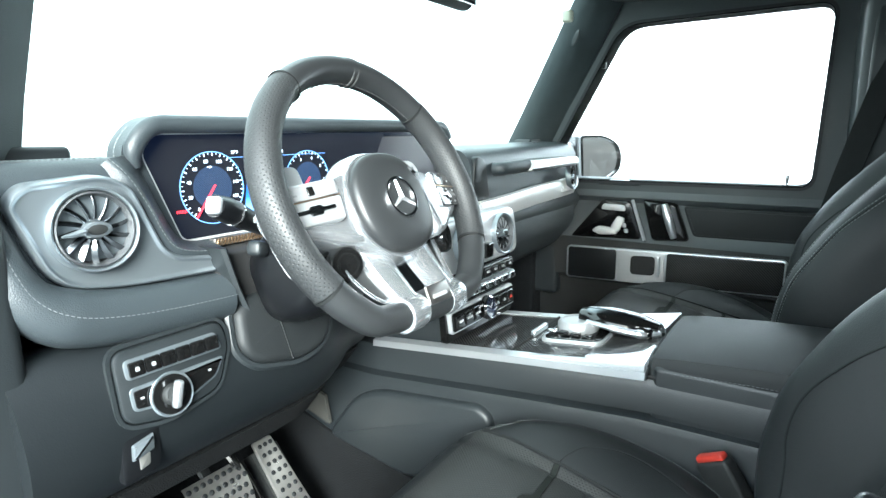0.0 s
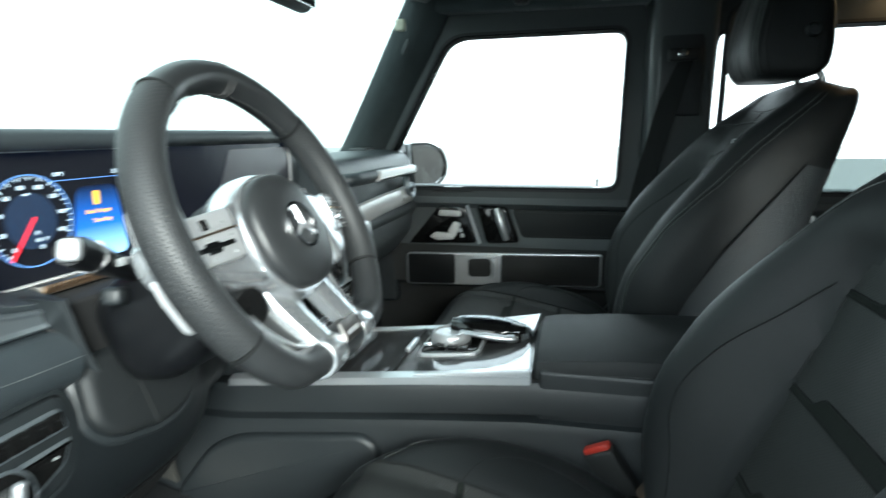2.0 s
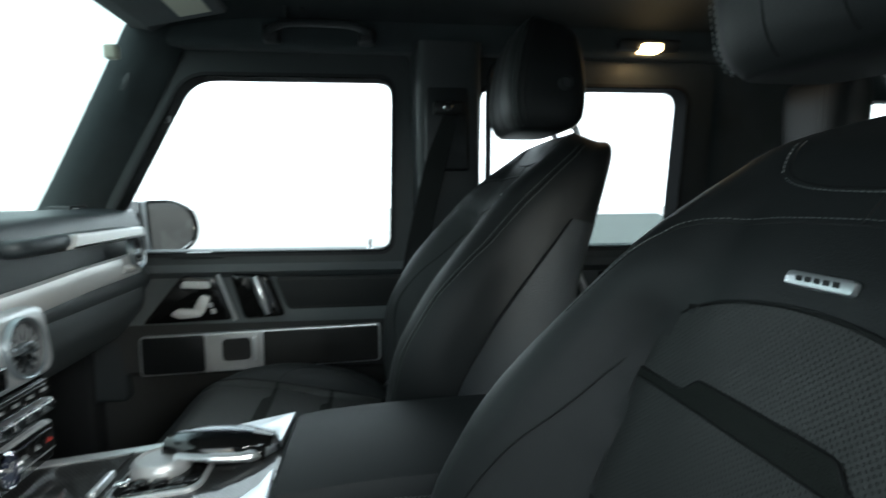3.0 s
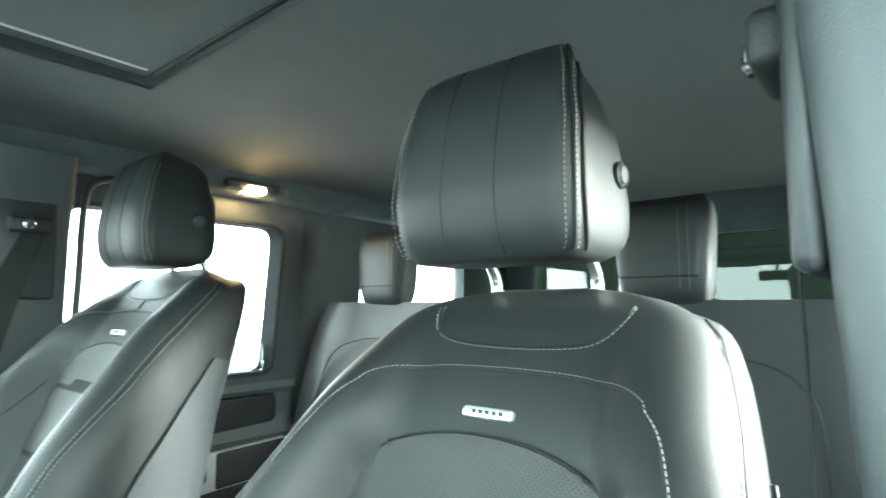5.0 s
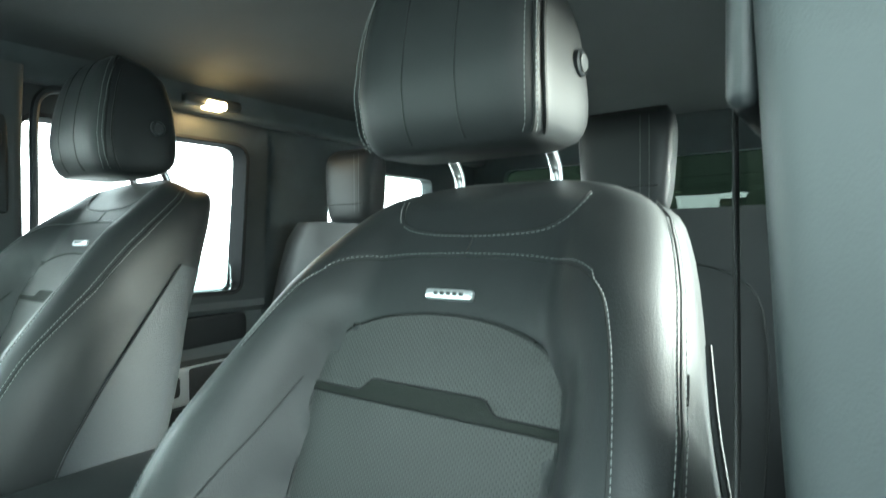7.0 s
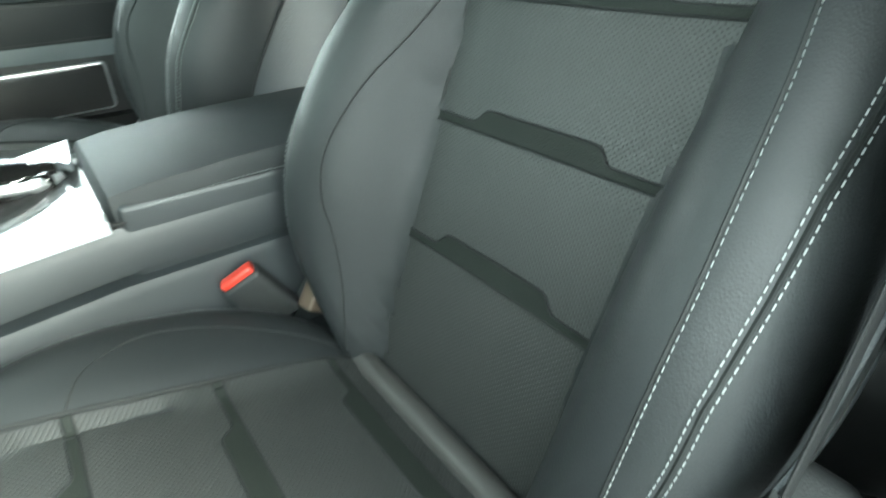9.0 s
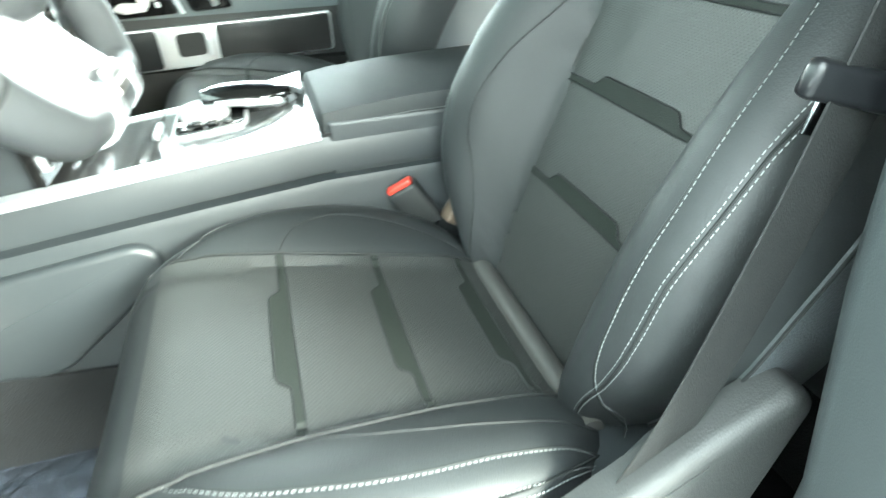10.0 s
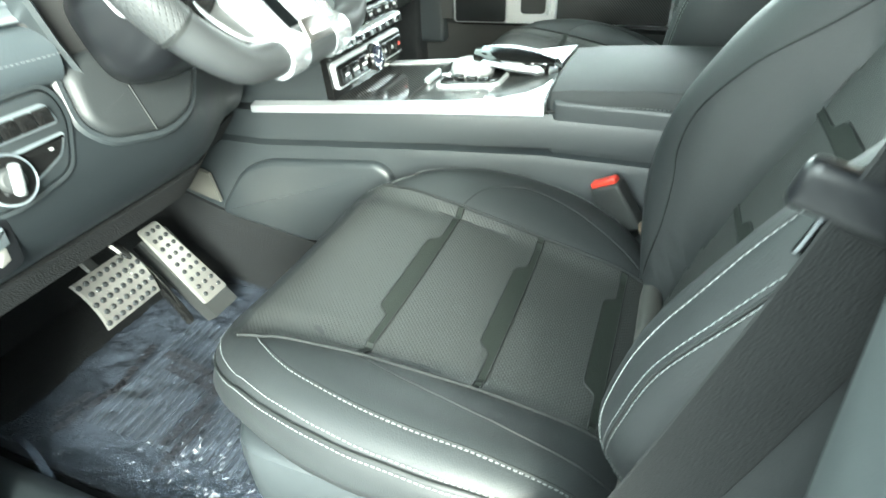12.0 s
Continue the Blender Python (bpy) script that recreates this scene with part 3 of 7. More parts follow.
    # upper pad with a stitched edge, pull handle, switches
    if front:
        pad = rounded([(-0.082, 0.762), (-0.082, 0.838), (0.222, 0.838), (0.192, 0.757)], 0.014)
        part("pad", prism(pad, YZ(0.675), 0.009, 0.004, 3), LEATHER, d, "black stitched leather pad")
        line = [Vector((0.6655, p.x, p.y)) for p in offset(pad, -0.008)]
        part("pad_stitching", stitches(line + line[:1]), DARK_THREAD, d)
        grip = part("pull_handle", prism(rounded([(0.198, 0.748), (0.236, 0.845), (0.320, 0.850), (0.290, 0.742)], 0.012), YZ(0.67), 0.022, 0.008, 3), GLOSS, d, "gloss black pull handle")
        part("grip_bar", tube([(0.642, 0.262, 0.842), (0.636, 0.252, 0.815), (0.636, 0.242, 0.785), (0.642, 0.234, 0.757)], [0.008, 0.0105, 0.0105, 0.008], seg=12), SILVER, grip, "satin silver grip bar")
        sw = part("switch_panel", prism(rounded([(0.318, 0.742), (0.352, 0.842), (0.425, 0.845), (0.515, 0.735)], 0.012), YZ(0.665), 0.012, 0.003), GLOSS, d, "gloss black panel with seat switches")
        part("trim_strip", strap([(0.650, 0.345, 0.848), (0.650, 0.308, 0.742)], [(0, 1, 0), (0, 1, 0)], 0.008, 0.004), SILVER, sw, "slanting silver strip")
        part("memory_buttons", prism(rounded([(0.362, 0.816), (0.364, 0.832), (0.422, 0.834), (0.428, 0.818)], 0.006), YZ(0.653), 0.006, 0.002), PALE_SATIN, sw, "row of silver memory buttons")
        part("headrest_switch", prism(rounded([(0.362, 0.797), (0.382, 0.803), (0.400, 0.772), (0.378, 0.757)], 0.006), YZ(0.653), 0.009, 0.003), PALE_SATIN, sw, "silver backrest switch")
        part("seat_switch", prism(rounded([(0.380, 0.752), (0.384, 0.768), (0.435, 0.772), (0.452, 0.758), (0.430, 0.748)], 0.008), YZ(0.653), 0.010, 0.004), PALE_SATIN, sw, "silver seat-shaped switch")
        for k in range(3):
            part("button", prism(rounded([(0.352 + 0.006 * k, 0.758 + 0.014 * k), (0.354 + 0.006 * k, 0.769 + 0.014 * k), (0.364 + 0.006 * k, 0.769 + 0.014 * k), (0.362 + 0.006 * k, 0.758 + 0.014 * k)], 0.002), YZ(0.653), 0.005, 0.001), SATIN, sw)
        part("ledge_lever", rbox(0.659, 0.675, 0.360, 0.414, 0.887, 0.8985, 0.004), SATIN, d, "small bright lever on the door ledge")
        part("lever_slot", rbox(0.655, 0.679, 0.330, 0.442, 0.884, 0.8925, 0.003), PLASTIC, d, "flat lever plate")
        pin = 0.0
    else:
        pad = rounded([(-0.78, 0.765), (-0.78, 0.838), (-0.56, 0.838), (-0.59, 0.757)], 0.02)
        part("pad", prism(pad, YZ(0.675), 0.012, 0.006, 3), LEATHER, d, "black stitched leather pad")
        part("grip_bar", tube([(0.642, -0.50, 0.842), (0.636, -0.51, 0.815), (0.636, -0.52, 0.785), (0.642, -0.53, 0.757)], [0.007, 0.009, 0.009, 0.007], seg=12), SILVER, d, "satin silver grip bar")
        pin = -0.749
    for c in d.children:
        if not c.name.startswith("window"):
            c.location.x += 0.022
    part("lock_pin", revolve([(0.0, 0), (0.010, 0), (0.010, 0.003), (0.0035, 0.006), (0.0035, 0.018), (0.0045, 0.022), (0.0030, 0.026), (0.0, 0.026)], (0.708, pin, 0.897), (0, 0, 1), 14), CHROME, d, "small chrome lock pin")
    return d


front_door = door(True)
rear_door = door(False)
part("glass", prism(offset(FRONT_WIN, 0.008), YZ(0.722), 0.004), GLASS, front_door, "clear side glass").visible_shadow = False
part("lowered_glass", prism(rounded([(-0.29, 0.85), (-0.29, 0.975), (-0.752, 0.978), (-0.752, 0.85)], [0.002, 0.01, 0.03, 0.002]), YZ(0.722), 0.005), TINTED, rear_door, "green-grey tinted glass, wound almost down").visible_shadow = False
part("mirror_bracket", rbox(0.69, 0.705, 0.44, 0.46, 1.19, 1.205, 0.003), RUBBER, front_door)
# the open side's rear door, closed, seen only past the seat
left_door = copy_thing(rear_door, pose(-0.70, -0.53, 0.35))
left_door.scale = (-1, 1, 1)
tagged(left_door, "closed rear car door in black leather beside the driver's side", "door")
# the driver's door, swung wide open on its front hinges
open_door = copy_thing(front_door, pose(-1.216, 0.607, 0.35, 0, 0, -86))
open_door.scale = (-1, 1, 1)
tagged(open_door, "wide open dark leather and carbon driver's door", "door")
for sx in (-1, 1):
    a, b = sorted((sx * 0.655, sx * 0.745))
    single("kick_panel", rbox(a, b, 0.62, 0.99, 0.20, 0.90, 0.012), CARPET, "black carpeted side of the footwell", "trim", kind="structure")

# door mirror outside the passenger window
mir = thing("door_mirror", "black exterior door mirror with a chrome edge", "mirror", (0.83, 0.56, 0.86))
MU = Vector((0.88, -0.475, 0.0)).normalized()
MN = Vector((-0.475, -0.88, 0.0)).normalized()
MV = Vector((0.033, 0.062, 1.0))
mplace = lambda back: (lambda u, v, w: Vector((0.805, 0.566, 0.95)) + MU * u + MV * (v - 0.95) + MN * (w - back))
shell = rounded([(-0.045, 0.885), (-0.048, 1.014), (0.12, 1.016), (0.178, 0.992), (0.194, 0.950), (0.184, 0.905), (0.140, 0.878)], [0.010, 0.010, 0.03, 0.03, 0.03, 0.03, 0.02])
pane = rounded([(0.036, 0.886), (0.033, 1.008), (0.115, 1.009), (0.170, 0.986), (0.186, 0.950), (0.177, 0.909), (0.136, 0.885)], [0.006, 0.006, 0.03, 0.03, 0.03, 0.03, 0.02])
part("housing", prism(shell, mplace(0.08), 0.08, 0.008), BODY, mir, "gloss black mirror housing")
part("edge_strip", prism(rounded([(0.020, 0.882), (0.016, 1.013), (0.030, 1.013), (0.033, 0.882)], 0.004), mplace(0.001), 0.008, 0.003), SATIN, mir, "satin silver upright edge")
part("mirror_glass", prism(pane, mplace(0.0015), 0.004), MIRROR, mir, "mirror glass")
part("glass_frame", ring_plate(pane, offset(pane, 0.007), mplace(0.004), 0.013), GLOSS, mir, "black frame round the glass")
part("foot", rbox(0.735, 0.80, 0.555, 0.64, 0.87, 1.0, 0.02), BODY, mir, "black mirror foot")


# ---- dashboard ----
dash = thing("dashboard", "wide grey-black leather dashboard with silver vent surrounds and a twin screen", "dashboard", (0, 0.65, 0.9))


def extruded(profile, x0, x1, n=1, bm=None):
    return loft([[(x0 + (x1 - x0) * k / n, y, z) for y, z in profile] for k in range(n + 1)], bm=bm)


PAD = [tuple(p) for p in rounded([(0.80, 0.84), (0.80, 0.985), (0.64, 0.995), (0.575, 0.985), (0.556, 0.96), (0.556, 0.852), (0.57, 0.84)], [0.005, 0.01, 0.03, 0.02, 0.02, 0.012, 0.005], 4)]
PAD_END = [tuple(p) for p in rounded([(0.80, 0.84), (0.80, 0.985), (0.65, 0.999), (0.590, 0.999), (0.576, 0.975), (0.574, 0.852), (0.59, 0.84)], [0.005, 0.01, 0.03, 0.014, 0.02, 0.012, 0.005], 4)]
part("upper_pad", extruded(PAD_END, -0.685, -0.540, 4), DASH, dash, "grey-black leather upper pad")
part("upper_pad", extruded(PAD, 0.112, 0.685, 4), DASH, dash, "grey-black leather upper pad")
part("centre_bridge", extruded([(0.80, 0.84), (0.80, 0.985), (0.665, 0.985), (0.655, 0.888), (0.575, 0.878), (0.565, 0.86), (0.575, 0.84)], -0.512, 0.112, 2), DASH, dash, "leather bridge under the screen")
# slanting leather flank between the vent surround and the screen
# solid matt black block paints the dark of the column opening
part("column_recess", rbox(-0.462, -0.275, 0.552, 0.60, 0.79, 0.884, 0.004), BLACK, dash, "black block standing for the shaded hollow round the steering column")
trim_line = [(-0.466, 0.537, 0.894), (-0.452, 0.537, 0.845), (-0.436, 0.536, 0.802)]
part("column_bezel", loft([[(x - 0.004, y, z), (x, y - 0.004, z), (x + 0.004, y, z), (x + 0.004, y + 0.06, z), (x - 0.006, y + 0.06, z)] for x, y, z in trim_line]), PLASTIC, dash, "plastic edge of the column opening")
flank_a = smooth_line([(-0.556, 0.584, 0.999), (-0.545, 0.571, 0.981), (-0.531, 0.565, 0.950), (-0.519, 0.563, 0.920), (-0.509, 0.562, 0.903), (-0.495, 0.561, 0.895), (-0.470, 0.561, 0.890), (-0.448, 0.561, 0.8885)], 6)
flank_b = smooth_line([(-0.520, 0.604, 1.001), (-0.512, 0.604, 0.985), (-0.500, 0.604, 0.950), (-0.488, 0.604, 0.922), (-0.478, 0.604, 0.905), (-0.468, 0.604, 0.899), (-0.455, 0.604, 0.8965), (-0.440, 0.604, 0.8945)], 6)
flank = []
for a, b in zip(flank_a, flank_b):
    back = Vector((a.x - 0.026, a.y + 0.016, a.z - 0.022))
    flank.append([back, a + (back - a) * 0.15 - Vector((0, 0.002, 0)), a, a + (b - a) * 0.18 - Vector((0, 0.002, 0)), a + (b - a) * 0.5, b, b + Vector((0, 0.02, 0)), back + Vector((0, 0.02, 0))])
part("screen_flank", loft(flank), DASH, dash, "soft leather edge beside the screen", 60)
part("flank_stitching", stitches([a + Vector((-0.001, -0.0004, 0)) for a in flank_a]), THREAD, dash, "pale stitching")
# rolled lower lip of the pad; at the door it curls up round the vent surround
lip = [tuple(p) for p in rounded([(0.60, 0.80), (0.60, 0.858), (0.548, 0.858), (0.540, 0.835), (0.556, 0.806)], 0.014, 4)]
roll = smooth_line([(-0.676, 0.580, 0.990), (-0.670, 0.574, 0.945), (-0.664, 0.569, 0.905), (-0.652, 0.565, 0.873), (-0.625, 0.563, 0.852), (-0.580, 0.562, 0.841), (-0.520, 0.562, 0.835), (-0.456, 0.562, 0.832)], 6)
roll_r = [lerp_table([(0, 0.010), (12, 0.018), (18, 0.024), (24, 0.029), (42, 0.029)], k) for k in range(len(roll))]
part("rolled_lip", tube(roll, roll_r, seg=20), DASH, dash, "padded leather roll", 60)
# passenger roll: lighter card leather stands for light reaching it across the cabin
part("rolled_lip", extruded(lip, 0.16, 0.683, 6), CARD, dash, "padded leather roll")
part("lip_stitching", stitches([p + Vector((0, -r * 0.985, r * 0.19)) for p, r in zip(roll, roll_r)]), THREAD, dash, "pale stitching")
part("top_stitching", stitches([(-0.68 + 0.125 * k / 20, 0.596, 0.9992) for k in range(21)]), THREAD, dash, "pale stitching")
KNEE = [tuple(p) for p in rounded([(0.62, 0.82), (0.560, 0.822), (0.538, 0.79), (0.522, 0.74), (0.528, 0.69), (0.552, 0.655), (0.62, 0.640), (0.85, 0.62)], 0.02, 4)]
def set_back(x):
    """The knee panel swings away from the seats towards the console."""
    t = max(0.0, min(1.0, (x + 0.34) / 0.20))
    return 0.080 * t * t * (3 - 2 * t)


KNEE_X = (-0.685, -0.60, -0.50, -0.42, -0.36, -0.32, -0.29, -0.26, -0.235, -0.21, -0.18, -0.14)
# knee panel takes the darkened plastic, standing for shade from the door side
part("knee_panel", loft([[(x, y + set_back(x) * (1.0 if y < 0.8 else 0.0), z) for y, z in KNEE] for x in KNEE_X]), SHADED_KNEE, dash, "grey-black plastic knee panel, darkened as if in shade")
GLOVE = [tuple(p) for p in rounded([(0.66, 0.83), (0.556, 0.848), (0.545, 0.81), (0.548, 0.775), (0.60, 0.71), (0.72, 0.64), (0.80, 0.60)], 0.02, 4)]
# glovebox also takes the lighter leather in place of missing light
part("glovebox", extruded(GLOVE, 0.135, 0.655, 6), CARD, dash, "grey-black glovebox lid, lightened as if lit from the driver's side")
# handle hollow is a proud black oval; its shade is only colour
part("lid_handle", prism(rounded([(0.178, 0.770), (0.178, 0.788), (0.222, 0.792), (0.222, 0.774)], 0.008), XZ(0.549), 0.006, 0.002), BLACK, dash, "black oval plate standing for the shaded handle hollow of the glovebox")
part("under_carpet", loft([[(x, 0.56 + set_back(x), 0.648), (x, 0.60 + set_back(x), 0.60), (x, 0.80, 0.57), (x, 0.90, 0.60), (x, 0.85, 0.64)] for x in KNEE_X]), CARPET, dash, "carpeted underside")
for sx in (-1, 1):
    a, b = sorted((sx * (0.675 if sx > 0 else 0.664), sx * 0.74))
    part("end_cap", rbox(a, b, 0.60 if sx > 0 else 0.548, 0.80, 0.55, 0.985, 0.012), PLASTIC, dash)
    part("speaker_ledge", rbox(sx * 0.60 - 0.035, sx * 0.60 + 0.035, 0.64, 0.69, 0.985, 1.000 if sx > 0 else 1.011, 0.006), PLASTIC, dash, "raised speaker ledge at the windscreen")

# silver surround with the round vent
SUR = rounded([(-0.661, 0.963), (-0.645, 0.980), (-0.575, 0.985), (-0.548, 0.972), (-0.516, 0.892), (-0.455, 0.883), (-0.452, 0.862), (-0.565, 0.867), (-0.629, 0.879)], [0.012, 0.020, 0.025, 0.020, 0.022, 0.006, 0.008, 0.04, 0.03], 6)


KNURL = material("knurled_grey", (0.10, 0.105, 0.11), 0.4, metal=0.6, grain=0.8, grain_size=900)


def round_vent(c, axis, r, parent, blades=14):
    """A turbine-like air vent: outer rings, curved blades and a hub with a finger tab."""
    v = part("air_vent", revolve([(r * 0.97, -0.009), (r * 1.10, -0.009), (r * 1.10, 0.000), (r * 1.06, 0.0040), (r * 1.01, 0.003), (r * 0.97, -0.002)], c, axis, 44), SURROUND, parent, "round silver-rimmed turbine vent")
    q = Vector((0, 0, 1)).rotation_difference(Vector(axis))
    cc = Vector(c)
    part("duct", revolve([(0, -0.0095), (r * 0.97, -0.0095), (r * 0.97, -0.0075), (0, -0.0075)], c, axis, 32), BLACK, v)
    part("knurled_ring", revolve([(r * 0.86, -0.008), (r * 0.975, -0.008), (r * 0.975, 0.0015), (r * 0.93, 0.003), (r * 0.88, 0.0)], c, axis, 48), KNURL, v)
    for k in range(blades):
        a = 2 * math.pi * k / blades
        pts, sides = [], []
        for j in range(5):
            t = j / 4
            rr = r * (0.28 + 0.58 * t)
            aa = a + 0.14 * t
            pts.append(cc + q @ Vector((rr * math.cos(aa), rr * math.sin(aa), -0.0035 + 0.0015 * math.sin(t * 3))))
            sides.append(q @ Vector((-math.sin(aa), math.cos(aa), 0.9)))
        part("blade", strap(pts, sides, r * 0.15, 0.0011), SMOKED, v)
    oval = lambda k, n=20: [(k * 0.42 * r * math.cos(2 * math.pi * j / n), k * 0.23 * r * math.sin(2 * math.pi * j / n)) for j in range(n)]
    lay = lambda h: (lambda a, b, w: cc + q @ Vector((b, a, h + w)) if abs((q @ Vector((1, 0, 0))).x) < 0.5 else cc + q @ Vector((a, b, h + w)))
    part("hub", prism(oval(0.9), lay(-0.007), 0.0115, 0.002), SURROUND, v, "oval silver hub")
    part("hub_inlay", prism(oval(0.58), lay(0.003), 0.0022, 0.0006), DULL, v)
    part("finger_tab", tube([cc + Vector((dx * r, -0.0045, dz * r)) for dx, dz in ((-0.35, 0.0), (-0.60, -0.04), (-0.84, -0.06))], [r * 0.17, r * 0.11, r * 0.05], seg=8, flat=0.6), SURROUND, v)
    return v


rolled_edge = ((0.0, 0.0), (0.0, 0.013), (-0.0008, 0.0175), (-0.0024, 0.0203), (-0.0040, 0.0207), (-0.0053, 0.0198), (-0.0064, 0.0184), (-0.0075, 0.0180), (-0.0085, 0.0180))
bez = part("vent_surround", loft([[(p.x, 0.580 - w, p.y) for p in offset(SUR, d)] for d, w in rolled_edge]), SURROUND, dash, "satin silver vent surround with a rolled edge")
AX = Vector((0.0, -1.0, 0.05)).normalized()
round_vent((-0.590, 0.556, 0.9325), AX, 0.0380, bez)
# passenger side: grab handle and silver strip running to the door
part("grab_handle", tube(smooth_line([(0.205, 0.556, 0.945), (0.218, 0.535, 0.946), (0.32, 0.522, 0.948), (0.46, 0.520, 0.948), (0.55, 0.524, 0.945), (0.60, 0.55, 0.94)]), 0.0155, seg=12, flat=0.9), DASH, dash, "leather grab handle")
part("handle_inlay", prism(rounded([(0.285, 0.936), (0.297, 0.960), (0.565, 0.958), (0.572, 0.937)], [0.004, 0.004, 0.010, 0.010]), XZ(0.518), 0.014, 0.005, 3), PALE_SATIN, dash, "satin silver plate on the grab handle")
part("silver_strip", loft([[(x, y, 0.895 + h), (x, y - 0.012, 0.893 + h), (x, y - 0.018, 0.872 + h), (x, y - 0.012, 0.852 + h), (x, y + 0.01, 0.85 + h)] for x, y, h in ((0.13, 0.553, -0.012), (0.25, 0.553, -0.008), (0.40, 0.550, 0.0), (0.53, 0.545, 0.004), (0.60, 0.540, 0.008), (0.635, 0.56, 0.012))]), PALE_SATIN, dash, "satin silver strip running to the door")
part("strip_end", tube(smooth_line([(0.520, 0.538, 0.874), (0.575, 0.532, 0.874), (0.608, 0.534, 0.882), (0.625, 0.545, 0.902), (0.626, 0.570, 0.932), (0.610, 0.600, 0.952)], 6), 0.0140, seg=12, flat=0.75), PALE_SATIN, dash, "rounded silver end of the strip")
round_vent((0.572, 0.522, 0.905), Vector((0.1, -1, 0.1)).normalized(), 0.030, dash, 10)
part("corner_speaker", prism(rounded([(0.115, 0.88), (0.125, 0.975), (0.165, 0.97), (0.19, 0.88)], 0.02), XZ(0.566), 0.014, 0.004), GRILLE, dash, "perforated metal speaker cover")

# twin screen under a rolled hood
hood = thing("instrument_display", "wide twin screen with glowing blue round gauges under a leather hood", "display", (-0.21, 0.61, 0.95))
HX1 = 0.098
outer = rounded([(-0.488, 0.885), (-0.542, 1.004), (-0.508, 1.043), (HX1 - 0.02, 1.040), (HX1 + 0.006, 1.010), (HX1 + 0.004, 0.885)], [0.01, 0.03, 0.03, 0.03, 0.03, 0.01], 6)
inner = rounded([(-0.476, 0.896), (-0.5165, 1.003), (-0.500, 1.024), (HX1 - 0.030, 1.025), (HX1 - 0.016, 1.002), (HX1 - 0.016, 0.895)], [0.012, 0.02, 0.02, 0.02, 0.02, 0.012], 6)
part("hood", ring_plate(inner, outer, XZ(0.628), 0.030), DASH, hood, "leather covered hood")
mid = [((a + b) / 2) for a, b in zip(inner, outer)]
part("hood_roll", tube([(p.x, 0.596, p.y) for p in mid[7:31]], [0.005, 0.0065, 0.008, 0.0095] + [0.0105] * 20, seg=14, flat=1.0), DASH, hood, "rolled leather edge of the hood")
part("hood_stitching", stitches([(p.x - 0.0005, 0.612, p.y + 0.0006) for p in offset(outer, 0.0002)[7:16]]), THREAD, hood)
part("screen_panel", prism(offset(inner, 0.004), XZ(0.615), 0.012), SCREEN, hood, "dark glass screen")
part("screen_edge", ring_plate(offset(inner, -0.0022), offset(inner, 0.0005), XZ(0.603), 0.0035), PALE_SATIN, hood, "thin silver edge")
SY = 0.602
BLUE = glowing("gauge_blue", (0.20, 0.42, 0.95), 0.32)
DEEP = glowing("gauge_deep_blue", (0.03, 0.07, 0.20), 0.16)
dn, dl = DEEP.node_tree.nodes, DEEP.node_tree.links
hatch, dco, hmix = dn.new("ShaderNodeTexWave"), dn.new("ShaderNodeTexCoord"), dn.new("ShaderNodeMix")
hatch.bands_direction = "DIAGONAL"
hatch.inputs["Scale"].default_value = 180
hmix.data_type = "RGBA"
hmix.inputs[6].default_value, hmix.inputs[7].default_value = (0.004, 0.008, 0.02, 1), (0.05, 0.10, 0.22, 1)
dl.new(dco.outputs["Object"], hatch.inputs["Vector"])
dl.new(hatch.outputs["Fac"], hmix.inputs[0])
dl.new(hmix.outputs[2], dn["Principled BSDF"].inputs["Emission Color"])
PALE = glowing("gauge_white", (0.75, 0.88, 1.0), 0.4)
NEEDLE = glowing("gauge_red", (1.0, 0.03, 0.05), 0.5)
AMBER = glowing("amber_notice", (1.0, 0.55, 0.04), 0.4)
FLAT = XZ(SY)


def gauge(cx, cz, r, numbers, a0, a1, needle, ticks):
    g = part("gauge", revolve([(r, 0), (r * 1.022, 0), (r * 1.022, 0.0006), (r, 0.0006)], (cx, SY, cz), (0, -1, 0), 48), BLUE, hood, "glowing round gauge")
    part("dial", revolve([(0, 0), (r * 0.62, 0), (r * 0.62, 0.0004), (0, 0.0004)], (cx, SY, cz), (0, -1, 0), 40), DEEP, g)
    for k in range(ticks + 1):
        a = radians(a0 + (a1 - a0) * k / ticks)
        big = k % 2 == 0
        p, q = Vector((math.cos(a), 0, math.sin(a))), Vector((-math.sin(a), 0, math.cos(a)))
        c = Vector((cx, SY - 0.0008, cz))
        part("tick", strap([c + p * r * 0.98, c + p * r * (0.90 if big else 0.94)], [q, q], 0.0012 if big else 0.0007, 0.0004), PALE, g)
    for k, s in enumerate(numbers):
        a = radians(a0 + (a1 - a0) * k / (len(numbers) - 1))
        m = Matrix.Translation((cx + r * 0.76 * math.cos(a), SY - 0.0008, cz + r * 0.76 * math.sin(a))) @ pose(0, 0, 0, 90)
        plain_text(s, 0.0058, m, PALE, "number", g)
    a = radians(needle)
    c = Vector((cx, SY - 0.0015, cz))
    part("needle", strap([c + Vector((math.cos(a), 0, math.sin(a))) * r * t for t in (-0.1, 0.5, 1.0)], [Vector((-math.sin(a), 0, math.cos(a)))] * 3, 0.0022, 0.0006), NEEDLE, g)
    return g


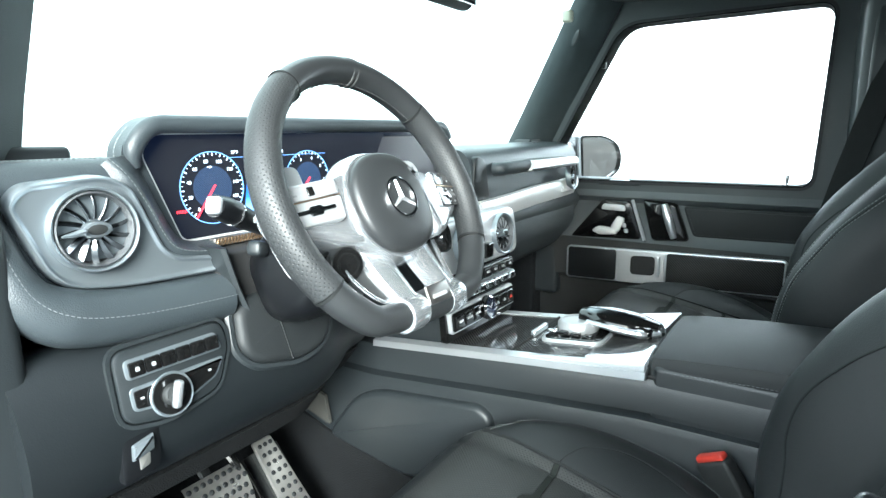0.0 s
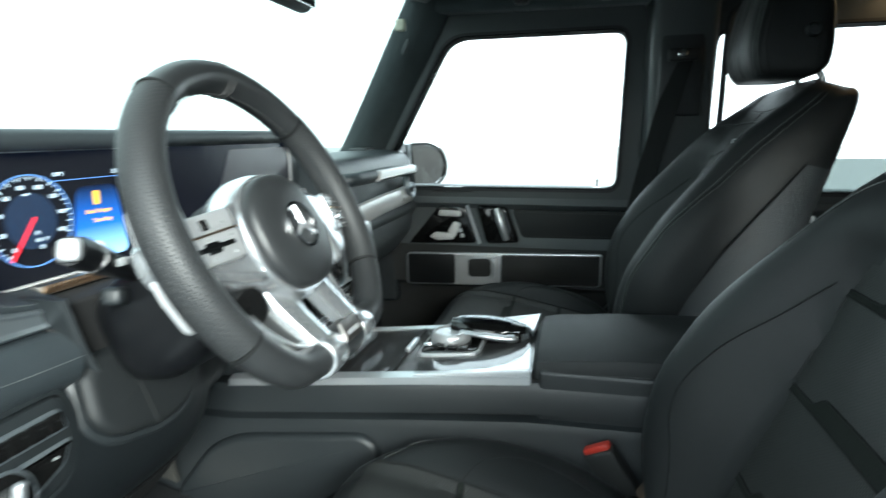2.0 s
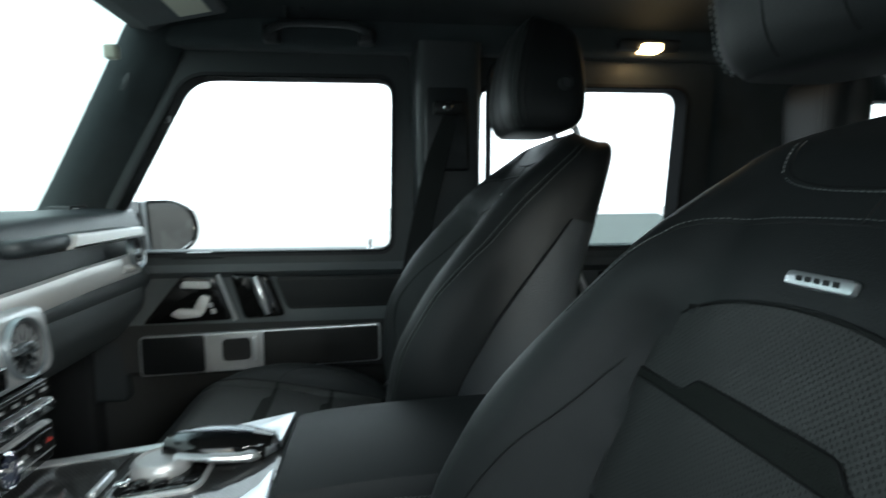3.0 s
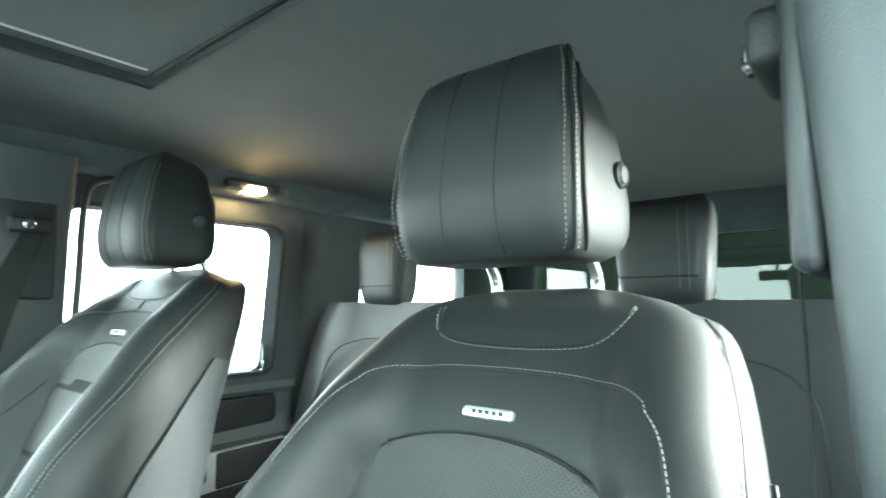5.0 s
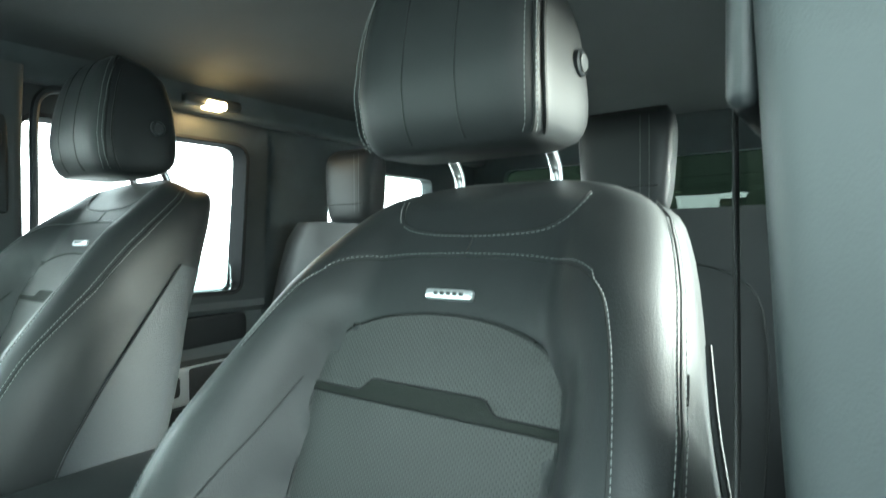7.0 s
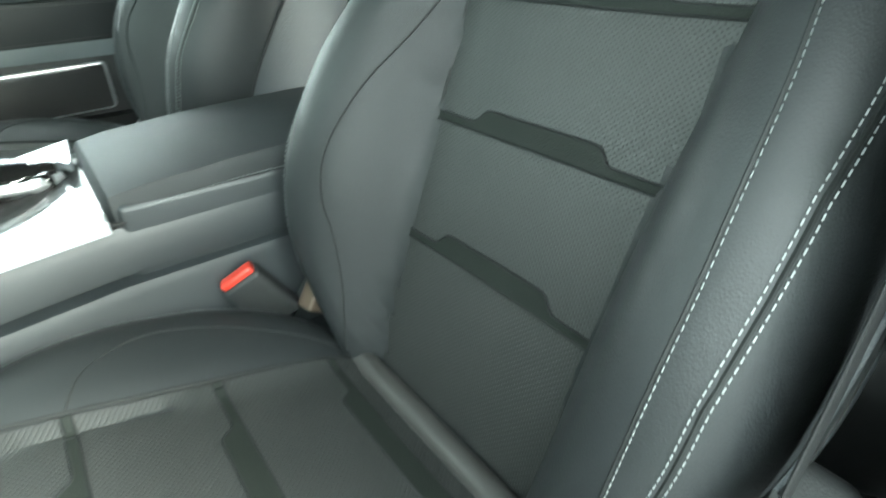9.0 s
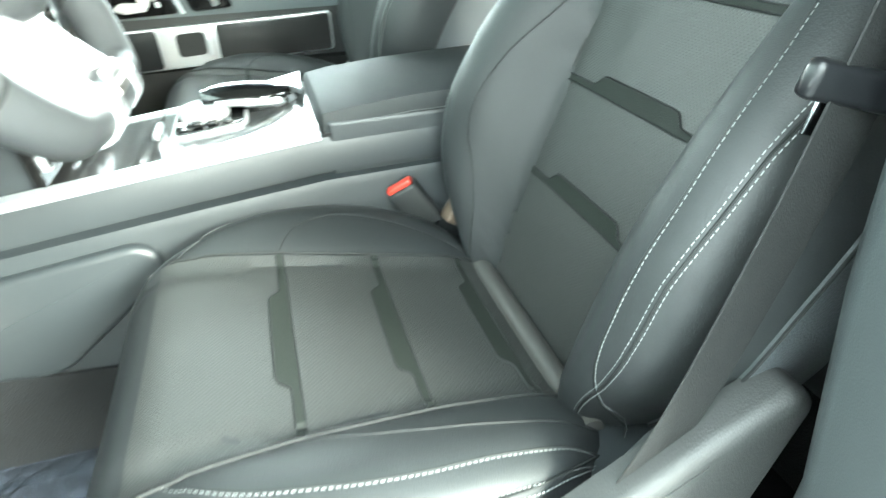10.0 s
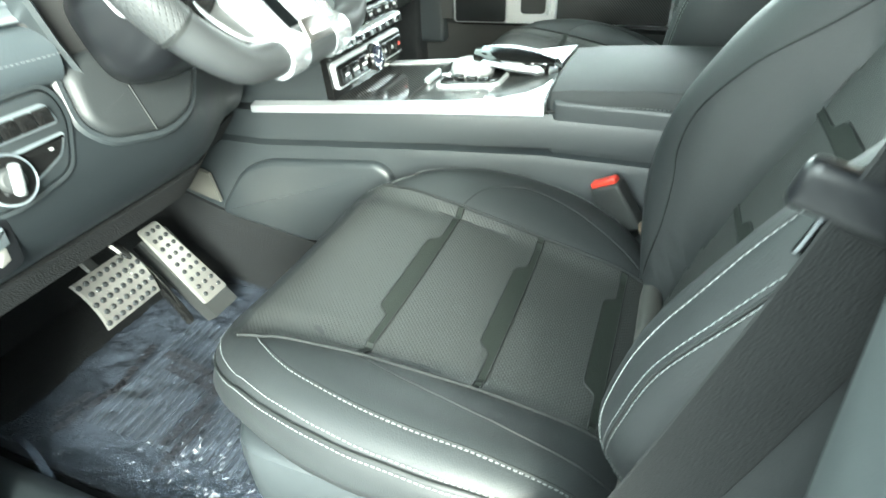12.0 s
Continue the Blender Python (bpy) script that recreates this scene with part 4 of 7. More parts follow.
gauge(-0.4275, 0.957, 0.0435, ["0", "20", "40", "60", "80", "100", "120", "140", "160"], 228, -22, 233, 32)
gauge(-0.271, 0.956, 0.041, ["0", "1", "2", "3", "4", "5", "6", "7"], 228, -40, 228, 28)
FACE = lambda x, z, lift=0.0008: Matrix.Translation((x, SY - lift, z)) @ pose(0, 0, 0, 90)
plain_text("PARK", 0.0055, FACE(-0.472, 0.932), NEEDLE, "park_sign", hood)
plain_text("Don't Forget", 0.0062, FACE(-0.349, 0.957), AMBER, "notice", hood)
plain_text("Your Key", 0.0062, FACE(-0.345, 0.947), AMBER, "notice", hood)
plain_text("2:22", 0.0058, FACE(-0.320, 0.998), PALE, "clock_figures", hood)
for ch, x, z in (("R", -0.424, 0.945), ("N", -0.424, 0.938), ("P", -0.416, 0.938), ("D", -0.421, 0.931)):
    plain_text(ch, 0.0055, FACE(x, z, 0.0012), PALE, "gear_letter", hood)
part("status_line", prism([(-0.405, 0.9925), (-0.405, 0.9931), (-0.235, 0.9931), (-0.235, 0.9925)], FLAT, 0.0005), BLUE, hood)
FIELD = glowing("blue_field", (0.03, 0.22, 0.75), 0.42)
fn, fl = FIELD.node_tree.nodes, FIELD.node_tree.links
fco, fsep, framp = fn.new("ShaderNodeTexCoord"), fn.new("ShaderNodeSeparateXYZ"), fn.new("ShaderNodeValToRGB")
framp.color_ramp.elements[0].color = (0.35, 0.62, 0.95, 1)
framp.color_ramp.elements[0].position = 0.05
framp.color_ramp.elements[1].color = (0.0, 0.003, 0.012, 1)
mid_stop = framp.color_ramp.elements.new(0.45)
mid_stop.color = (0.02, 0.13, 0.55, 1)
fl.new(fco.outputs["Generated"], fsep.inputs[0])
fl.new(fsep.outputs["Z"], framp.inputs[0])
fl.new(framp.outputs[0], fn["Principled BSDF"].inputs["Emission Color"])
part("blue_field", prism(rounded([(-0.386, 0.906), (-0.374, 0.985), (-0.322, 0.985), (-0.312, 0.906)], 0.012), FLAT, 0.0004), FIELD, hood, "glowing blue field")
part("amber_symbol", prism(rounded([(-0.354, 0.964), (-0.354, 0.979), (-0.346, 0.979), (-0.346, 0.964)], 0.003), FLAT, 0.0006), AMBER, hood, "small amber key symbol")
plain_text("87°F", 0.0055, FACE(-0.393, 0.999), PALE, "temperature", hood)
plain_text("mph", 0.0035, Matrix.Translation((-0.4305, SY - 0.0008, 0.983)) @ pose(0, 0, 0, 90), PALE, "unit", hood)
part("console_map", prism(rounded([(-0.16, 0.905), (-0.10, 1.015), (0.07, 1.015), (0.07, 0.905)], 0.004), FLAT, 0.0004), material("dim_screen", (0.05, 0.05, 0.06), 0.2), hood, "dim standby picture")
strip = part("mesh_strip", rbox(-0.442, -0.352, 0.588, 0.601, 0.886, 0.8965, 0.002), COPPER_SILVER, hood, "bronze-coloured woven metal strip")
for k in range(18):
    x = -0.440 + 0.0049 * k
    part("weave_strand", tube([(x, 0.588, 0.8872), (x + 0.0022, 0.5862, 0.8912), (x + 0.0045, 0.588, 0.8955)], 0.0013, seg=6), COPPER, strip)

# light switches, parking brake
lsp = thing("light_switch_panel", "black light switch panel with a silver turning knob", "switch panel", (-0.53, 0.53, 0.77))
slope = lambda u, v, w: Vector((u, 0.531 - (v - 0.76) * -0.22 - w, v))
plate = rounded([(-0.602, 0.812), (-0.604, 0.742), (-0.56, 0.732), (-0.498, 0.742), (-0.476, 0.785), (-0.480, 0.812)], 0.014)
part("plate", prism(plate, slope, 0.008, 0.003), PLASTIC, lsp)
part("panel_border", ring_plate(offset(plate, 0.002), offset(plate, 0.006), slope, 0.005), PLASTIC, lsp, "raised border of the switch panel")
GREY_INK = material("grey_print", (0.30, 0.31, 0.31), 0.6)
row = rounded([(-0.594, 0.783), (-0.594, 0.803), (-0.490, 0.803), (-0.486, 0.783)], 0.006)
rowp = part("button_strip", prism(row, slope, 0.010, 0.001), SURROUND, lsp, "silver-framed row of buttons")
for k in range(6):
    x0 = -0.5905 + 0.0168 * k
    z0 = 0.786
    part("button", prism(rounded([(x0, z0), (x0, z0 + 0.014), (x0 + 0.0158, z0 + 0.014), (x0 + 0.0158, z0)], 0.0015), slope, 0.0125, 0.001), GLOSS, rowp)
lower = rounded([(-0.594, 0.752), (-0.594, 0.775), (-0.560, 0.775), (-0.520, 0.775), (-0.486, 0.775), (-0.500, 0.756), (-0.535, 0.744)], 0.006)
part("lower_bezel", prism(lower, slope, 0.010, 0.001), SURROUND, lsp, "silver lower bezel")
part("lower_plate", prism(offset(lower, -0.003), slope, 0.0115, 0.001), GLOSS, lsp)
kc = Vector((-0.556, 0.517, 0.758))
kn = part("knob", revolve([(0, 0), (0.0225, 0), (0.0235, 0.0015), (0.0225, 0.003), (0.021, 0.0022), (0, 0.0022)], kc, (0, -1, 0.22), 40), SURROUND, lsp, "round light switch with a silver edge")
part("knob_face", revolve([(0, 0.0022), (0.0205, 0.0022), (0.0205, 0.0032), (0, 0.0032)], kc, (0, -1, 0.22), 36), GLOSS, kn)
part("knob_body", revolve([(0, 0.003), (0.0115, 0.003), (0.0108, 0.008), (0.0095, 0.0095), (0, 0.010)], kc, (0, -1, 0.22), 28), DULL, kn, "dark turning knob")
part("knob_grip", turned(rbox(-0.0042, 0.0042, -0.009, 0, -0.0145, 0.0145, 0.003), Matrix.Translation(kc + Vector((0, -0.008, 0.003))) @ pose(0, 0, 0, 0, 12, 0)), SILVER, kn)
for x, z in ((-0.584, 0.764), (-0.508, 0.766)):
    part("symbol", prism([(x - 0.0018, z - 0.001), (x - 0.0018, z + 0.001), (x + 0.0018, z + 0.001), (x + 0.0018, z - 0.001)], slope, 0.0121), GREY_INK, lsp)
for k in (0, 1):
    x, z = -0.5826 + 0.0168 * k, 0.793
    part("symbol", prism(rounded([(x - 0.0022, z - 0.002), (x - 0.002, z + 0.002), (x + 0.002, z + 0.002), (x + 0.0022, z - 0.002)], 0.001), slope, 0.0129), GREY_INK, rowp)
pb = thing("parking_brake_switch", "silver parking brake switch in a black recess", "switch", (-0.56, 0.53, 0.70))
part("recess", prism(rounded([(-0.592, 0.672), (-0.588, 0.722), (-0.548, 0.726), (-0.552, 0.676)], 0.008), lambda u, v, w: Vector((u, 0.529 - w, v)), 0.008, 0.002), COVER, pb)
part("lever", prism(rounded([(-0.581, 0.696), (-0.580, 0.713), (-0.557, 0.718), (-0.558, 0.701)], 0.002), lambda u, v, w: Vector((u, 0.523 - w, v)), 0.006, 0.003), SURROUND, pb, "silver lever")
part("lever_shank", prism(rounded([(-0.574, 0.683), (-0.574, 0.697), (-0.562, 0.699), (-0.563, 0.686)], 0.002), lambda u, v, w: Vector((u, 0.523 - w, v)), 0.003, 0.001), STEEL, pb)

# ---- steering ----
WC, TILT, WR = Vector((-0.383, 0.3195, 0.963)), radians(26), 0.147
WU, WNORM = Vector((0, math.sin(TILT), math.cos(TILT))), Vector((0, -math.cos(TILT), math.sin(TILT)))
wheel = thing("steering_wheel", "flat-bottomed black leather steering wheel with silver spokes", "steering wheel", WC)


def wpt(u, v, w=0.0):
    return WC + Vector((u, 0, 0)) + WU * v + WNORM * w


def rim_line(a0, a1, n):
    out = []
    for k in range(n + 1):
        a = radians(a0 + (a1 - a0) * k / n)
        u, v = WR * math.cos(a), WR * math.sin(a)
        if v < -0.122:
            v = -0.122 - (abs(v) - 0.122) * 0.25
        out.append(wpt(u, v))
    return out


def rim_piece(a0, a1, n, r, mat, name, label):
    line = rim_line(a0, a1, n)
    bm = bmesh.new()
    loops, seg = [], 18
    uvl = bm.loops.layers.uv.new("uv")
    for i, p in enumerate(line):
        t = (line[min(i + 1, n)] - line[max(i - 1, 0)]).normalized()
        s = t.cross(WNORM).normalized()
        loops.append([bm.verts.new(p + s * r * 0.94 * math.cos(q) + WNORM * r * 1.08 * math.sin(q)) for q in (2 * math.pi * j / seg for j in range(seg))])
    arc = WR * radians(abs(a1 - a0))
    for i in range(n):
        for j in range(seg):
            f = bm.faces.new((loops[i][j], loops[i][(j + 1) % seg], loops[i + 1][(j + 1) % seg], loops[i + 1][j]))
            for lp, (du, dv) in zip(f.loops, ((0, 0), (0, 1), (1, 1), (1, 0))):
                lp[uvl].uv = (arc * (i + du) / n, 2 * math.pi * r * (j + dv) / seg)
    bm.faces.new(loops[0])
    bm.faces.new(loops[-1])
    return part(name, bm, mat, wheel, label)


rim_piece(42.5, 123.5, 22, 0.0158, RIM, "rim_top", "smooth black leather rim")
rim_piece(-29.5, 41.5, 22, 0.0166, RIM_PERF, "rim_side", "perforated leather grip")
rim_piece(124.5, 212.5, 22, 0.0166, RIM_PERF, "rim_side", "perforated leather grip")
rim_piece(213.5, 329.5, 28, 0.0158, RIM, "rim_bottom", "smooth leather flat bottom")
for a in (42, 124, 213, -30):
    p = rim_line(a - 0.6, a + 0.6, 1)
    part("rim_seam", tube(p, 0.0172, seg=18), PIPING, wheel)
for a in (81.6, 84.4):
    p = rim_line(a - 0.35, a + 0.35, 1)
    part("top_marker", tube(p, 0.0168, seg=18), DARK_THREAD, wheel)
part("rim_stitching", stitches([p + (WC - p).normalized() * 0.0160 for p in rim_line(42, 124, 40)], 0.006, 0.002, 0.0006), DARK_THREAD, wheel)
q = Vector((0, 0, 1)).rotation_difference(WNORM)
HV = -0.0115


def disc(r, w, power=0.9, ru=1.0, rv=0.965, n=48):
    out = []
    for j in range(n):
        t = 2 * math.pi * j / n
        c, d = math.cos(t), math.sin(t)
        out.append(wpt(r * ru * math.copysign(abs(c) ** power, c), HV + r * rv * math.copysign(abs(d) ** power, d), w))
    return out


part("hub_pad", loft([disc(0.0575 * k, w) for k, w in ((0.97, -0.006), (1.0, 0.002), (1.005, 0.008), (0.985, 0.0125), (0.93, 0.0155), (0.75, 0.0190), (0.45, 0.0212), (0.05, 0.0222))]), RIM, wheel, "smooth black airbag cover")
part("silver_collar", loft([disc(0.0575 * k, w) for k, w in ((0.90, -0.040), (1.10, -0.034), (1.17, -0.020), (1.13, -0.006), (1.055, 0.0035), (1.0, 0.0035))]), BRIGHT, wheel, "bright silver collar round the hub")
EM = wpt(-0.002, HV)
part("emblem_ring", revolve([(0.0195, 0.0205), (0.0228, 0.0205), (0.0228, 0.0242), (0.0212, 0.0250), (0.0195, 0.0240)], EM, WNORM, 40), CHROME, wheel, "chrome ring emblem")
part("emblem_disc", revolve([(0, 0.0195), (0.0198, 0.0195), (0.0198, 0.0212), (0, 0.0218)], EM, WNORM, 32), DULL, wheel)
for k in range(3):
    t = radians(90 + 120 * k)
    d, e = wpt(math.cos(t), math.sin(t)) - WC, wpt(-math.sin(t), math.cos(t)) - WC
    bar = [[EM + d * q + e * hw * f + WNORM * h for f, h in ((-1, 0.0212), (0, 0.0212 + lift), (1, 0.0212))] for q, hw, lift in ((-0.001, 0.0042, 0.0042), (0.008, 0.0027, 0.0034), (0.0198, 0.0008, 0.0026))]
    part("emblem_bar", loft(bar), SILVER, wheel)
for u in (-0.020, 0.022):
    part("airbag_mark", prism([(u - 0.006, -0.045 - 0.0015), (u - 0.006, -0.045 + 0.0015), (u + 0.006, -0.045 + 0.0015), (u + 0.006, -0.045 - 0.0015)], lambda p, q, w: wpt(p, q, 0.0168 + w), 0.0004), RIM, wheel)


def spoke_plate(poly, w0, dep, mat, name, label, parent=wheel, bev=0.004, tip=0.0):
    """A plate in the wheel's plane; tip leans it back towards the rim."""
    return part(name, prism(poly, lambda u, v, w: wpt(u, v, w0 + w - tip * max(0.0, abs(u) - 0.06)), dep, bev, 3), mat, parent, label)


for sx, dv, proud in ((-1, 0.002, 0.0), (1, -0.0085, 0.017)):
    set_plate = lambda poly, w0, *rest, proud=proud, **named: spoke_plate(poly, w0 + proud, *rest, **named)
    P = lambda pts: [(sx * u, v + dv) for u, v in pts]
    arm = set_plate(rounded(P([(0.030, 0.038), (0.062, 0.0235), (0.116, 0.0245), (0.133, 0.016), (0.136, -0.006), (0.128, -0.024), (0.098, -0.033), (0.072, -0.046), (0.045, -0.052)]), [0.01, 0.02, 0.012, 0.01, 0.01, 0.012, 0.02, 0.01, 0.01]), -0.022, 0.024, BRIGHT, "side_spoke", "bright silver spoke", bev=0.010, tip=0.3)
    # left pad is paler than the right: its bright reflection is in the colour
    pad = set_plate(rounded(P([(0.066, 0.0225), (0.118, 0.0225), (0.128, 0.014), (0.130, -0.006), (0.124, -0.0185), (0.070, -0.0215)]), [0.006, 0.008, 0.008, 0.008, 0.008, 0.006]), -0.002, 0.0075, LIT_KEYS if sx < 0 else BRIGHT, "button_pad", "silver-framed thumb button pad", arm, 0.002, 0.3)
    for lo_v, hi_v, nm in ((0.0058, 0.0205, "upper_keys"), (-0.0190, 0.0040, "lower_keys")):
        set_plate(rounded(P([(0.068, hi_v), (0.117 if hi_v > 0.01 else 0.1275, hi_v), (0.1265 if hi_v > 0.01 else 0.1275, lo_v + 0.004), (0.1275 if hi_v > 0.01 else 0.1225, lo_v), (0.0705, lo_v - (0.0 if hi_v > 0.01 else 0.001))]), 0.0035), 0.004, 0.0030, LIT_KEYS if sx < 0 else PIANO, nm, "silver touch keys" if sx < 0 else "gloss black touch keys", pad, 0.001, 0.3)
    set_plate(rounded(P([(0.068, 0.0055), (0.1275, 0.0055), (0.1275, 0.0043), (0.068, 0.0043)]), 0.0005), 0.0048, 0.0024, COPPER, "divider", "thin copper line", pad, 0.0003, 0.3)
    set_plate(rounded(P([(0.093, 0.0085), (0.093, 0.0175), (0.0995, 0.0175), (0.0995, 0.0085)]), 0.0015), 0.006, 0.0022, GLOSS, "touch_button", "", pad, 0.0006, 0.3)
    set_plate(rounded(P([(0.078, -0.0085), (0.078, -0.0040), (0.091, -0.0040), (0.0925, -0.0015), (0.1035, -0.0015), (0.105, -0.0040), (0.118, -0.0040), (0.118, -0.0085), (0.105, -0.0085), (0.1035, -0.0115), (0.0925, -0.0115), (0.091, -0.0085)]), 0.0015), 0.006, 0.0036, CHROME, "rocker", "bright rocker button", pad, 0.0012, 0.3)
    for u, v in ((0.080, 0.0115), (0.112, 0.0115), (0.077, -0.0005), (0.098, 0.0008), (0.120, 0.0), (0.079, -0.0145), (0.099, -0.0150), (0.116, -0.0140)):
        set_plate(P([(u - 0.0018, v - 0.0010), (u - 0.0018, v + 0.0010), (u + 0.0018, v + 0.0010), (u + 0.0018, v - 0.0010)]), 0.0068, 0.0004, GREY_INK, "symbol", "", pad, 0, 0.3)
    # broad lower spokes with a ridge, running down to the clasp
    low = []
    for t in (0, 0.12, 0.3, 0.5, 0.7, 0.88, 1.0):
        c, hw = 0.036 - 0.003 * t, 0.0205 - 0.0055 * t
        v = -0.050 - 0.076 * t
        w = -0.010 + 0.026 * t ** 1.3
        low.append([wpt(sx * (c + k * hw), v, w + h) for k, h in ((-1, -0.016), (-1, -0.004), (-0.55, 0.002), (0.1, 0.003), (0.8, -0.002), (1.0, -0.008), (1.0, -0.016))])
    sp = part("lower_spoke", loft(low), BRIGHT, wheel, "bright silver lower spoke")
    part("spoke_flange", tube(smooth_line([wpt(sx * 0.078, -0.058, -0.020), wpt(sx * 0.072, -0.082, -0.014), wpt(sx * 0.062, -0.104, -0.004), wpt(sx * 0.050, -0.114, 0.006)]), 0.0035, seg=8, flat=0.6), BRIGHT, sp, "thin bright flange")
    part("flange_fill", loft([[wpt(sx * a, v, w), wpt(sx * b, v, w - 0.002), wpt(sx * b, v, w - 0.008), wpt(sx * a, v, w - 0.008)] for a, b, v, w in ((0.052, 0.077, -0.060, -0.021), (0.050, 0.071, -0.084, -0.013), (0.048, 0.060, -0.105, -0.003))]), DULL, sp)
    part("shift_paddle", prism(rounded([(sx * 0.07, 0.055), (sx * 0.125, 0.05), (sx * 0.135, -0.02), (sx * 0.125, -0.06), (sx * 0.10, -0.055), (sx * 0.07, -0.02)], 0.012), lambda u, v, w: wpt(u, v, -0.040 + w), 0.005, 0.002), SATIN, wheel, "silver gear paddle")
    # rotary drive switch below the spokes
    a = wpt(0.096 if sx > 0 else -0.070, -0.056, -0.030)
    ax = (WNORM + Vector((sx * 0.35, 0, 0)) - WU * 0.25).normalized()
    part("rotary_switch", revolve([(0, -0.012), (0.0165, -0.012), (0.0185, 0.006), (0.0185, 0.014), (0.0165, 0.018), (0.012, 0.0185), (0, 0.0165)], a, ax, 28), GLOSS, wheel, "gloss black round drive switch")
part("wheel_back", loft([disc(r, w) for r, w in ((0.045, -0.075), (0.058, -0.060), (0.060, -0.040), (0.054, -0.034))]), DULL, wheel, "black boss behind the hub")
clasp = part("bottom_clasp", loft([[wpt(u, -0.1265 + 0.0175 * math.cos(a), 0.0185 * math.sin(a)) for a in (2 * math.pi * j / 20 for j in range(20))] for u in (-0.024, 0.026)]), RIM, wheel, "dark clasp round the flat bottom")
for u0, u1 in ((-0.048, -0.020), (0.022, 0.050)):
    part("clasp_band", loft([[wpt(u, -0.1265 + r * math.cos(a), r * 1.05 * math.sin(a)) for a in (2 * math.pi * j / 20 for j in range(20))] for u, r in ((u0, 0.0165), (u0 + 0.001, 0.0182), (u0 + 0.004, 0.0188), (u1 - 0.003, 0.0188), (u1, 0.0178))]), BRIGHT, clasp, "bright silver band")
part("clasp_plate", prism(rounded([(-0.019, -0.128), (-0.017, -0.108), (0.020, -0.108), (0.022, -0.128)], 0.002), lambda u, v, w: wpt(u, v, 0.0165 + w), 0.003, 0.001), COPPER_SILVER, clasp, "plain silver plate")
part("plate_mark", prism([(-0.011, -0.1225), (-0.011, -0.1185), (0.013, -0.1185), (0.013, -0.1225)], lambda u, v, w: wpt(u, v, 0.0196 + w), 0.0004), SATIN, clasp)

col = thing("steering_column", "black steering column cover with stalks", "steering column", (-0.40, 0.50, 0.88))
cover = []
for w, top, low, hw in ((-0.050, 0.028, -0.045, 0.050), (-0.070, 0.034, -0.062, 0.058), (-0.105, 0.036, -0.078, 0.064), (-0.140, 0.034, -0.088, 0.066), (-0.175, 0.026, -0.090, 0.064), (-0.205, 0.018, -0.082, 0.056), (-0.215, 0.010, -0.070, 0.046)):
    ring = []
    for j in range(32):
        a = 2 * math.pi * j / 32
        c, d = math.cos(a), math.sin(a)
        ring.append(wpt(0.004 + hw * math.copysign(abs(c) ** 0.55, c), (top + low) / 2 + (top - low) / 2 * math.copysign(abs(d) ** 0.6, d), w))
    cover.append(ring)
part("column_cover", loft(cover), COVER, col, "smooth black column cover")
lean_y = lambda u, v, w: Vector((u, 0.494 + (v - 0.75) * 0.30 - w, v - 0.003))
skirt = rounded([(-0.458, 0.822), (-0.464, 0.778), (-0.444, 0.756), (-0.380, 0.741), (-0.335, 0.750), (-0.296, 0.800), (-0.306, 0.835), (-0.44, 0.835)], [0.01, 0.02, 0.02, 0.03, 0.03, 0.02, 0.01, 0.01])
part("gaiter", prism(skirt, lean_y, 0.018, 0.012, 4), LEATHER, col, "soft black column gaiter")
part("gaiter_seam", tube([lean_y(-0.402 + 0.004 * t, 0.800 - 0.050 * t, 0.0185) for t in np.linspace(0, 1, 6)], 0.0010, seg=5), PIPING, col)
part("gaiter_rim", tube([lean_y(p.x, p.y, 0.004) for p in offset(skirt, 0.004)[3:34]], 0.006, seg=8), PLASTIC, col, "raised rim round the gaiter")
st = part("wiper_stalk", tube([(-0.425, 0.452, 0.918), (-0.450, 0.445, 0.925), (-0.476, 0.436, 0.936), (-0.498, 0.428, 0.946), (-0.516, 0.422, 0.954), (-0.530, 0.417, 0.959)], [0.011, 0.010, 0.011, 0.0125, 0.0130, 0.0110], seg=16), COVER, col, "black indicator stalk")
part("stalk_button", turned(rbox(-0.005, 0.004, -0.0075, 0.0075, -0.0085, 0.0085, 0.0035), Matrix.Translation((-0.532, 0.414, 0.960)) @ pose(0, 0, 0, 0, 20, 25)), SATIN, st, "pale stalk end button")
part("stalk_ring", tube([(-0.502, 0.4265, 0.9478), (-0.5035, 0.426, 0.9485)], 0.0133, seg=18), CHROME, st)
part("stalk_mark", rbox(-0.484, -0.474, 0.4185, 0.4225, 0.936, 0.943, 0.0015), GREY_INK, st)
lev = part("column_lever", tube([(-0.410, 0.470, 0.884), (-0.430, 0.462, 0.892), (-0.444, 0.457, 0.898)], [0.010, 0.0085, 0.0085], seg=12), COVER, col, "short black adjusting lever")
part("lever_cap", turned(rbox(-0.011, 0.011, -0.009, 0.009, -0.0085, 0.0085, 0.005), Matrix.Translation((-0.455, 0.455, 0.901)) @ pose(0, 0, 0, 0, 15, 20)), PLASTIC, lev)


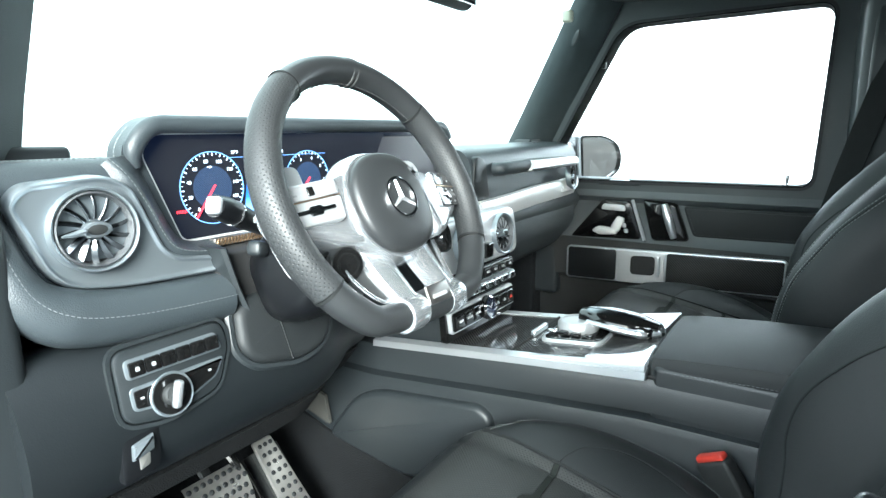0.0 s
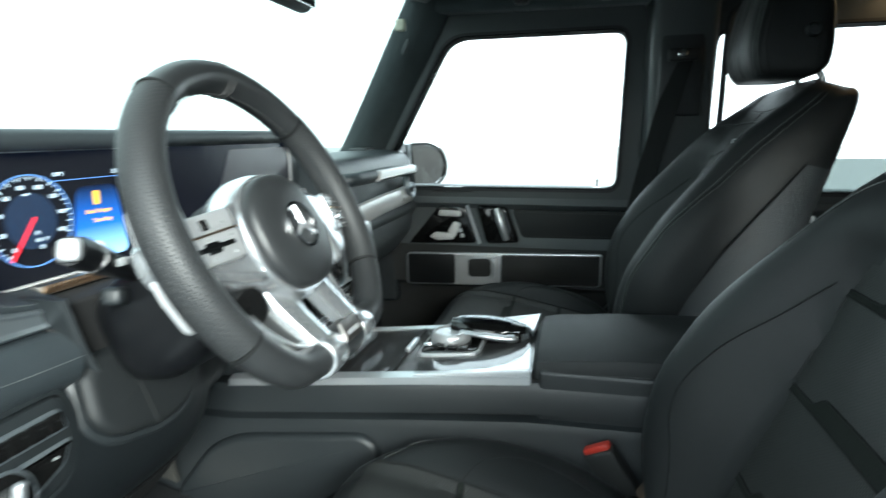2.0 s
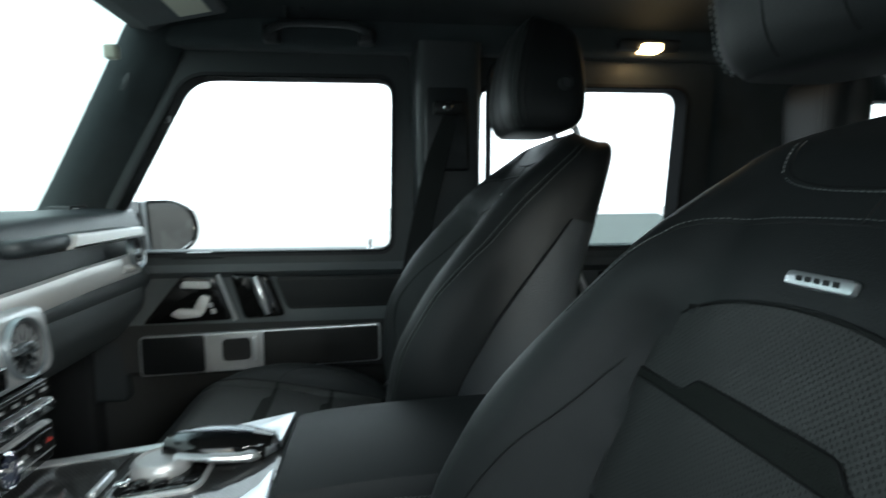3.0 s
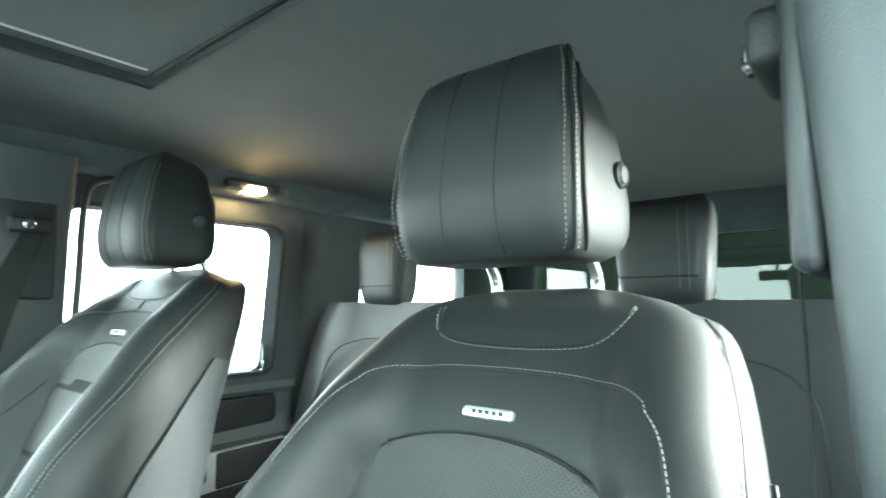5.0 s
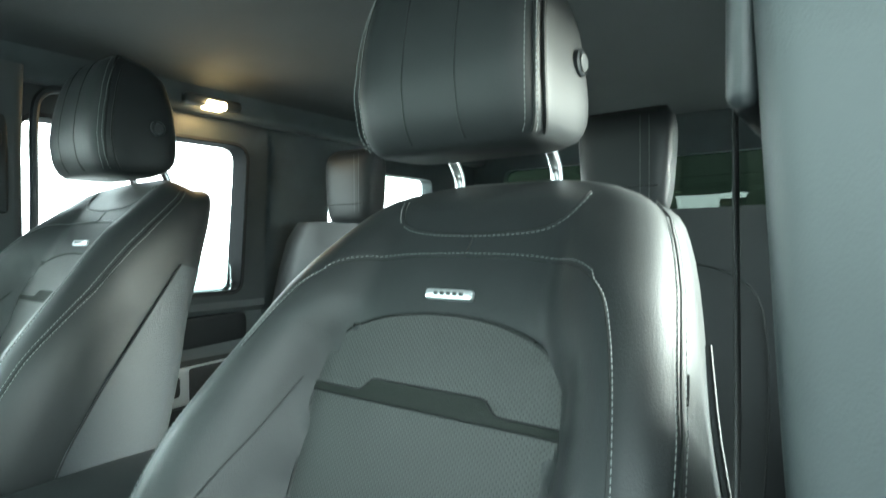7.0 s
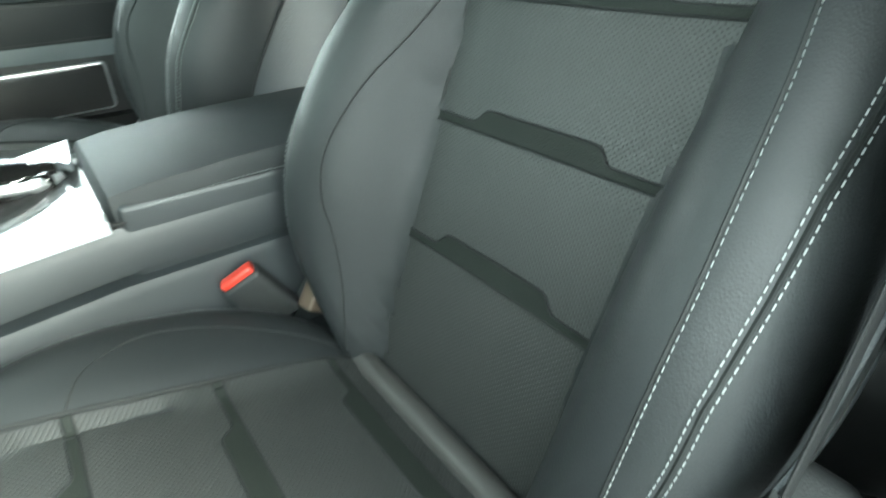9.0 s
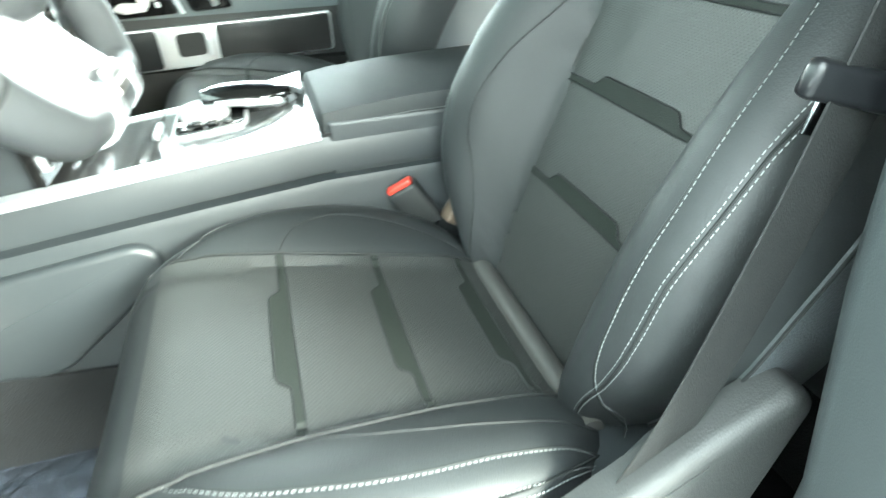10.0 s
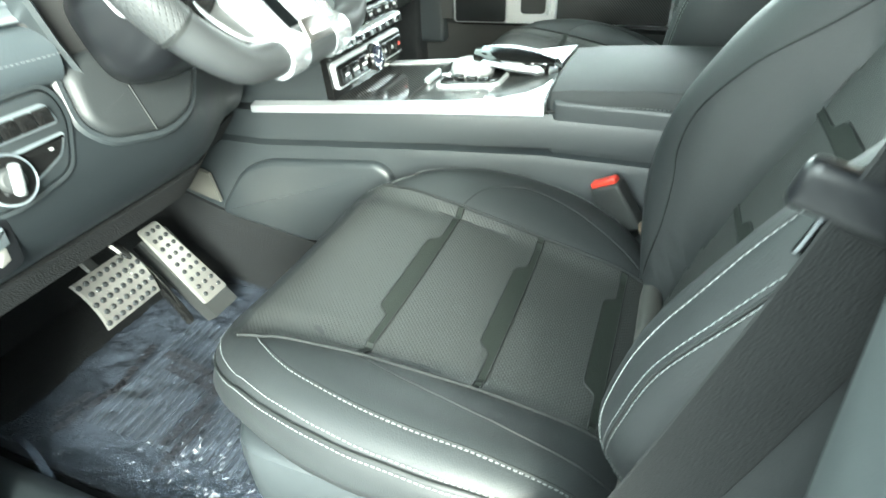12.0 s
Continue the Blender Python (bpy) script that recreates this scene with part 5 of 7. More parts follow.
# ---- centre stack and console ----
stack = thing("centre_stack", "centre stack with round vents, silver frame and climate buttons", "console", (0, 0.46, 0.78))
lean = lambda y0, z0, k=0.12: (lambda u, v, w: Vector((u, y0 + (v - z0) * k - w, v)))
part("stack_body", loft([[(x, y, z) for y, z in ((0.70, 0.87), (0.474, 0.872), (0.464, 0.80), (0.464, 0.74), (0.458, 0.666), (0.70, 0.646))] for x in (-0.0985, 0.0985)]), PLASTIC, stack, "grey-black flank of the centre stack")
part("stack_face", loft([[(x, y, z) for y, z in ((0.4735, 0.872), (0.462, 0.872), (0.452, 0.80), (0.452, 0.74), (0.446, 0.68), (0.4585, 0.68))] for x in (-0.116, 0.116)]), GLOSS, stack, "gloss black front of the centre stack")
frame_out = rounded([(-0.128, 0.795), (-0.128, 0.884), (0.128, 0.884), (0.128, 0.795)], 0.026)
part("vent_frame", prism(frame_out, lean(0.460, 0.83), 0.018, 0.008, 4), SATIN, stack, "satin silver vent frame")
for x in (-0.064, 0.064):
    round_vent((x, 0.438, 0.840), Vector((0, -1, 0.1)).normalized(), 0.0345, stack, 13)
part("middle_knob", rbox(-0.013, 0.013, 0.430, 0.447, 0.806, 0.832, 0.003), GLOSS, stack)
up = part("upper_buttons", prism(rounded([(-0.118, 0.765), (-0.118, 0.786), (0.118, 0.786), (0.118, 0.765)], 0.004), lean(0.452, 0.77), 0.008, 0.002), GLOSS, stack, "gloss black upper button row")
for k in range(8):
    x = -0.100 + 0.0285 * k
    part("button", prism(rounded([(x - 0.011, 0.769), (x - 0.011, 0.782), (x + 0.011, 0.782), (x + 0.011, 0.769)], 0.002), lean(0.4445, 0.77), 0.003, 0.001), GLOSS, up)
    part("symbol", prism([(x - 0.005, 0.774), (x - 0.005, 0.778), (x + 0.005, 0.778), (x + 0.005, 0.774)], lean(0.4413, 0.77), 0.0004), GREY_INK, up)
tog = part("toggle_bar", prism(rounded([(-0.118, 0.745), (-0.118, 0.761), (0.118, 0.761), (0.118, 0.745)], 0.004), lean(0.452, 0.75), 0.012, 0.004), SILVER, stack, "silver climate toggle bar")
for k in range(8):
    x = -0.100 + 0.0285 * k
    part("toggle", prism(rounded([(x - 0.012, 0.747), (x - 0.012, 0.760), (x + 0.012, 0.760), (x + 0.012, 0.747)], 0.003), lean(0.4405, 0.75), 0.006, 0.003), CHROME, tog)
lo = part("lower_frame", prism(rounded([(-0.112, 0.694), (-0.112, 0.733), (0.114, 0.733), (0.114, 0.694)], 0.008), lean(0.448, 0.71), 0.007, 0.002), SATIN, stack, "silver-framed lower panel")
part("lower_panel", prism(rounded([(-0.108, 0.698), (-0.108, 0.729), (0.110, 0.729), (0.110, 0.698)], 0.006), lean(0.4415, 0.71), 0.003, 0.001), GLOSS, lo)
for k in range(6):
    x = (-0.090, -0.062, -0.034, 0.040, 0.066, 0.092)[k]
    part("button", prism(rounded([(x - 0.012, 0.703), (x - 0.012, 0.724), (x + 0.012, 0.724), (x + 0.012, 0.703)], 0.002), lean(0.4387, 0.71), 0.004, 0.0012), GLOSS, lo)
    if k < 3:
        plain_text(("NAV", "RADIO", "MEDIA")[k], 0.0056, Matrix.Translation((x, 0.4343, 0.7135)) @ pose(0, 0, 0, 90), WHITE_INK, "word", lo)
    else:
        part("symbol", prism(rounded([(x - 0.005, 0.7105), (x, 0.717), (x + 0.005, 0.7105)], 0.001), lean(0.4346, 0.71), 0.0004), RED if k == 5 else GREY_INK, lo)
clk = part("clock", revolve([(0, 0), (0.021, 0), (0.0215, 0.010), (0.019, 0.013), (0.017, 0.010), (0, 0.010)], (0.003, 0.441, 0.713), (0, -1, 0.1), 36), CHROME, stack, "chrome-rimmed round clock")
part("clock_face", revolve([(0, 0.0102), (0.0175, 0.0102), (0.0175, 0.011), (0, 0.011)], (0.003, 0.441, 0.713), (0, -1, 0.1), 28), material("clock_face", (0.02, 0.025, 0.05), 0.15), clk)
for k in range(12):
    a = math.pi * k / 6
    part("hour_mark", strap([(0.003 + r * math.cos(a), 0.4297 + 0.1 * r * math.sin(a), 0.7141 + r * math.sin(a)) for r in (0.011, 0.0155)], [(-math.sin(a), 0, math.cos(a))] * 2, 0.0016, 0.0006), CHROME, clk)

for ang, ln in ((62, 0.010), (150, 0.014)):
    a = radians(ang)
    part("clock_hand", strap([(0.003 + r * math.cos(a), 0.4293, 0.7141 + r * math.sin(a)) for r in (-0.002, ln)], [(-math.sin(a), 0, math.cos(a))] * 2, 0.0014, 0.0005), PALE_SATIN, clk)
cons = thing("centre_console", "grey-black centre console with carbon deck and silver edges", "console", (0, 0.25, FLOOR))
CX = 0.118


def deck_z(y):
    return lerp_table([(-0.2, 0.712), (0.13, 0.706), (0.30, 0.690), (0.45, 0.674), (0.62, 0.656)], y)


secs = []
for y in (-0.45, -0.30, -0.1, 0.13, 0.30, 0.45, 0.60, 0.70, 0.80):
    z = deck_z(y) - 0.012
    side = [(CX - 0.006, z), (CX, z - 0.012), (CX + 0.001, z - 0.044), (CX - 0.008, z - 0.047), (CX - 0.008, z - 0.050), (CX + 0.007, z - 0.054), (CX + 0.011, z - 0.066), (CX + 0.012, FLOOR + 0.02), (CX + 0.012, FLOOR - 0.01)]
    secs.append([(a, y, b) for a, b in side] + [(-a, y, b) for a, b in reversed(side)])
part("console_body", loft(secs), PLASTIC, cons, "grey-black leather console side")
for sx in (-1, 1):
    edge = [[(sx * (CX - 0.020), y, deck_z(y) + 0.000), (sx * (CX - 0.012), y, deck_z(y) + 0.003), (sx * (CX + 0.001), y, deck_z(y) - 0.001), (sx * (CX + 0.002), y, deck_z(y) - 0.012), (sx * (CX - 0.02), y, deck_z(y) - 0.014)] for y in (0.128, 0.2, 0.3, 0.4, 0.5, 0.605)]
    ed = part("silver_edge", loft(edge), SILVER, cons, "bright silver console edge")
    corner = [(sx * a, b) for a, b in ((0.1165, 0.30), (0.104, 0.30), (0.1015, 0.235), (0.096, 0.195), (0.082, 0.163), (0.058, 0.144), (0.030, 0.136), (0.1165, 0.130))]
    part("silver_corner", prism(corner, lambda u, v, w: Vector((u, v, deck_z(v) - 0.008 + w + 0.016 * max(0.0, (0.20 - v) / 0.07) ** 1.5 * (0.45 if u < 0 else 1.0))), 0.0105, 0.002), SILVER, ed, "curved silver corner before the armrest")
deck = [[(x, y, deck_z(y) - 0.002) for x in (-0.099, 0.099)] + [(0.099, y, deck_z(y) - 0.012), (-0.099, y, deck_z(y) - 0.012)] for y in (0.118, 0.2, 0.3, 0.38, 0.46)]
part("carbon_deck", loft(deck), CARBON, cons, "glossy carbon weave deck")
part("deck_joint", rbox(-0.098, 0.098, 0.336, 0.3385, 0.683, 0.6872, 0.0005), BLACK, cons)
part("cup_lid_edge", rbox(-0.02, 0.035, 0.332, 0.341, 0.684, 0.694, 0.003), SILVER, cons, "silver lid pull")
arm = part("armrest", loft([[(x * w, y, z + dz) for x, z in ((-1, -0.045), (-1.0, -0.012), (-0.95, 0.0), (-0.7, 0.006), (0, 0.009), (0.7, 0.006), (0.95, 0.0), (1.0, -0.012), (1, -0.045))] for y, w, dz in ((0.128, 0.104, 0.716), (0.122, 0.111, 0.723), (0.09, 0.113, 0.728), (0.0, 0.113, 0.735), (-0.15, 0.113, 0.740), (-0.33, 0.113, 0.739), (-0.352, 0.108, 0.730))]), LID, cons, "black leather armrest lid")
for sx in (-1, 1):
    part("armrest_stitching", stitches([(sx * 0.1142, y, lerp_table([(-0.33, 0.719), (0.0, 0.716), (0.11, 0.709)], y)) for y in np.linspace(-0.3, 0.112, 24)]), THREAD, arm)
    a, b = sorted((sx * 0.1, sx * 0.1145))
    part("hinge_shadow", rbox(a, b, -0.34, 0.126, 0.697, 0.7005, 0.001), BLACK, cons)
part("rear_block", rbox(-0.115, 0.115, -0.40, 0.12, 0.60, 0.716, 0.008), PLASTIC, cons)
for sx in (-1, 1):
    flap = rounded([(0.715, 0.448), (0.64, 0.545), (0.585, 0.572), (0.375, 0.598), (0.352, 0.585), (0.345, 0.55), (0.51, 0.42)], [0.03, 0.03, 0.03, 0.02, 0.02, 0.04, 0.03])
    part("knee_pad", prism(flap, YZ(sx * 0.125, sx), 0.018, 0.010, 4), PLASTIC, cons, "curved knee pad on the console side")

part("tunnel_carpet", prism([(0.95, FLOOR), (0.95, 0.52), (0.72, 0.452), (0.51, 0.418), (0.30, 0.40), (0.30, FLOOR)], YZ(-0.128, -1), 0.008), CARPET, cons, "black carpet on the tunnel side")
ctl = thing("touch_controller", "silver and black palm-rest controller with a round dial", "controller", (0.03, 0.25, 0.70))
part("base_plate", prism(rounded([(-0.035, 0.215), (-0.04, 0.318), (0.085, 0.318), (0.088, 0.215)], 0.02), lambda u, v, w: Vector((u, v, deck_z(v) - 0.003 + w)), 0.006, 0.002), SATIN, ctl, "silver base frame")
part("base_inlay", prism(rounded([(-0.030, 0.220), (-0.035, 0.313), (0.080, 0.313), (0.083, 0.220)], 0.018), lambda u, v, w: Vector((u, v, deck_z(v) + 0.002 + w)), 0.003, 0.001), GLOSS, ctl)
part("dial", revolve([(0, 0), (0.032, 0), (0.034, 0.004), (0.033, 0.013), (0.029, 0.018), (0.026, 0.0185), (0.024, 0.016), (0, 0.0155)], (0.018, 0.272, 0.698), (0, 0.05, 1), 40), SATIN, ctl, "satin silver turning dial")
palm = []
for t in np.linspace(0, 1, 12):
    y = 0.275 - 0.125 * t
    w = 0.030 * math.sin(math.pi * (0.12 + 0.80 * t)) ** 0.55
    h = 0.024 * math.sin(math.pi * (0.18 + 0.72 * t)) ** 0.7
    palm.append([(0.045 + 1.12 * w * math.cos(a) + 0.012 * t, y, 0.717 - 0.006 * t + h * 0.75 * math.sin(a)) for a in (2 * math.pi * j / 18 for j in range(18))])
part("palm_rest", loft(palm), GLOSS, ctl, "gloss black palm rest")
cap = [[(cx + (x - cx) * 0.84, y, z + 0.0016) for x, y, z in ring] for ring, cx in ((r, sum(p[0] for p in r) / len(r)) for r in palm[1:-2])]
part("palm_cap", loft(cap), SMOKED, ctl, "dark mirror-like touch surface")
part("palm_shell", tube(smooth_line([(0.012, 0.255, 0.716), (0.008, 0.215, 0.714), (0.020, 0.175, 0.708), (0.05, 0.152, 0.703)]), [0.006] * 8 + [0.008] * 8 + [0.010] * 9, seg=10, flat=0.7), SILVER, ctl, "satin silver flank")
part("palm_shell", tube(smooth_line([(0.080, 0.255, 0.716), (0.090, 0.215, 0.714), (0.086, 0.175, 0.708), (0.06, 0.152, 0.703)]), [0.006] * 8 + [0.008] * 8 + [0.010] * 9, seg=10, flat=0.7), SILVER, ctl, "satin silver flank")
part("palm_foot", rbox(0.02, 0.08, 0.155, 0.22, 0.692, 0.716, 0.008), GLOSS, ctl)
for k in range(4):
    part("key", rbox(-0.026 + 0.001 * k, -0.012, 0.235 + 0.02 * k, 0.250 + 0.02 * k, 0.699, 0.7045, 0.002), CHROME if k == 3 else GLOSS, ctl)

# ---- seats ----
O_Y, O_Z = -0.05, 0.52
BV, NV = Vector((0, -0.407, 0.914)), Vector((0, 0.914, 0.407))
HALF = [(-0.06, 0.14), (0.0, 0.152), (0.05, 0.178), (0.08, 0.206), (0.11, 0.230), (0.15, 0.243), (0.20, 0.249), (0.28, 0.248), (0.33, 0.242), (0.36, 0.236), (0.41, 0.221), (0.44, 0.215), (0.50, 0.202), (0.55, 0.188), (0.58, 0.176), (0.60, 0.160), (0.615, 0.137), (0.625, 0.108), (0.630, 0.08)]
MID = [(-0.06, 0.0), (0.0, 0.006), (0.1, 0.018), (0.2, 0.022), (0.3, 0.022), (0.4, 0.022), (0.5, 0.023), (0.56, 0.008), (0.60, -0.007), (0.630, -0.028)]
RISE = [(-0.06, 0.0), (0.0, 0.022), (0.06, 0.056), (0.12, 0.085), (0.2, 0.100), (0.3, 0.091), (0.38, 0.069), (0.46, 0.042), (0.52, 0.020), (0.57, 0.006), (0.617, 0.0)]
DEEP_T = [(-0.06, 0.10), (0.0, 0.15), (0.19, 0.160), (0.41, 0.118), (0.55, 0.094), (0.617, 0.082)]


def soft(table, x):
    """A table read with its corners smoothed."""
    return sum(lerp_table(table, x + d) * w for d, w in ((-0.025, 0.2), (-0.0125, 0.2), (0, 0.2), (0.0125, 0.2), (0.025, 0.2))) if x < 0.57 else lerp_table(table, x)


PANEL = [(0.0, 0.108), (0.1, 0.112), (0.2, 0.116), (0.3, 0.121), (0.4, 0.130)]


def panel_half(s):
    """Half width of the punched middle panel, closing in an arch at its top."""
    if s < 0.40:
        return lerp_table(PANEL, s)
    t = min((s - 0.40) / 0.0712, 1.0)
    return 0.130 * math.sqrt(max(1 - t ** 2.6, 0.0))


def front_n(x, s):
    """How far the backrest's front stands out at x from its middle and s along it."""
    w, m, r = soft(HALF, s), soft(MID, s), soft(RISE, s)
    q = min(abs(x) / w, 1.0)
    m = m - 0.004 + 0.004 * min(abs(x) / 0.12, 1.0) ** 2
    if q <= 0.78:
        edge = panel_half(s) if s < 0.45 else 0.095
        t = max(0.0, min(1.0, (abs(x) - edge) / max(0.78 * w - edge, 0.02)))
        return m + r * (1 - (1 - t) ** 2)
    t = (q - 0.78) / 0.22
    return m + r - (0.042 + 0.15 * r) * (1 - math.sqrt(max(0.0, 1 - t * t)))


def back_point(x, s, lift=0.0):
    return Vector((x, O_Y, O_Z)) + BV * s + NV * (front_n(x, s) + lift)


def level(s):
    """How far the back of the backrest is raised towards its flat top."""
    t = max(0.0, min(1.0, (s - 0.40) / 0.20))
    return t * t * (3 - 2 * t)


def seat_back():
    secs = []
    for s in list(np.linspace(-0.06, 0.555, 28)) + [0.570, 0.584, 0.596, 0.606, 0.615, 0.621, 0.626, 0.630]:
        w = soft(HALF, s)
        th = soft(DEEP_T, s)
        ring = []
        N = 33
        for k in range(N):
            f = -1 + 2 * k / (N - 1)
            x = w * math.copysign(abs(f) ** 0.85, f)
            ring.append(Vector((x, O_Y, O_Z)) + BV * s + NV * front_n(x, s))
        nf = front_n(w, s)
        for k in range(1, 12):
            a = math.pi * k / 12
            c, sn = math.cos(a), math.sin(a)
            x = w * math.copysign(abs(c) ** 0.32, c) * (1 - 0.10 * sn)
            n = nf + (-th - nf) * abs(sn) ** 0.45
            ring.append(Vector((x, O_Y, O_Z)) + BV * (s + 0.72 * (nf - n) * level(s)) + NV * n)
        secs.append(ring)
    top = secs[-1]
    c = sum(top, Vector()) / len(top)
    secs.append([c + (p - c) * 0.7 + BV * 0.004 for p in top])
    return loft(secs)


def patch(us, vs, fn, uv=None, thick=0.0):
    """A sheet of points fn(u, v), with rims folded back by thick along -NV or down."""
    bm = bmesh.new()
    uvl = bm.loops.layers.uv.new("uv")
    g = [[bm.verts.new(fn(u, v)) for u in us(v)] for v in vs]
    for j in range(len(vs) - 1):
        row = us(vs[j])
        for i in range(len(row) - 1):
            f = bm.faces.new((g[j][i], g[j][i + 1], g[j + 1][i + 1], g[j + 1][i]))
            r1 = us(vs[j + 1])
            for lp, c in zip(f.loops, ((row[i], vs[j]), (row[i + 1], vs[j]), (r1[i + 1], vs[j + 1]), (r1[i], vs[j + 1]))):
                lp[uvl].uv = c
    return bm


CUSH_MID = [(-0.10, 0.505), (-0.05, 0.532), (0.0, 0.556), (0.05, 0.566), (0.10, 0.575), (0.2, 0.592), (0.28, 0.602), (0.33, 0.603), (0.36, 0.594), (0.378, 0.577), (0.390, 0.553), (0.396, 0.53)]
CUSH_RISE = [(-0.10, 0.0), (-0.04, 0.010), (0.02, 0.028), (0.08, 0.036), (0.15, 0.036), (0.22, 0.030), (0.28, 0.018), (0.33, 0.006), (0.396, 0.0)]
CUSH_HALF = [(-0.10, 0.15), (-0.05, 0.180), (0.0, 0.212), (0.05, 0.232), (0.1, 0.242), (0.17, 0.246), (0.22, 0.241), (0.27, 0.229), (0.31, 0.213), (0.335, 0.200), (0.355, 0.184), (0.372, 0.164), (0.384, 0.143), (0.392, 0.118), (0.396, 0.095)]
CUSH_PANEL = [(-0.05, 0.124), (0.0, 0.124), (0.1, 0.129), (0.21, 0.141), (0.34, 0.160)]


def softc(table, y):
    return sum(lerp_table(table, y + d) for d in (-0.012, -0.006, 0, 0.006, 0.012)) / 5 if y < 0.35 else lerp_table(table, y)


def cushion_z(x, y):
    w, m, r, ph = softc(CUSH_HALF, y), softc(CUSH_MID, y), softc(CUSH_RISE, y), lerp_table(CUSH_PANEL, y)
    a = abs(x)
    q = min(a / w, 1.0)
    step = 0.003 / (1 + math.exp(-(a - ph) / 0.003)) if y < 0.30 else 0
    if q <= 0.80:
        t = max(0.0, min(1.0, (a - ph + 0.016) / max(0.80 * w - ph + 0.016, 0.02)))
        return m + r * (1.5 * t - 0.5 * t * t) * (t > 0) + step + 0.003 * (x / 0.12) ** 2 * (a < 0.12)
    t = (q - 0.80) / 0.20
    return m + r + step - 0.024 * (1 - math.sqrt(max(0.0, 1 - t * t)))


def cushion_point(x, y, lift=0.0):
    return Vector((x, y, cushion_z(x, y) + lift))


def seat_cushion():
    secs = []
    for y in list(np.linspace(-0.10, 0.34, 26)) + [0.352, 0.362, 0.370, 0.377, 0.383, 0.388, 0.392, 0.396]:
        w = softc(CUSH_HALF, y)
        ring, N = [], 37
        for k in range(N):
            f = -1 + 2 * k / (N - 1)
            x = w * math.copysign(abs(f) ** 0.8, f)
            ring.append(Vector((x, y, cushion_z(x, y))))
        ze = cushion_z(w, y)
        zb = min(0.552 if y > 0.0 else 0.552 + y * 0.45, ze - 0.012)
        ring += [Vector((w + 0.005, y, ze - 0.4 * (ze - zb))), Vector((w - 0.002, y, zb + 0.006)), Vector((w - 0.014, y, zb)), Vector((-w + 0.014, y, zb)), Vector((-w + 0.002, y, zb + 0.006)), Vector((-w - 0.005, y, ze - 0.4 * (ze - zb)))]
        secs.append(ring)
    return loft(secs)


HEAD_Z0, HEAD_Z1, HEAD_X = 1.108, 1.300, 0.009
HEAD_F = [(0, -0.232), (0.05, -0.222), (0.12, -0.215), (0.3, -0.210), (0.5, -0.214), (0.7, -0.222), (0.85, -0.232), (0.95, -0.243), (1, -0.256)]
HEAD_B = [(0, -0.318), (0.05, -0.342), (0.12, -0.353), (0.3, -0.357), (0.6, -0.355), (0.85, -0.348), (0.93, -0.338), (0.97, -0.325), (1, -0.300)]
HEAD_W = [(0, 0.085), (0.04, 0.094), (0.1, 0.098), (0.3, 0.100), (0.6, 0.098), (0.85, 0.091), (0.95, 0.085), (1, 0.077)]
HEAD_TAPER = [(0, -0.05), (0.2, -0.06), (0.57, 0.03), (0.85, 0.20), (1, 0.38)]


def head_table(table, t):
    return sum(lerp_table(table, t + d) for d in (-0.03, -0.015, 0, 0.015, 0.03)) / 5 if 0.06 < t < 0.94 else lerp_table(table, t)


def head_front(x, t, lift=0.0):
    """A point on the headrest's front at x from its middle and t of its height."""
    f, b, w = head_table(HEAD_F, t), head_table(HEAD_B, t), head_table(HEAD_W, t)
    c = max(min(x / w, 0.9995), -0.9995)
    k = (1 - abs(c) ** 6) ** (1 / 6)
    return Vector((HEAD_X + x, (f + b) / 2 + (f - b) / 2 * k + lift, HEAD_Z0 + (HEAD_Z1 - HEAD_Z0) * t))


def head_side(sx, back, t):
    """A point on the headrest's side, back metres behind its front."""
    f, b = head_table(HEAD_F, t), head_table(HEAD_B, t)
    y = f - back * min(1.0, (f - b) / 0.06)
    return Vector((HEAD_X + sx * (head_table(HEAD_W, t) * (1 - lerp_table(HEAD_TAPER, t) * (f - y) / (f - b)) + 0.0004), y, HEAD_Z0 + (HEAD_Z1 - HEAD_Z0) * t))


def headrest_mesh():
    """A wedge-shaped headrest: deep at its foot, thin at its top edge, with firm front corners."""
    secs = []
    for t in [0, 0.015, 0.04, 0.08] + list(np.linspace(0.13, 0.9, 18)) + [0.94, 0.97, 0.99, 1.0]:
        f, b, w = head_table(HEAD_F, t), head_table(HEAD_B, t), head_table(HEAD_W, t)
        ring = []
        for j in range(48):
            a = 2 * math.pi * j / 48
            c, s = math.cos(a), math.sin(a)
            n = 6 if s > 0 else 4.5
            k = (abs(c) ** n + abs(s) ** n) ** (-1 / n)
            taper = 1 - lerp_table(HEAD_TAPER, t) * (1 - k * s) / 2
            ring.append(Vector((HEAD_X + w * k * c * taper, (f + b) / 2 + (f - b) / 2 * k * s, HEAD_Z0 + (HEAD_Z1 - HEAD_Z0) * t)))
        secs.append(ring)
    return loft(secs)


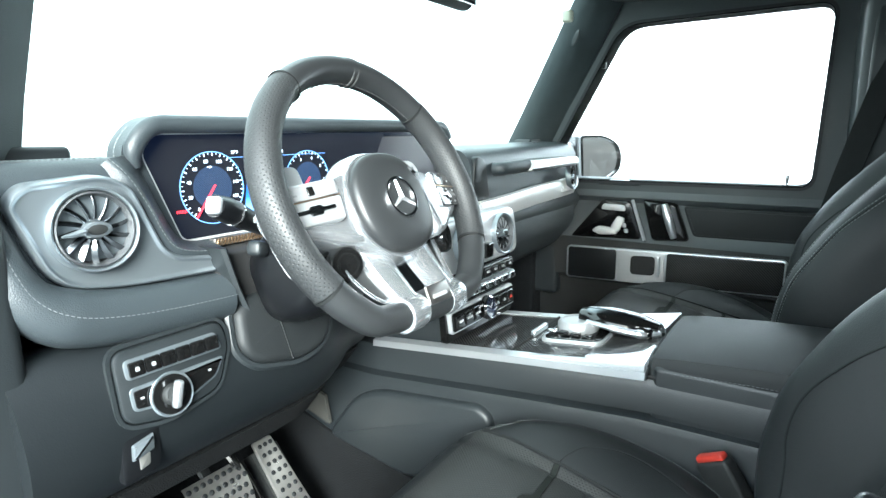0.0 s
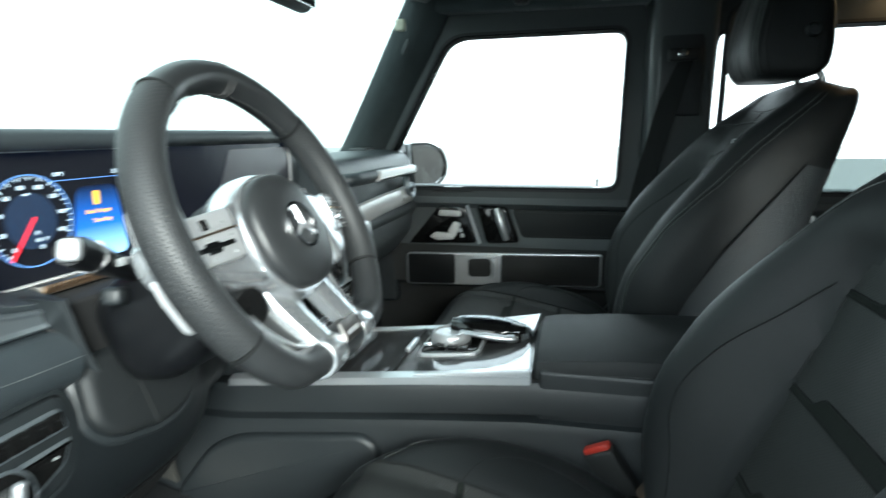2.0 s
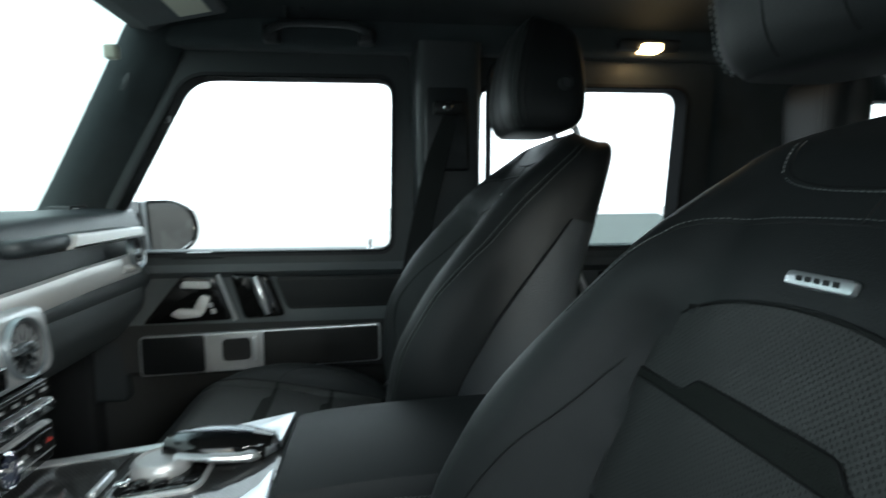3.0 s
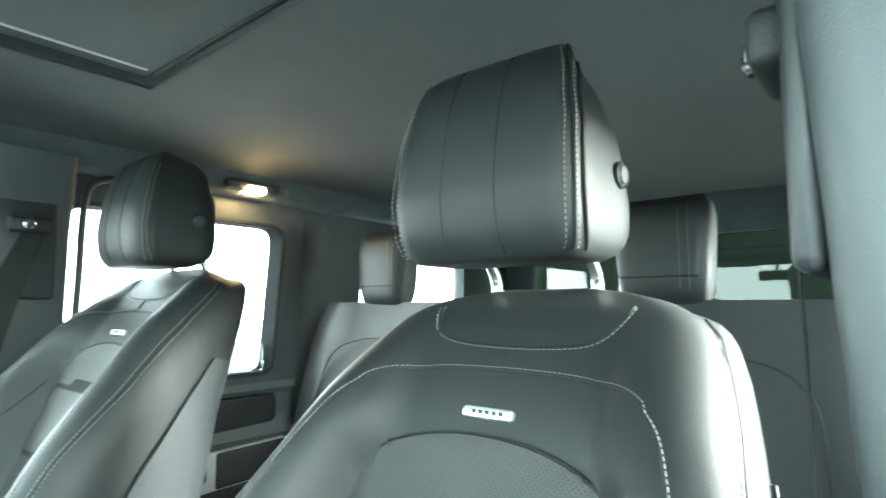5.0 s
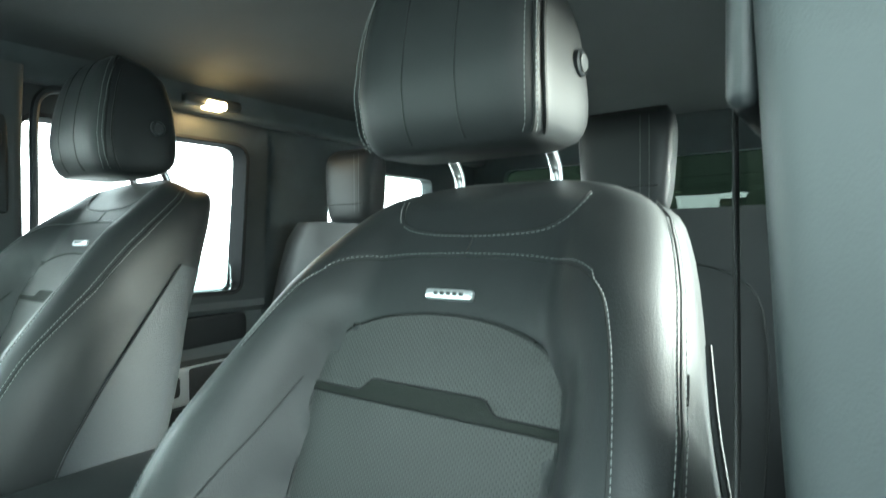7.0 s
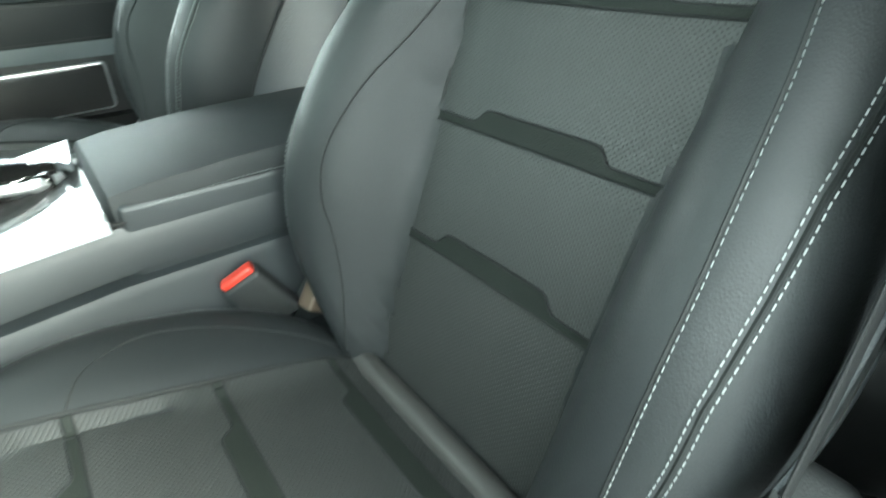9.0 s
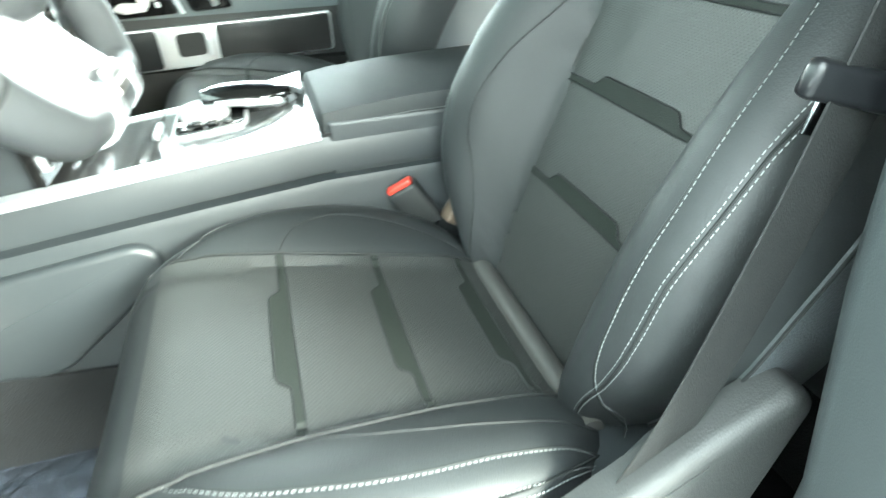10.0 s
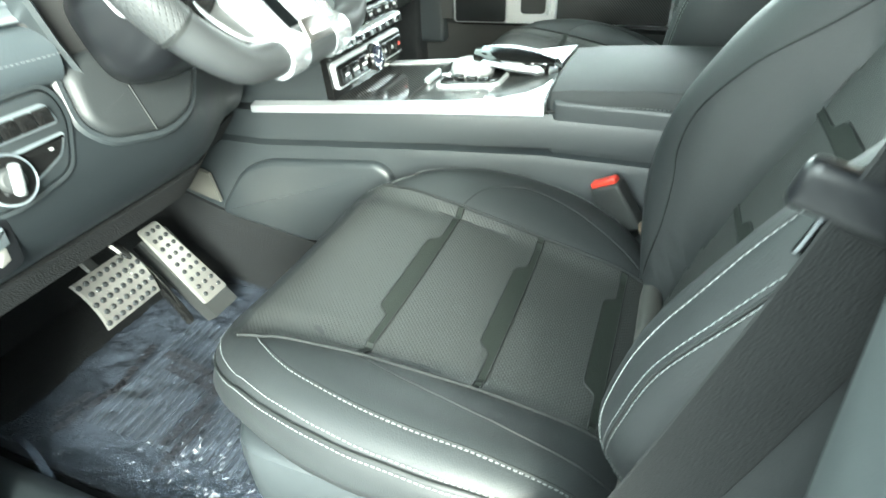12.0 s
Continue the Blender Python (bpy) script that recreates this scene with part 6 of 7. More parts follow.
def front_seat():
    seat = thing("front_seat", "black leather sports seat with pale stitching", "seat", (0, 0, FLOOR), group="front seats")
    back = part("backrest", seat_back(), LEATHER, seat, "black leather backrest with deep side wings", 50)
    vs = list(np.linspace(0.012, 0.40, 36)) + [0.40 + 0.0710 * math.sin(a) ** (2 / 2.6) for a in np.linspace(0.06, math.pi / 2, 30)]
    part("perforated_panel", patch(lambda v: [panel_half(v) * f for f in np.linspace(-1, 1, 25)], vs, lambda u, v: back_point(u, v, 0.0022)), LEATHER_PERF, back, "finely perforated leather middle panel")
    for sc in (0.389, 0.279, 0.166):
        half = panel_half(sc) - 0.001

        def bar_s(f, h, sc=sc):
            wide = 1 / (1 + math.exp((abs(f) - 0.066) / 0.0025))
            return sc - 0.004 + (h + 1) / 2 * (0.007 + 0.0125 * wide)
        part("ribbon", patch(lambda v: list(np.linspace(-half, half, 70)), [-1.0, 0.0, 1.0], lambda u, v: back_point(u, bar_s(u, v), 0.0036)), RIBBON, back, "dark stepped ribbon across the backrest")
        for h in (-1.0, 1.0):
            part("ribbon_seam", tube([back_point(u, bar_s(u, h), 0.0032) for u in np.linspace(-half, half, 70)], 0.0011, seg=5), PIPING, back)
    rim = [(panel_half(v), v) for v in np.linspace(0.0, 0.39, 20)] + [(0.130 * math.cos(a), 0.40 + 0.0712 * math.sin(a) ** (2 / 2.6)) for a in np.linspace(0.0, math.pi / 2 - 0.02, 40)]
    rim = [(a, b) for a, b in rim] + [(-a, b) for a, b in reversed(rim)]
    part("panel_piping", tube([back_point(a, b, 0.0019) for a, b in rim], 0.0018, seg=6), PIPING, back)
    arch = [(0.176, 0.02), (0.190, 0.10), (0.199, 0.18), (0.200, 0.25), (0.194, 0.33), (0.182, 0.395), (0.166, 0.455), (0.150, 0.490), (0.120, 0.515), (0.07, 0.527), (0.0, 0.530)]
    arch = smooth_line([Vector((a, b, 0)) for a, b in arch], 6)
    arch = [(p.x, p.y) for p in arch if p.y > 0.40] + [(-p.x, p.y) for p in reversed(arch[:-1])]
    part("arch_seam", tube([back_point(a, b, -0.0006) for a, b in arch], 0.0010, seg=5), PIPING, back)
    part("arch_stitching", stitches([back_point(a * 1.012, b + 0.004 * (b > 0.5), 0.0005) for a, b in arch]), THREAD, back, "pale stitching")
    inset = [(0.0, 0.90), (0.2, 0.885), (0.3, 0.905), (0.4, 0.955), (0.5, 0.97), (0.6, 0.965)]
    for sx in (-1, 1):
        for q in (0.0, 0.020):
            side = [(sx * soft(HALF, v) * (lerp_table(inset, v) + q), v) for v in np.linspace(0.03, 0.595, 60)]
            part("edge_stitching", stitches([back_point(a, b, 0.0006) for a, b in side]), THREAD, back, "pale double stitching along the wing")
        side = [(sx * soft(HALF, v) * (lerp_table(inset, v) + 0.010), v) for v in np.linspace(0.01, 0.60, 60)]
        part("edge_piping", tube([back_point(a, b, -0.0004) for a, b in side], 0.0012, seg=5), PIPING, back)
        # grained lower flank, set a little proud of the leather and closed by a seam at its upper edge
        flank, upper = [], []
        for v in np.linspace(0.0, 0.47, 24):
            w, th, nf = soft(HALF, v), soft(DEEP_T, v), front_n(soft(HALF, v), v)
            n0, n1 = nf - 0.030 - 0.028 * v / 0.47, -th + 0.012
            row = []
            for f in np.linspace(0, 1, 9):
                n = n0 + (n1 - n0) * f
                sn = min(1.0, ((nf - n) / (nf + th)) ** (1 / 0.45))
                cs = math.sqrt(max(0.0, 1 - sn * sn))
                row.append(Vector((sx * (w * cs ** 0.32 * (1 - 0.10 * sn) + 0.0022), O_Y, O_Z)) + BV * (v + 0.72 * (nf - n) * level(v)) + NV * n)
            flank.append(row + [p - Vector((sx * 0.004, 0, 0)) for p in reversed(row)])
            upper.append(row[0])
        # side light on the flank is part of this leather's colour
        part("flank", loft(flank), LIT_FLANK, back, "coarsely grained grey leather flank, lightened as if lit from the side")
        part("flank_seam", tube(upper, 0.0014, seg=5), PIPING, back)
        part("short_side_seam", tube([back_point(sx * soft(HALF, 0.44) * f, 0.44 - 0.01 * k, 0.0006) for k, f in enumerate((0.985, 0.993, 1.0))], 0.0009, seg=5), PIPING, back)
    wing = smooth_line([Vector((a, b, 0)) for a, b in ((0.131, 0.425), (0.143, 0.337), (0.157, 0.270), (0.163, 0.216), (0.158, 0.172), (0.147, 0.142), (0.134, 0.09), (0.124, 0.03))], 8)
    part("wing_seam", tube([back_point(p.x, p.y, -0.0002) for p in wing], 0.0011, seg=5), PIPING, back)
    yoke = smooth_line([Vector(p + (0,)) for p in ((0.106, 0.603), (0.102, 0.588), (0.090, 0.570), (0.06, 0.560), (0.0, 0.557), (-0.06, 0.560), (-0.084, 0.570), (-0.098, 0.590), (-0.104, 0.603))], 6)
    part("yoke_seam", tube([back_point(p.x, p.y, -0.0002) for p in yoke], 0.0010, seg=5), PIPING, back)
    part("yoke_stitching", stitches([back_point(p.x * 1.03, p.y - 0.003, 0.0005) for p in yoke]), THREAD, back)
    part("short_seam", tube([back_point(0.0, v, -0.0003) for v in (0.530, 0.543, 0.556)], 0.0012, seg=5), PIPING, back)
    bd = [Vector((p.x, p.y, 0)) for p in rounded([(-0.026, 0.4938), (-0.026, 0.5032), (0.026, 0.5032), (0.026, 0.4938)], 0.0035)]
    cb = back_point(0, 0.4895, 0)
    bb = part("badge", prism([(p.x, p.y - 0.4985) for p in bd], lambda u, v, w: cb + Vector((u, 0, 0)) + BV * v + NV * (w + 0.0005), 0.004, 0.0015), SILVER, back, "small bright metal badge")
    for k in range(5):
        u = -0.017 + 0.0070 * k
        part("badge_mark", prism([(u, -0.0017), (u + 0.001, 0.0017), (u + 0.0056, 0.0017), (u + 0.0046, -0.0017)], lambda a, b, w: cb + Vector((a, 0, 0)) + BV * b + NV * (0.0046 + w), 0.0003), DULL, bb)
    part("back_shell", loft([[Vector((x * k, O_Y, O_Z)) + BV * s + NV * n for x, n in ((-0.17, -0.08), (-0.14, -0.163 + 0.10 * s), (0.14, -0.163 + 0.10 * s), (0.17, -0.08))] for s, k in ((0.02, 0.9), (0.2, 1.03), (0.4, 0.92), (0.54, 0.72))]), PLASTIC, back, "dark rear shell")
    cus = part("cushion", seat_cushion(), LEATHER, seat, "black leather seat cushion with raised sides", 50)
    cp = lambda y: lerp_table(CUSH_PANEL, y)
    part("perforated_panel", patch(lambda v: [cp(v) * f for f in np.linspace(-0.985, 0.985, 25)], list(np.linspace(-0.04, 0.345, 52)), lambda u, v: cushion_point(u, v, 0.0018)), LEATHER_PERF, cus, "finely perforated cushion panel")
    for yc in (0.213, 0.103, -0.002):
        half = cp(yc) - 0.002

        def bar_y(f, h, yc=yc):
            wide = 1 / (1 + math.exp((abs(f) - 0.070) / 0.0022))
            return yc - 0.004 + (h + 1) / 2 * (0.0075 + 0.013 * wide)
        part("ribbon", patch(lambda v: list(np.linspace(-half, half, 70)), [-1.0, 0.0, 1.0], lambda u, v: cushion_point(u, bar_y(u, v), 0.0034)), RIBBON, cus, "dark stepped ribbon across the cushion")
        for h in (-1.0, 1.0):
            part("ribbon_seam", tube([cushion_point(u, bar_y(u, h), 0.0028) for u in np.linspace(-half, half, 70)], 0.0011, seg=5), PIPING, cus)
    for sx in (-1, 1):
        part("panel_piping", tube([cushion_point(sx * (cp(y) + 0.001), y, 0.0012) for y in np.linspace(-0.05, 0.335, 40)], 0.0018, seg=6), PIPING, cus)
        arc = ((0.143, 0.213), (0.176, 0.188), (0.192, 0.135), (0.178, 0.07), (0.152, 0.01), (0.132, -0.03)) if sx > 0 else ((0.143, 0.213), (0.158, 0.16), (0.168, 0.09), (0.172, 0.02), (0.168, -0.04))
        arc = smooth_line([Vector((sx * a, b, 0)) for a, b in arc], 8)
        part("side_seam", tube([cushion_point(p.x, p.y, -0.0002) for p in arc], 0.0011, seg=5), PIPING, cus)
        lin = ((0.164, 0.325), (0.198, 0.292), (0.222, 0.245), (0.232, 0.19), (0.226, 0.10), (0.205, 0.02)) if sx > 0 else ((0.142, 0.333), (0.180, 0.278), (0.200, 0.222), (0.209, 0.15), (0.204, 0.07), (0.195, 0.0), (0.184, -0.05))
        lin = smooth_line([Vector((sx * a, b, 0)) for a, b in lin], 8)
        part("side_seam", tube([cushion_point(p.x, p.y, -0.0004) for p in lin], 0.0010, seg=5), PIPING, cus)
        part("side_stitching", stitches([cushion_point(p.x * 1.012, p.y, 0.0006) for p in lin]), THREAD, cus, "pale stitching")
    # double stitching that follows the edge from one side round the front to the other
    for q in (0.965, 0.992):
        half_line = [(softc(CUSH_HALF, y) * q, y - (1 - q) * 0.3) for y in list(np.linspace(-0.06, 0.35, 44)) + [0.360, 0.370, 0.378, 0.384, 0.389]]
        part("edge_stitching", stitches([cushion_point(-a, b, 0.0006) for a, b in half_line]), THREAD, cus, "pale double stitching round the edge")
        part("edge_stitching", stitches([cushion_point(a, b, 0.0006) for a, b in half_line]), THREAD, cus, "pale double stitching round the edge")
    rim_line_c = [(softc(CUSH_HALF, y) * 0.979, y) for y in list(np.linspace(-0.06, 0.35, 44)) + [0.360, 0.370, 0.378, 0.384, 0.388]]
    for sx in (-1, 1):
        part("edge_piping", tube([cushion_point(sx * a, b, -0.0002) for a, b in rim_line_c], 0.0013, seg=5), PIPING, cus)
    part("bite_roll", tube([(-0.165, -0.036, 0.546), (0, -0.038, 0.543), (0.165, -0.036, 0.546)], 0.0135, seg=12), BITE, cus, "warm grey roll in the seat crease")
    plinth = loft([[(x * k, y, z) for x, y in [(p.x, p.y) for p in rounded([(-0.235, -0.10), (0.235, -0.10), (0.235, 0.30), (0.17, 0.335), (-0.17, 0.335), (-0.235, 0.30)], 0.03)]] for z, k in ((0.335, 0.90), (0.36, 0.96), (0.47, 1.0), (0.530, 1.005), (0.541, 0.99), (0.545, 0.96))])
    part("plinth", plinth, PLASTIC, seat, "grey plastic seat base")
    for sx in (-1, 1):
        part("seat_rail", rbox(sx * 0.17 - 0.02, sx * 0.17 + 0.02, -0.16, 0.33, FLOOR, 0.345, 0.006), DULL, seat, "floor rail")
        part("recliner_cover", prism(rounded([(-0.13, 0.43), (-0.12, 0.60), (-0.06, 0.625), (-0.02, 0.58), (0.03, 0.50), (0.05, 0.43)], 0.03), YZ(sx * 0.222, sx), 0.03, 0.01, 3), PLASTIC, seat, "plastic hinge cover")
    head = part("headrest", headrest_mesh(), LEATHER, seat, "stitched black leather headrest with three panels", 60)
    ts = list(np.linspace(0.03, 0.975, 50))
    for f in (-0.030, 0.030):
        part("headrest_seam", tube([head_front(f * (1 - 0.08 * t), t, -0.0008) for t in ts], 0.0016, seg=5), PIPING, head)
    for f in (-1, 1):
        part("headrest_piping", tube([head_front(f * (head_table(HEAD_W, t) - 0.0035), t, 0.0) for t in ts], 0.0021, seg=6), PIPING, head)
        part("headrest_stitching", stitches([head_front(f * (head_table(HEAD_W, t) - 0.0085), t, 0.0008) for t in ts]), THREAD, head)
        part("headrest_stitching", stitches([head_side(f, 0.012, t) for t in ts]), THREAD, head)
        part("side_seam", tube([head_side(f, 0.026, t) for t in ts[:-4]], 0.0018, seg=5), PIPING, head)
    bt = 0.40
    bx = head_side(-1, 0.098, bt).x
    part("side_button", revolve([(0.0, -0.004), (0.0125, -0.004), (0.0125, 0.003), (0.0105, 0.0048), (0.0095, 0.003), (0.0085, 0.003), (0.008, 0.0052), (0, 0.0056)], (bx, -0.308, HEAD_Z0 + bt * (HEAD_Z1 - HEAD_Z0)), (-1, 0, 0), 24), PLASTIC, head, "round release button")
    for x in (-0.052, 0.066):
        part("headrest_post", tube(smooth_line([(x, -0.345, 1.03), (x, -0.346, 1.075), (x, -0.342, 1.100), (x, -0.322, 1.122), (x, -0.30, 1.14)], 4), 0.0062, seg=12), CHROME, seat, "chrome post")
    return seat


driver = front_seat()
driver.location = (-0.362, -0.035, FLOOR)
passenger = copy_thing(driver, pose(0.365, -0.021, FLOOR + 0.039))
for ch in passenger.children:
    if ch.name.startswith("headrest") and not ch.name.startswith("headrest_post"):
        ch.location += Vector((0.0, 0.0, -0.012))
    if ch.name.startswith("seat_rail"):
        ch.location.z -= 0.039
    if ch.name.startswith("backrest"):
        ch.location += Vector((0.0, 0.004, 0.010))

# ---- rear bench ----
bench = thing("rear_bench", "black leather rear bench seat", "seat", (0, -0.9, FLOOR))
for cx, w in ((-0.36, 0.30), (0.37, 0.30)):
    secs = []
    for s in (0.0, 0.1, 0.3, 0.45, 0.53, 0.565, 0.58):
        k = 1 - 0.15 * max(0, (s - 0.5) / 0.08) ** 2
        secs.append([(cx + w * k * a, -0.76 - 0.27 * s + b, 0.50 + s) for a, b in ((-1, -0.10), (-1.0, 0.0), (-0.9, 0.03), (-0.62, 0.032), (-0.5, 0.012), (0, 0.004), (0.5, 0.012), (0.62, 0.032), (0.9, 0.03), (1, 0.0), (1, -0.10))])
    b = part("backrest", loft(secs), LEATHER, bench, "black leather rear backrest", 50)
    arc = smooth_line([(cx + x, -0.76 - 0.27 * s + 0.0365 - (0.02 if abs(x) < 0.1 else 0), 0.50 + s) for x, s in ((-0.19, 0.1), (-0.19, 0.35), (-0.15, 0.46), (0.0, 0.49), (0.15, 0.46), (0.19, 0.35), (0.19, 0.1))], 6)
    part("seam", tube(arc, 0.002, seg=5), PIPING, b)
part("bench_cushion", rbox(-0.64, 0.64, -0.80, -0.38, 0.44, 0.60, 0.05, 5), LEATHER, bench, "black leather bench cushion")
part("bench_base", rbox(-0.60, 0.60, -0.82, -0.42, FLOOR, 0.46, 0.01), CARPET, bench)


def rear_headrest(cx, y):
    h = thing("rear_headrest", "black leather rear headrest on a chrome post", "headrest", (cx, y, 1.07), group="rear headrests")
    secs = []
    for t in np.linspace(0, 1, 13):
        e = abs(2 * t - 1)
        g = max((1 - e ** 4) ** 0.5, 0.15)
        w, d = (0.078 + 0.016 * t) * (0.75 + 0.25 * g), 0.042 * g
        secs.append([Vector((cx + w * k * c, y + d * k * s, 1.062 + 0.208 * t)) for c, s, k in ((math.cos(a), math.sin(a), (abs(math.cos(a)) ** 4 + abs(math.sin(a)) ** 4) ** -0.25) for a in (2 * math.pi * j / 28 for j in range(28)))])
    p = part("pad", loft(secs), LEATHER, h, "black leather pad", 60)
    for off in (-0.034, -0.05):
        part("pad_stitching", stitches([(cx + (off - 0.004), y + 0.0425, 1.10 + 0.15 * t) for t in np.linspace(0, 1, 20)]), THREAD, p)
    part("pad_seam", tube([(cx - 0.07 + 0.14 * t, y + 0.0415, 1.122) for t in np.linspace(0, 1, 12)], 0.0015, seg=5), PIPING, p)
    for dx in (-0.04, 0.04):
        part("post", tube([(cx + dx, y, 1.03), (cx + dx, y, 1.10)], 0.006, seg=10), CHROME, h)
    return h


rear_headrest(0.420, -0.93)
rear_headrest(-0.302, -0.93)

# ---- belts and buckles ----
buck = thing("belt_buckle", "black belt buckle with a red release button", "buckle", (-0.153, 0.03, 0.55))
BL = Vector((-0.013, -0.033, 0.0215)).normalized()
BW = Vector((1, -0.2, 0.1))
BW = (BW - BL * BW.dot(BL)).normalized()
BH = BW.cross(BL).normalized()
BH = BH if BH.z > 0 else -BH
m = Matrix((BW, BL, BH)).transposed().to_4x4()
m.translation = Vector((-0.142, 0.010, 0.632))
part("case", turned(rbox(-0.011, 0.011, -0.022, 0.022, -0.075, -0.004, 0.005), m), DULL, buck, "black plastic case")
part("release_button", turned(rbox(-0.007, 0.007, -0.019, 0.019, -0.006, 0.003, 0.003), m), RED, buck, "red release button")
part("stalk", tube([(-0.145, -0.06, 0.42), (-0.144, -0.04, 0.50), (-0.143, -0.02, 0.57)], 0.008, seg=8, flat=0.6), DULL, buck)
lat = thing("recliner_bracket", "dull brown metal bracket beside the seat hinge", "bracket", (-0.19, -0.05, 0.56))
part("plate", turned(rbox(-0.012, 0.012, -0.022, 0.022, -0.03, 0.006, 0.004), Matrix.Translation((-0.168, -0.075, 0.600)) @ pose(0, 0, 0, 35, 0, 10)), material("brown_bracket", (0.10, 0.075, 0.055), 0.45, metal=0.4), lat)


def seat_belt(sx, line):
    b = thing("seat_belt", "black seat belt hanging at the door pillar", "seat belt", (sx * 0.62, -0.18, 0.6), group="seat belts")
    ring = line[0]
    pts = smooth_line(line, 6)
    part("webbing", strap(pts, [(0.25 if sx > 0 else -0.12, 1, 0.15)] * len(pts), 0.047, 0.0016), WEB, b, "dark woven strap")
    part("guide_loop", rbox(ring[0] - 0.012, ring[0] + 0.012, ring[1] - 0.035, ring[1] + 0.035, ring[2] - 0.012, ring[2] + 0.018, 0.007), DULL, b, "black belt guide loop")
    part("guide_bolt", revolve([(0, 0), (0.010, 0), (0.0105, 0.003), (0.008, 0.005), (0, 0.0055)], (ring[0] - sx * 0.012, ring[1] + 0.004, ring[2] + 0.004), (-sx, 0, 0.1), 18), CHROME, b, "bright bolt of the belt guide")
    return b, pts


seat_belt(1, ((0.610, -0.178, 1.215), (0.602, -0.120, 0.98), (0.598, -0.085, 0.80), (0.60, -0.07, 0.60)))
db, dpts = seat_belt(-1, ((-0.605, -0.188, 1.195), (-0.613, -0.150, 0.98), (-0.616, -0.128, 0.875), (-0.618, -0.107, 0.79), (-0.617, -0.076, 0.67), (-0.612, -0.050, 0.59), (-0.606, -0.030, 0.53)))
BT = Matrix.Translation((-0.616, -0.118, 0.880)) @ pose(0, 0, 0, 14, 0, -6)
tongue = part("latch_plate", turned(rbox(-0.006, 0.006, -0.052, 0.028, -0.009, 0.011, 0.005), BT), COVER, db, "black plastic latch plate")
part("latch_tongue", turned(rbox(-0.0012, 0.0012, 0.006, 0.014, -0.026, -0.008, 0.001), BT), SMOKED, tongue, "dark metal tongue")
shield = thing("seat_side_trim", "grey plastic side trim with a raised label beside the seat", "trim", (-0.62, -0.05, 0.5))
sp = rounded([(0.28, 0.38), (0.23, 0.44), (0.06, 0.555), (0.0, 0.588), (-0.055, 0.622), (-0.115, 0.658), (-0.155, 0.676), (-0.175, 0.66), (-0.14, 0.52), (-0.10, 0.38)], [0.02, 0.03, 0.03, 0.02, 0.02, 0.02, 0.01, 0.03, 0.03, 0.02])
# grey trim drawn in black plastic; the shade beside the pillar is in its colour
part("shell", prism(sp, YZ(-0.602, -1), 0.034, 0.012, 4), DULL, shield, "curved plastic shell, darkened as if in shade")
part("raised_label", prism(rounded([(-0.022, 0.580), (-0.030, 0.592), (-0.090, 0.628), (-0.083, 0.615)], 0.003), YZ(-0.635, -1), 0.0018), DULL, shield)

# ---- pedals, mat ----
acc = thing("accelerator_pedal", "steel accelerator pedal with black rubber studs", "pedal", (-0.25, 0.72, 0.33))
A0, A1 = Vector((-0.241, 0.668, 0.350)), Vector((-0.253, 0.764, 0.482))
au = (A1 - A0).normalized()
ar = Vector((1, 0.0, 0.0))
an = ar.cross(au).normalized()
if an.y > 0:
    an = -an
al = (A1 - A0).length
part("plate", prism(rounded([(-0.030, 0), (-0.021, al), (0.019, al), (0.027, 0)], 0.006), lambda u, v, w: A0 + ar * u + au * v + an * w, 0.006, 0.002), STEEL, acc, "brushed steel plate")
for r in range(9):
    for c in range(3):
        p = A0 + au * (0.014 + r * (al - 0.026) / 8) + ar * ((c - 1) * (0.0165 - 0.0006 * r)) + an * 0.006
        part("stud", revolve([(0, 0), (0.0042, 0), (0.0042, 0.0012), (0.003, 0.0020), (0, 0.0022)], p, an, 10), RUBBER, acc)
part("pedal_foot", loft([[A0 + ar * u + au * v - an * w for u, w in ((-0.030, 0.0), (0.027, 0.0), (0.027, 0.03), (-0.030, 0.03))] for v in (-0.03, 0.06, al * 0.9)]), DULL, acc, "black plastic pedal arm")
part("pedal_lever", tube(smooth_line([(-0.334, 0.775, 0.520), (-0.322, 0.735, 0.470), (-0.309, 0.712, 0.415), (-0.298, 0.700, 0.365), (-0.292, 0.690, 0.325)], 6), 0.011, seg=10, flat=0.7), GLOSS, acc, "curved gloss black lever")
brk = thing("brake_pedal", "curved steel brake pedal with rubber studs", "pedal", (-0.37, 0.70, 0.44))
BC = Vector((-0.368, 0.715, 0.450))
bu, bn = Vector((0, 0.50, 0.866)), Vector((0, -0.866, 0.50))
bend = lambda u, v, w: BC + Vector((u, 0, 0)) + bu * v + bn * (w - 6.0 * v * v)
bm = bmesh.new()
rows = [[bm.verts.new(bend(u, v, w)) for u, w in ((-0.052, 0), (-0.050, 0.005), (0.050, 0.005), (0.052, 0))] for v in np.linspace(-0.042, 0.042, 9)]
bridge(bm, rows)
bm.faces.new(rows[0])
bm.faces.new(rows[-1])
part("plate", bm, STEEL, brk, "brushed steel plate")
for r in range(5):
    for c in range(8):
        part("stud", revolve([(0, 0), (0.0045, 0), (0.0045, 0.0012), (0.003, 0.0020), (0, 0.0022)], bend(-0.044 + 0.0125 * c + (0.003 if r % 2 else -0.003), -0.033 + 0.0165 * r, 0.005), bn, 10), RUBBER, brk)
part("pedal_arm", tube([(-0.37, 0.73, 0.45), (-0.37, 0.80, 0.52), (-0.37, 0.86, 0.64)], 0.012, seg=8, flat=0.5), DULL, brk)
rest = thing("footwell_plate", "pale footwell edge plate beside the console", "trim", (-0.135, 0.72, 0.5))
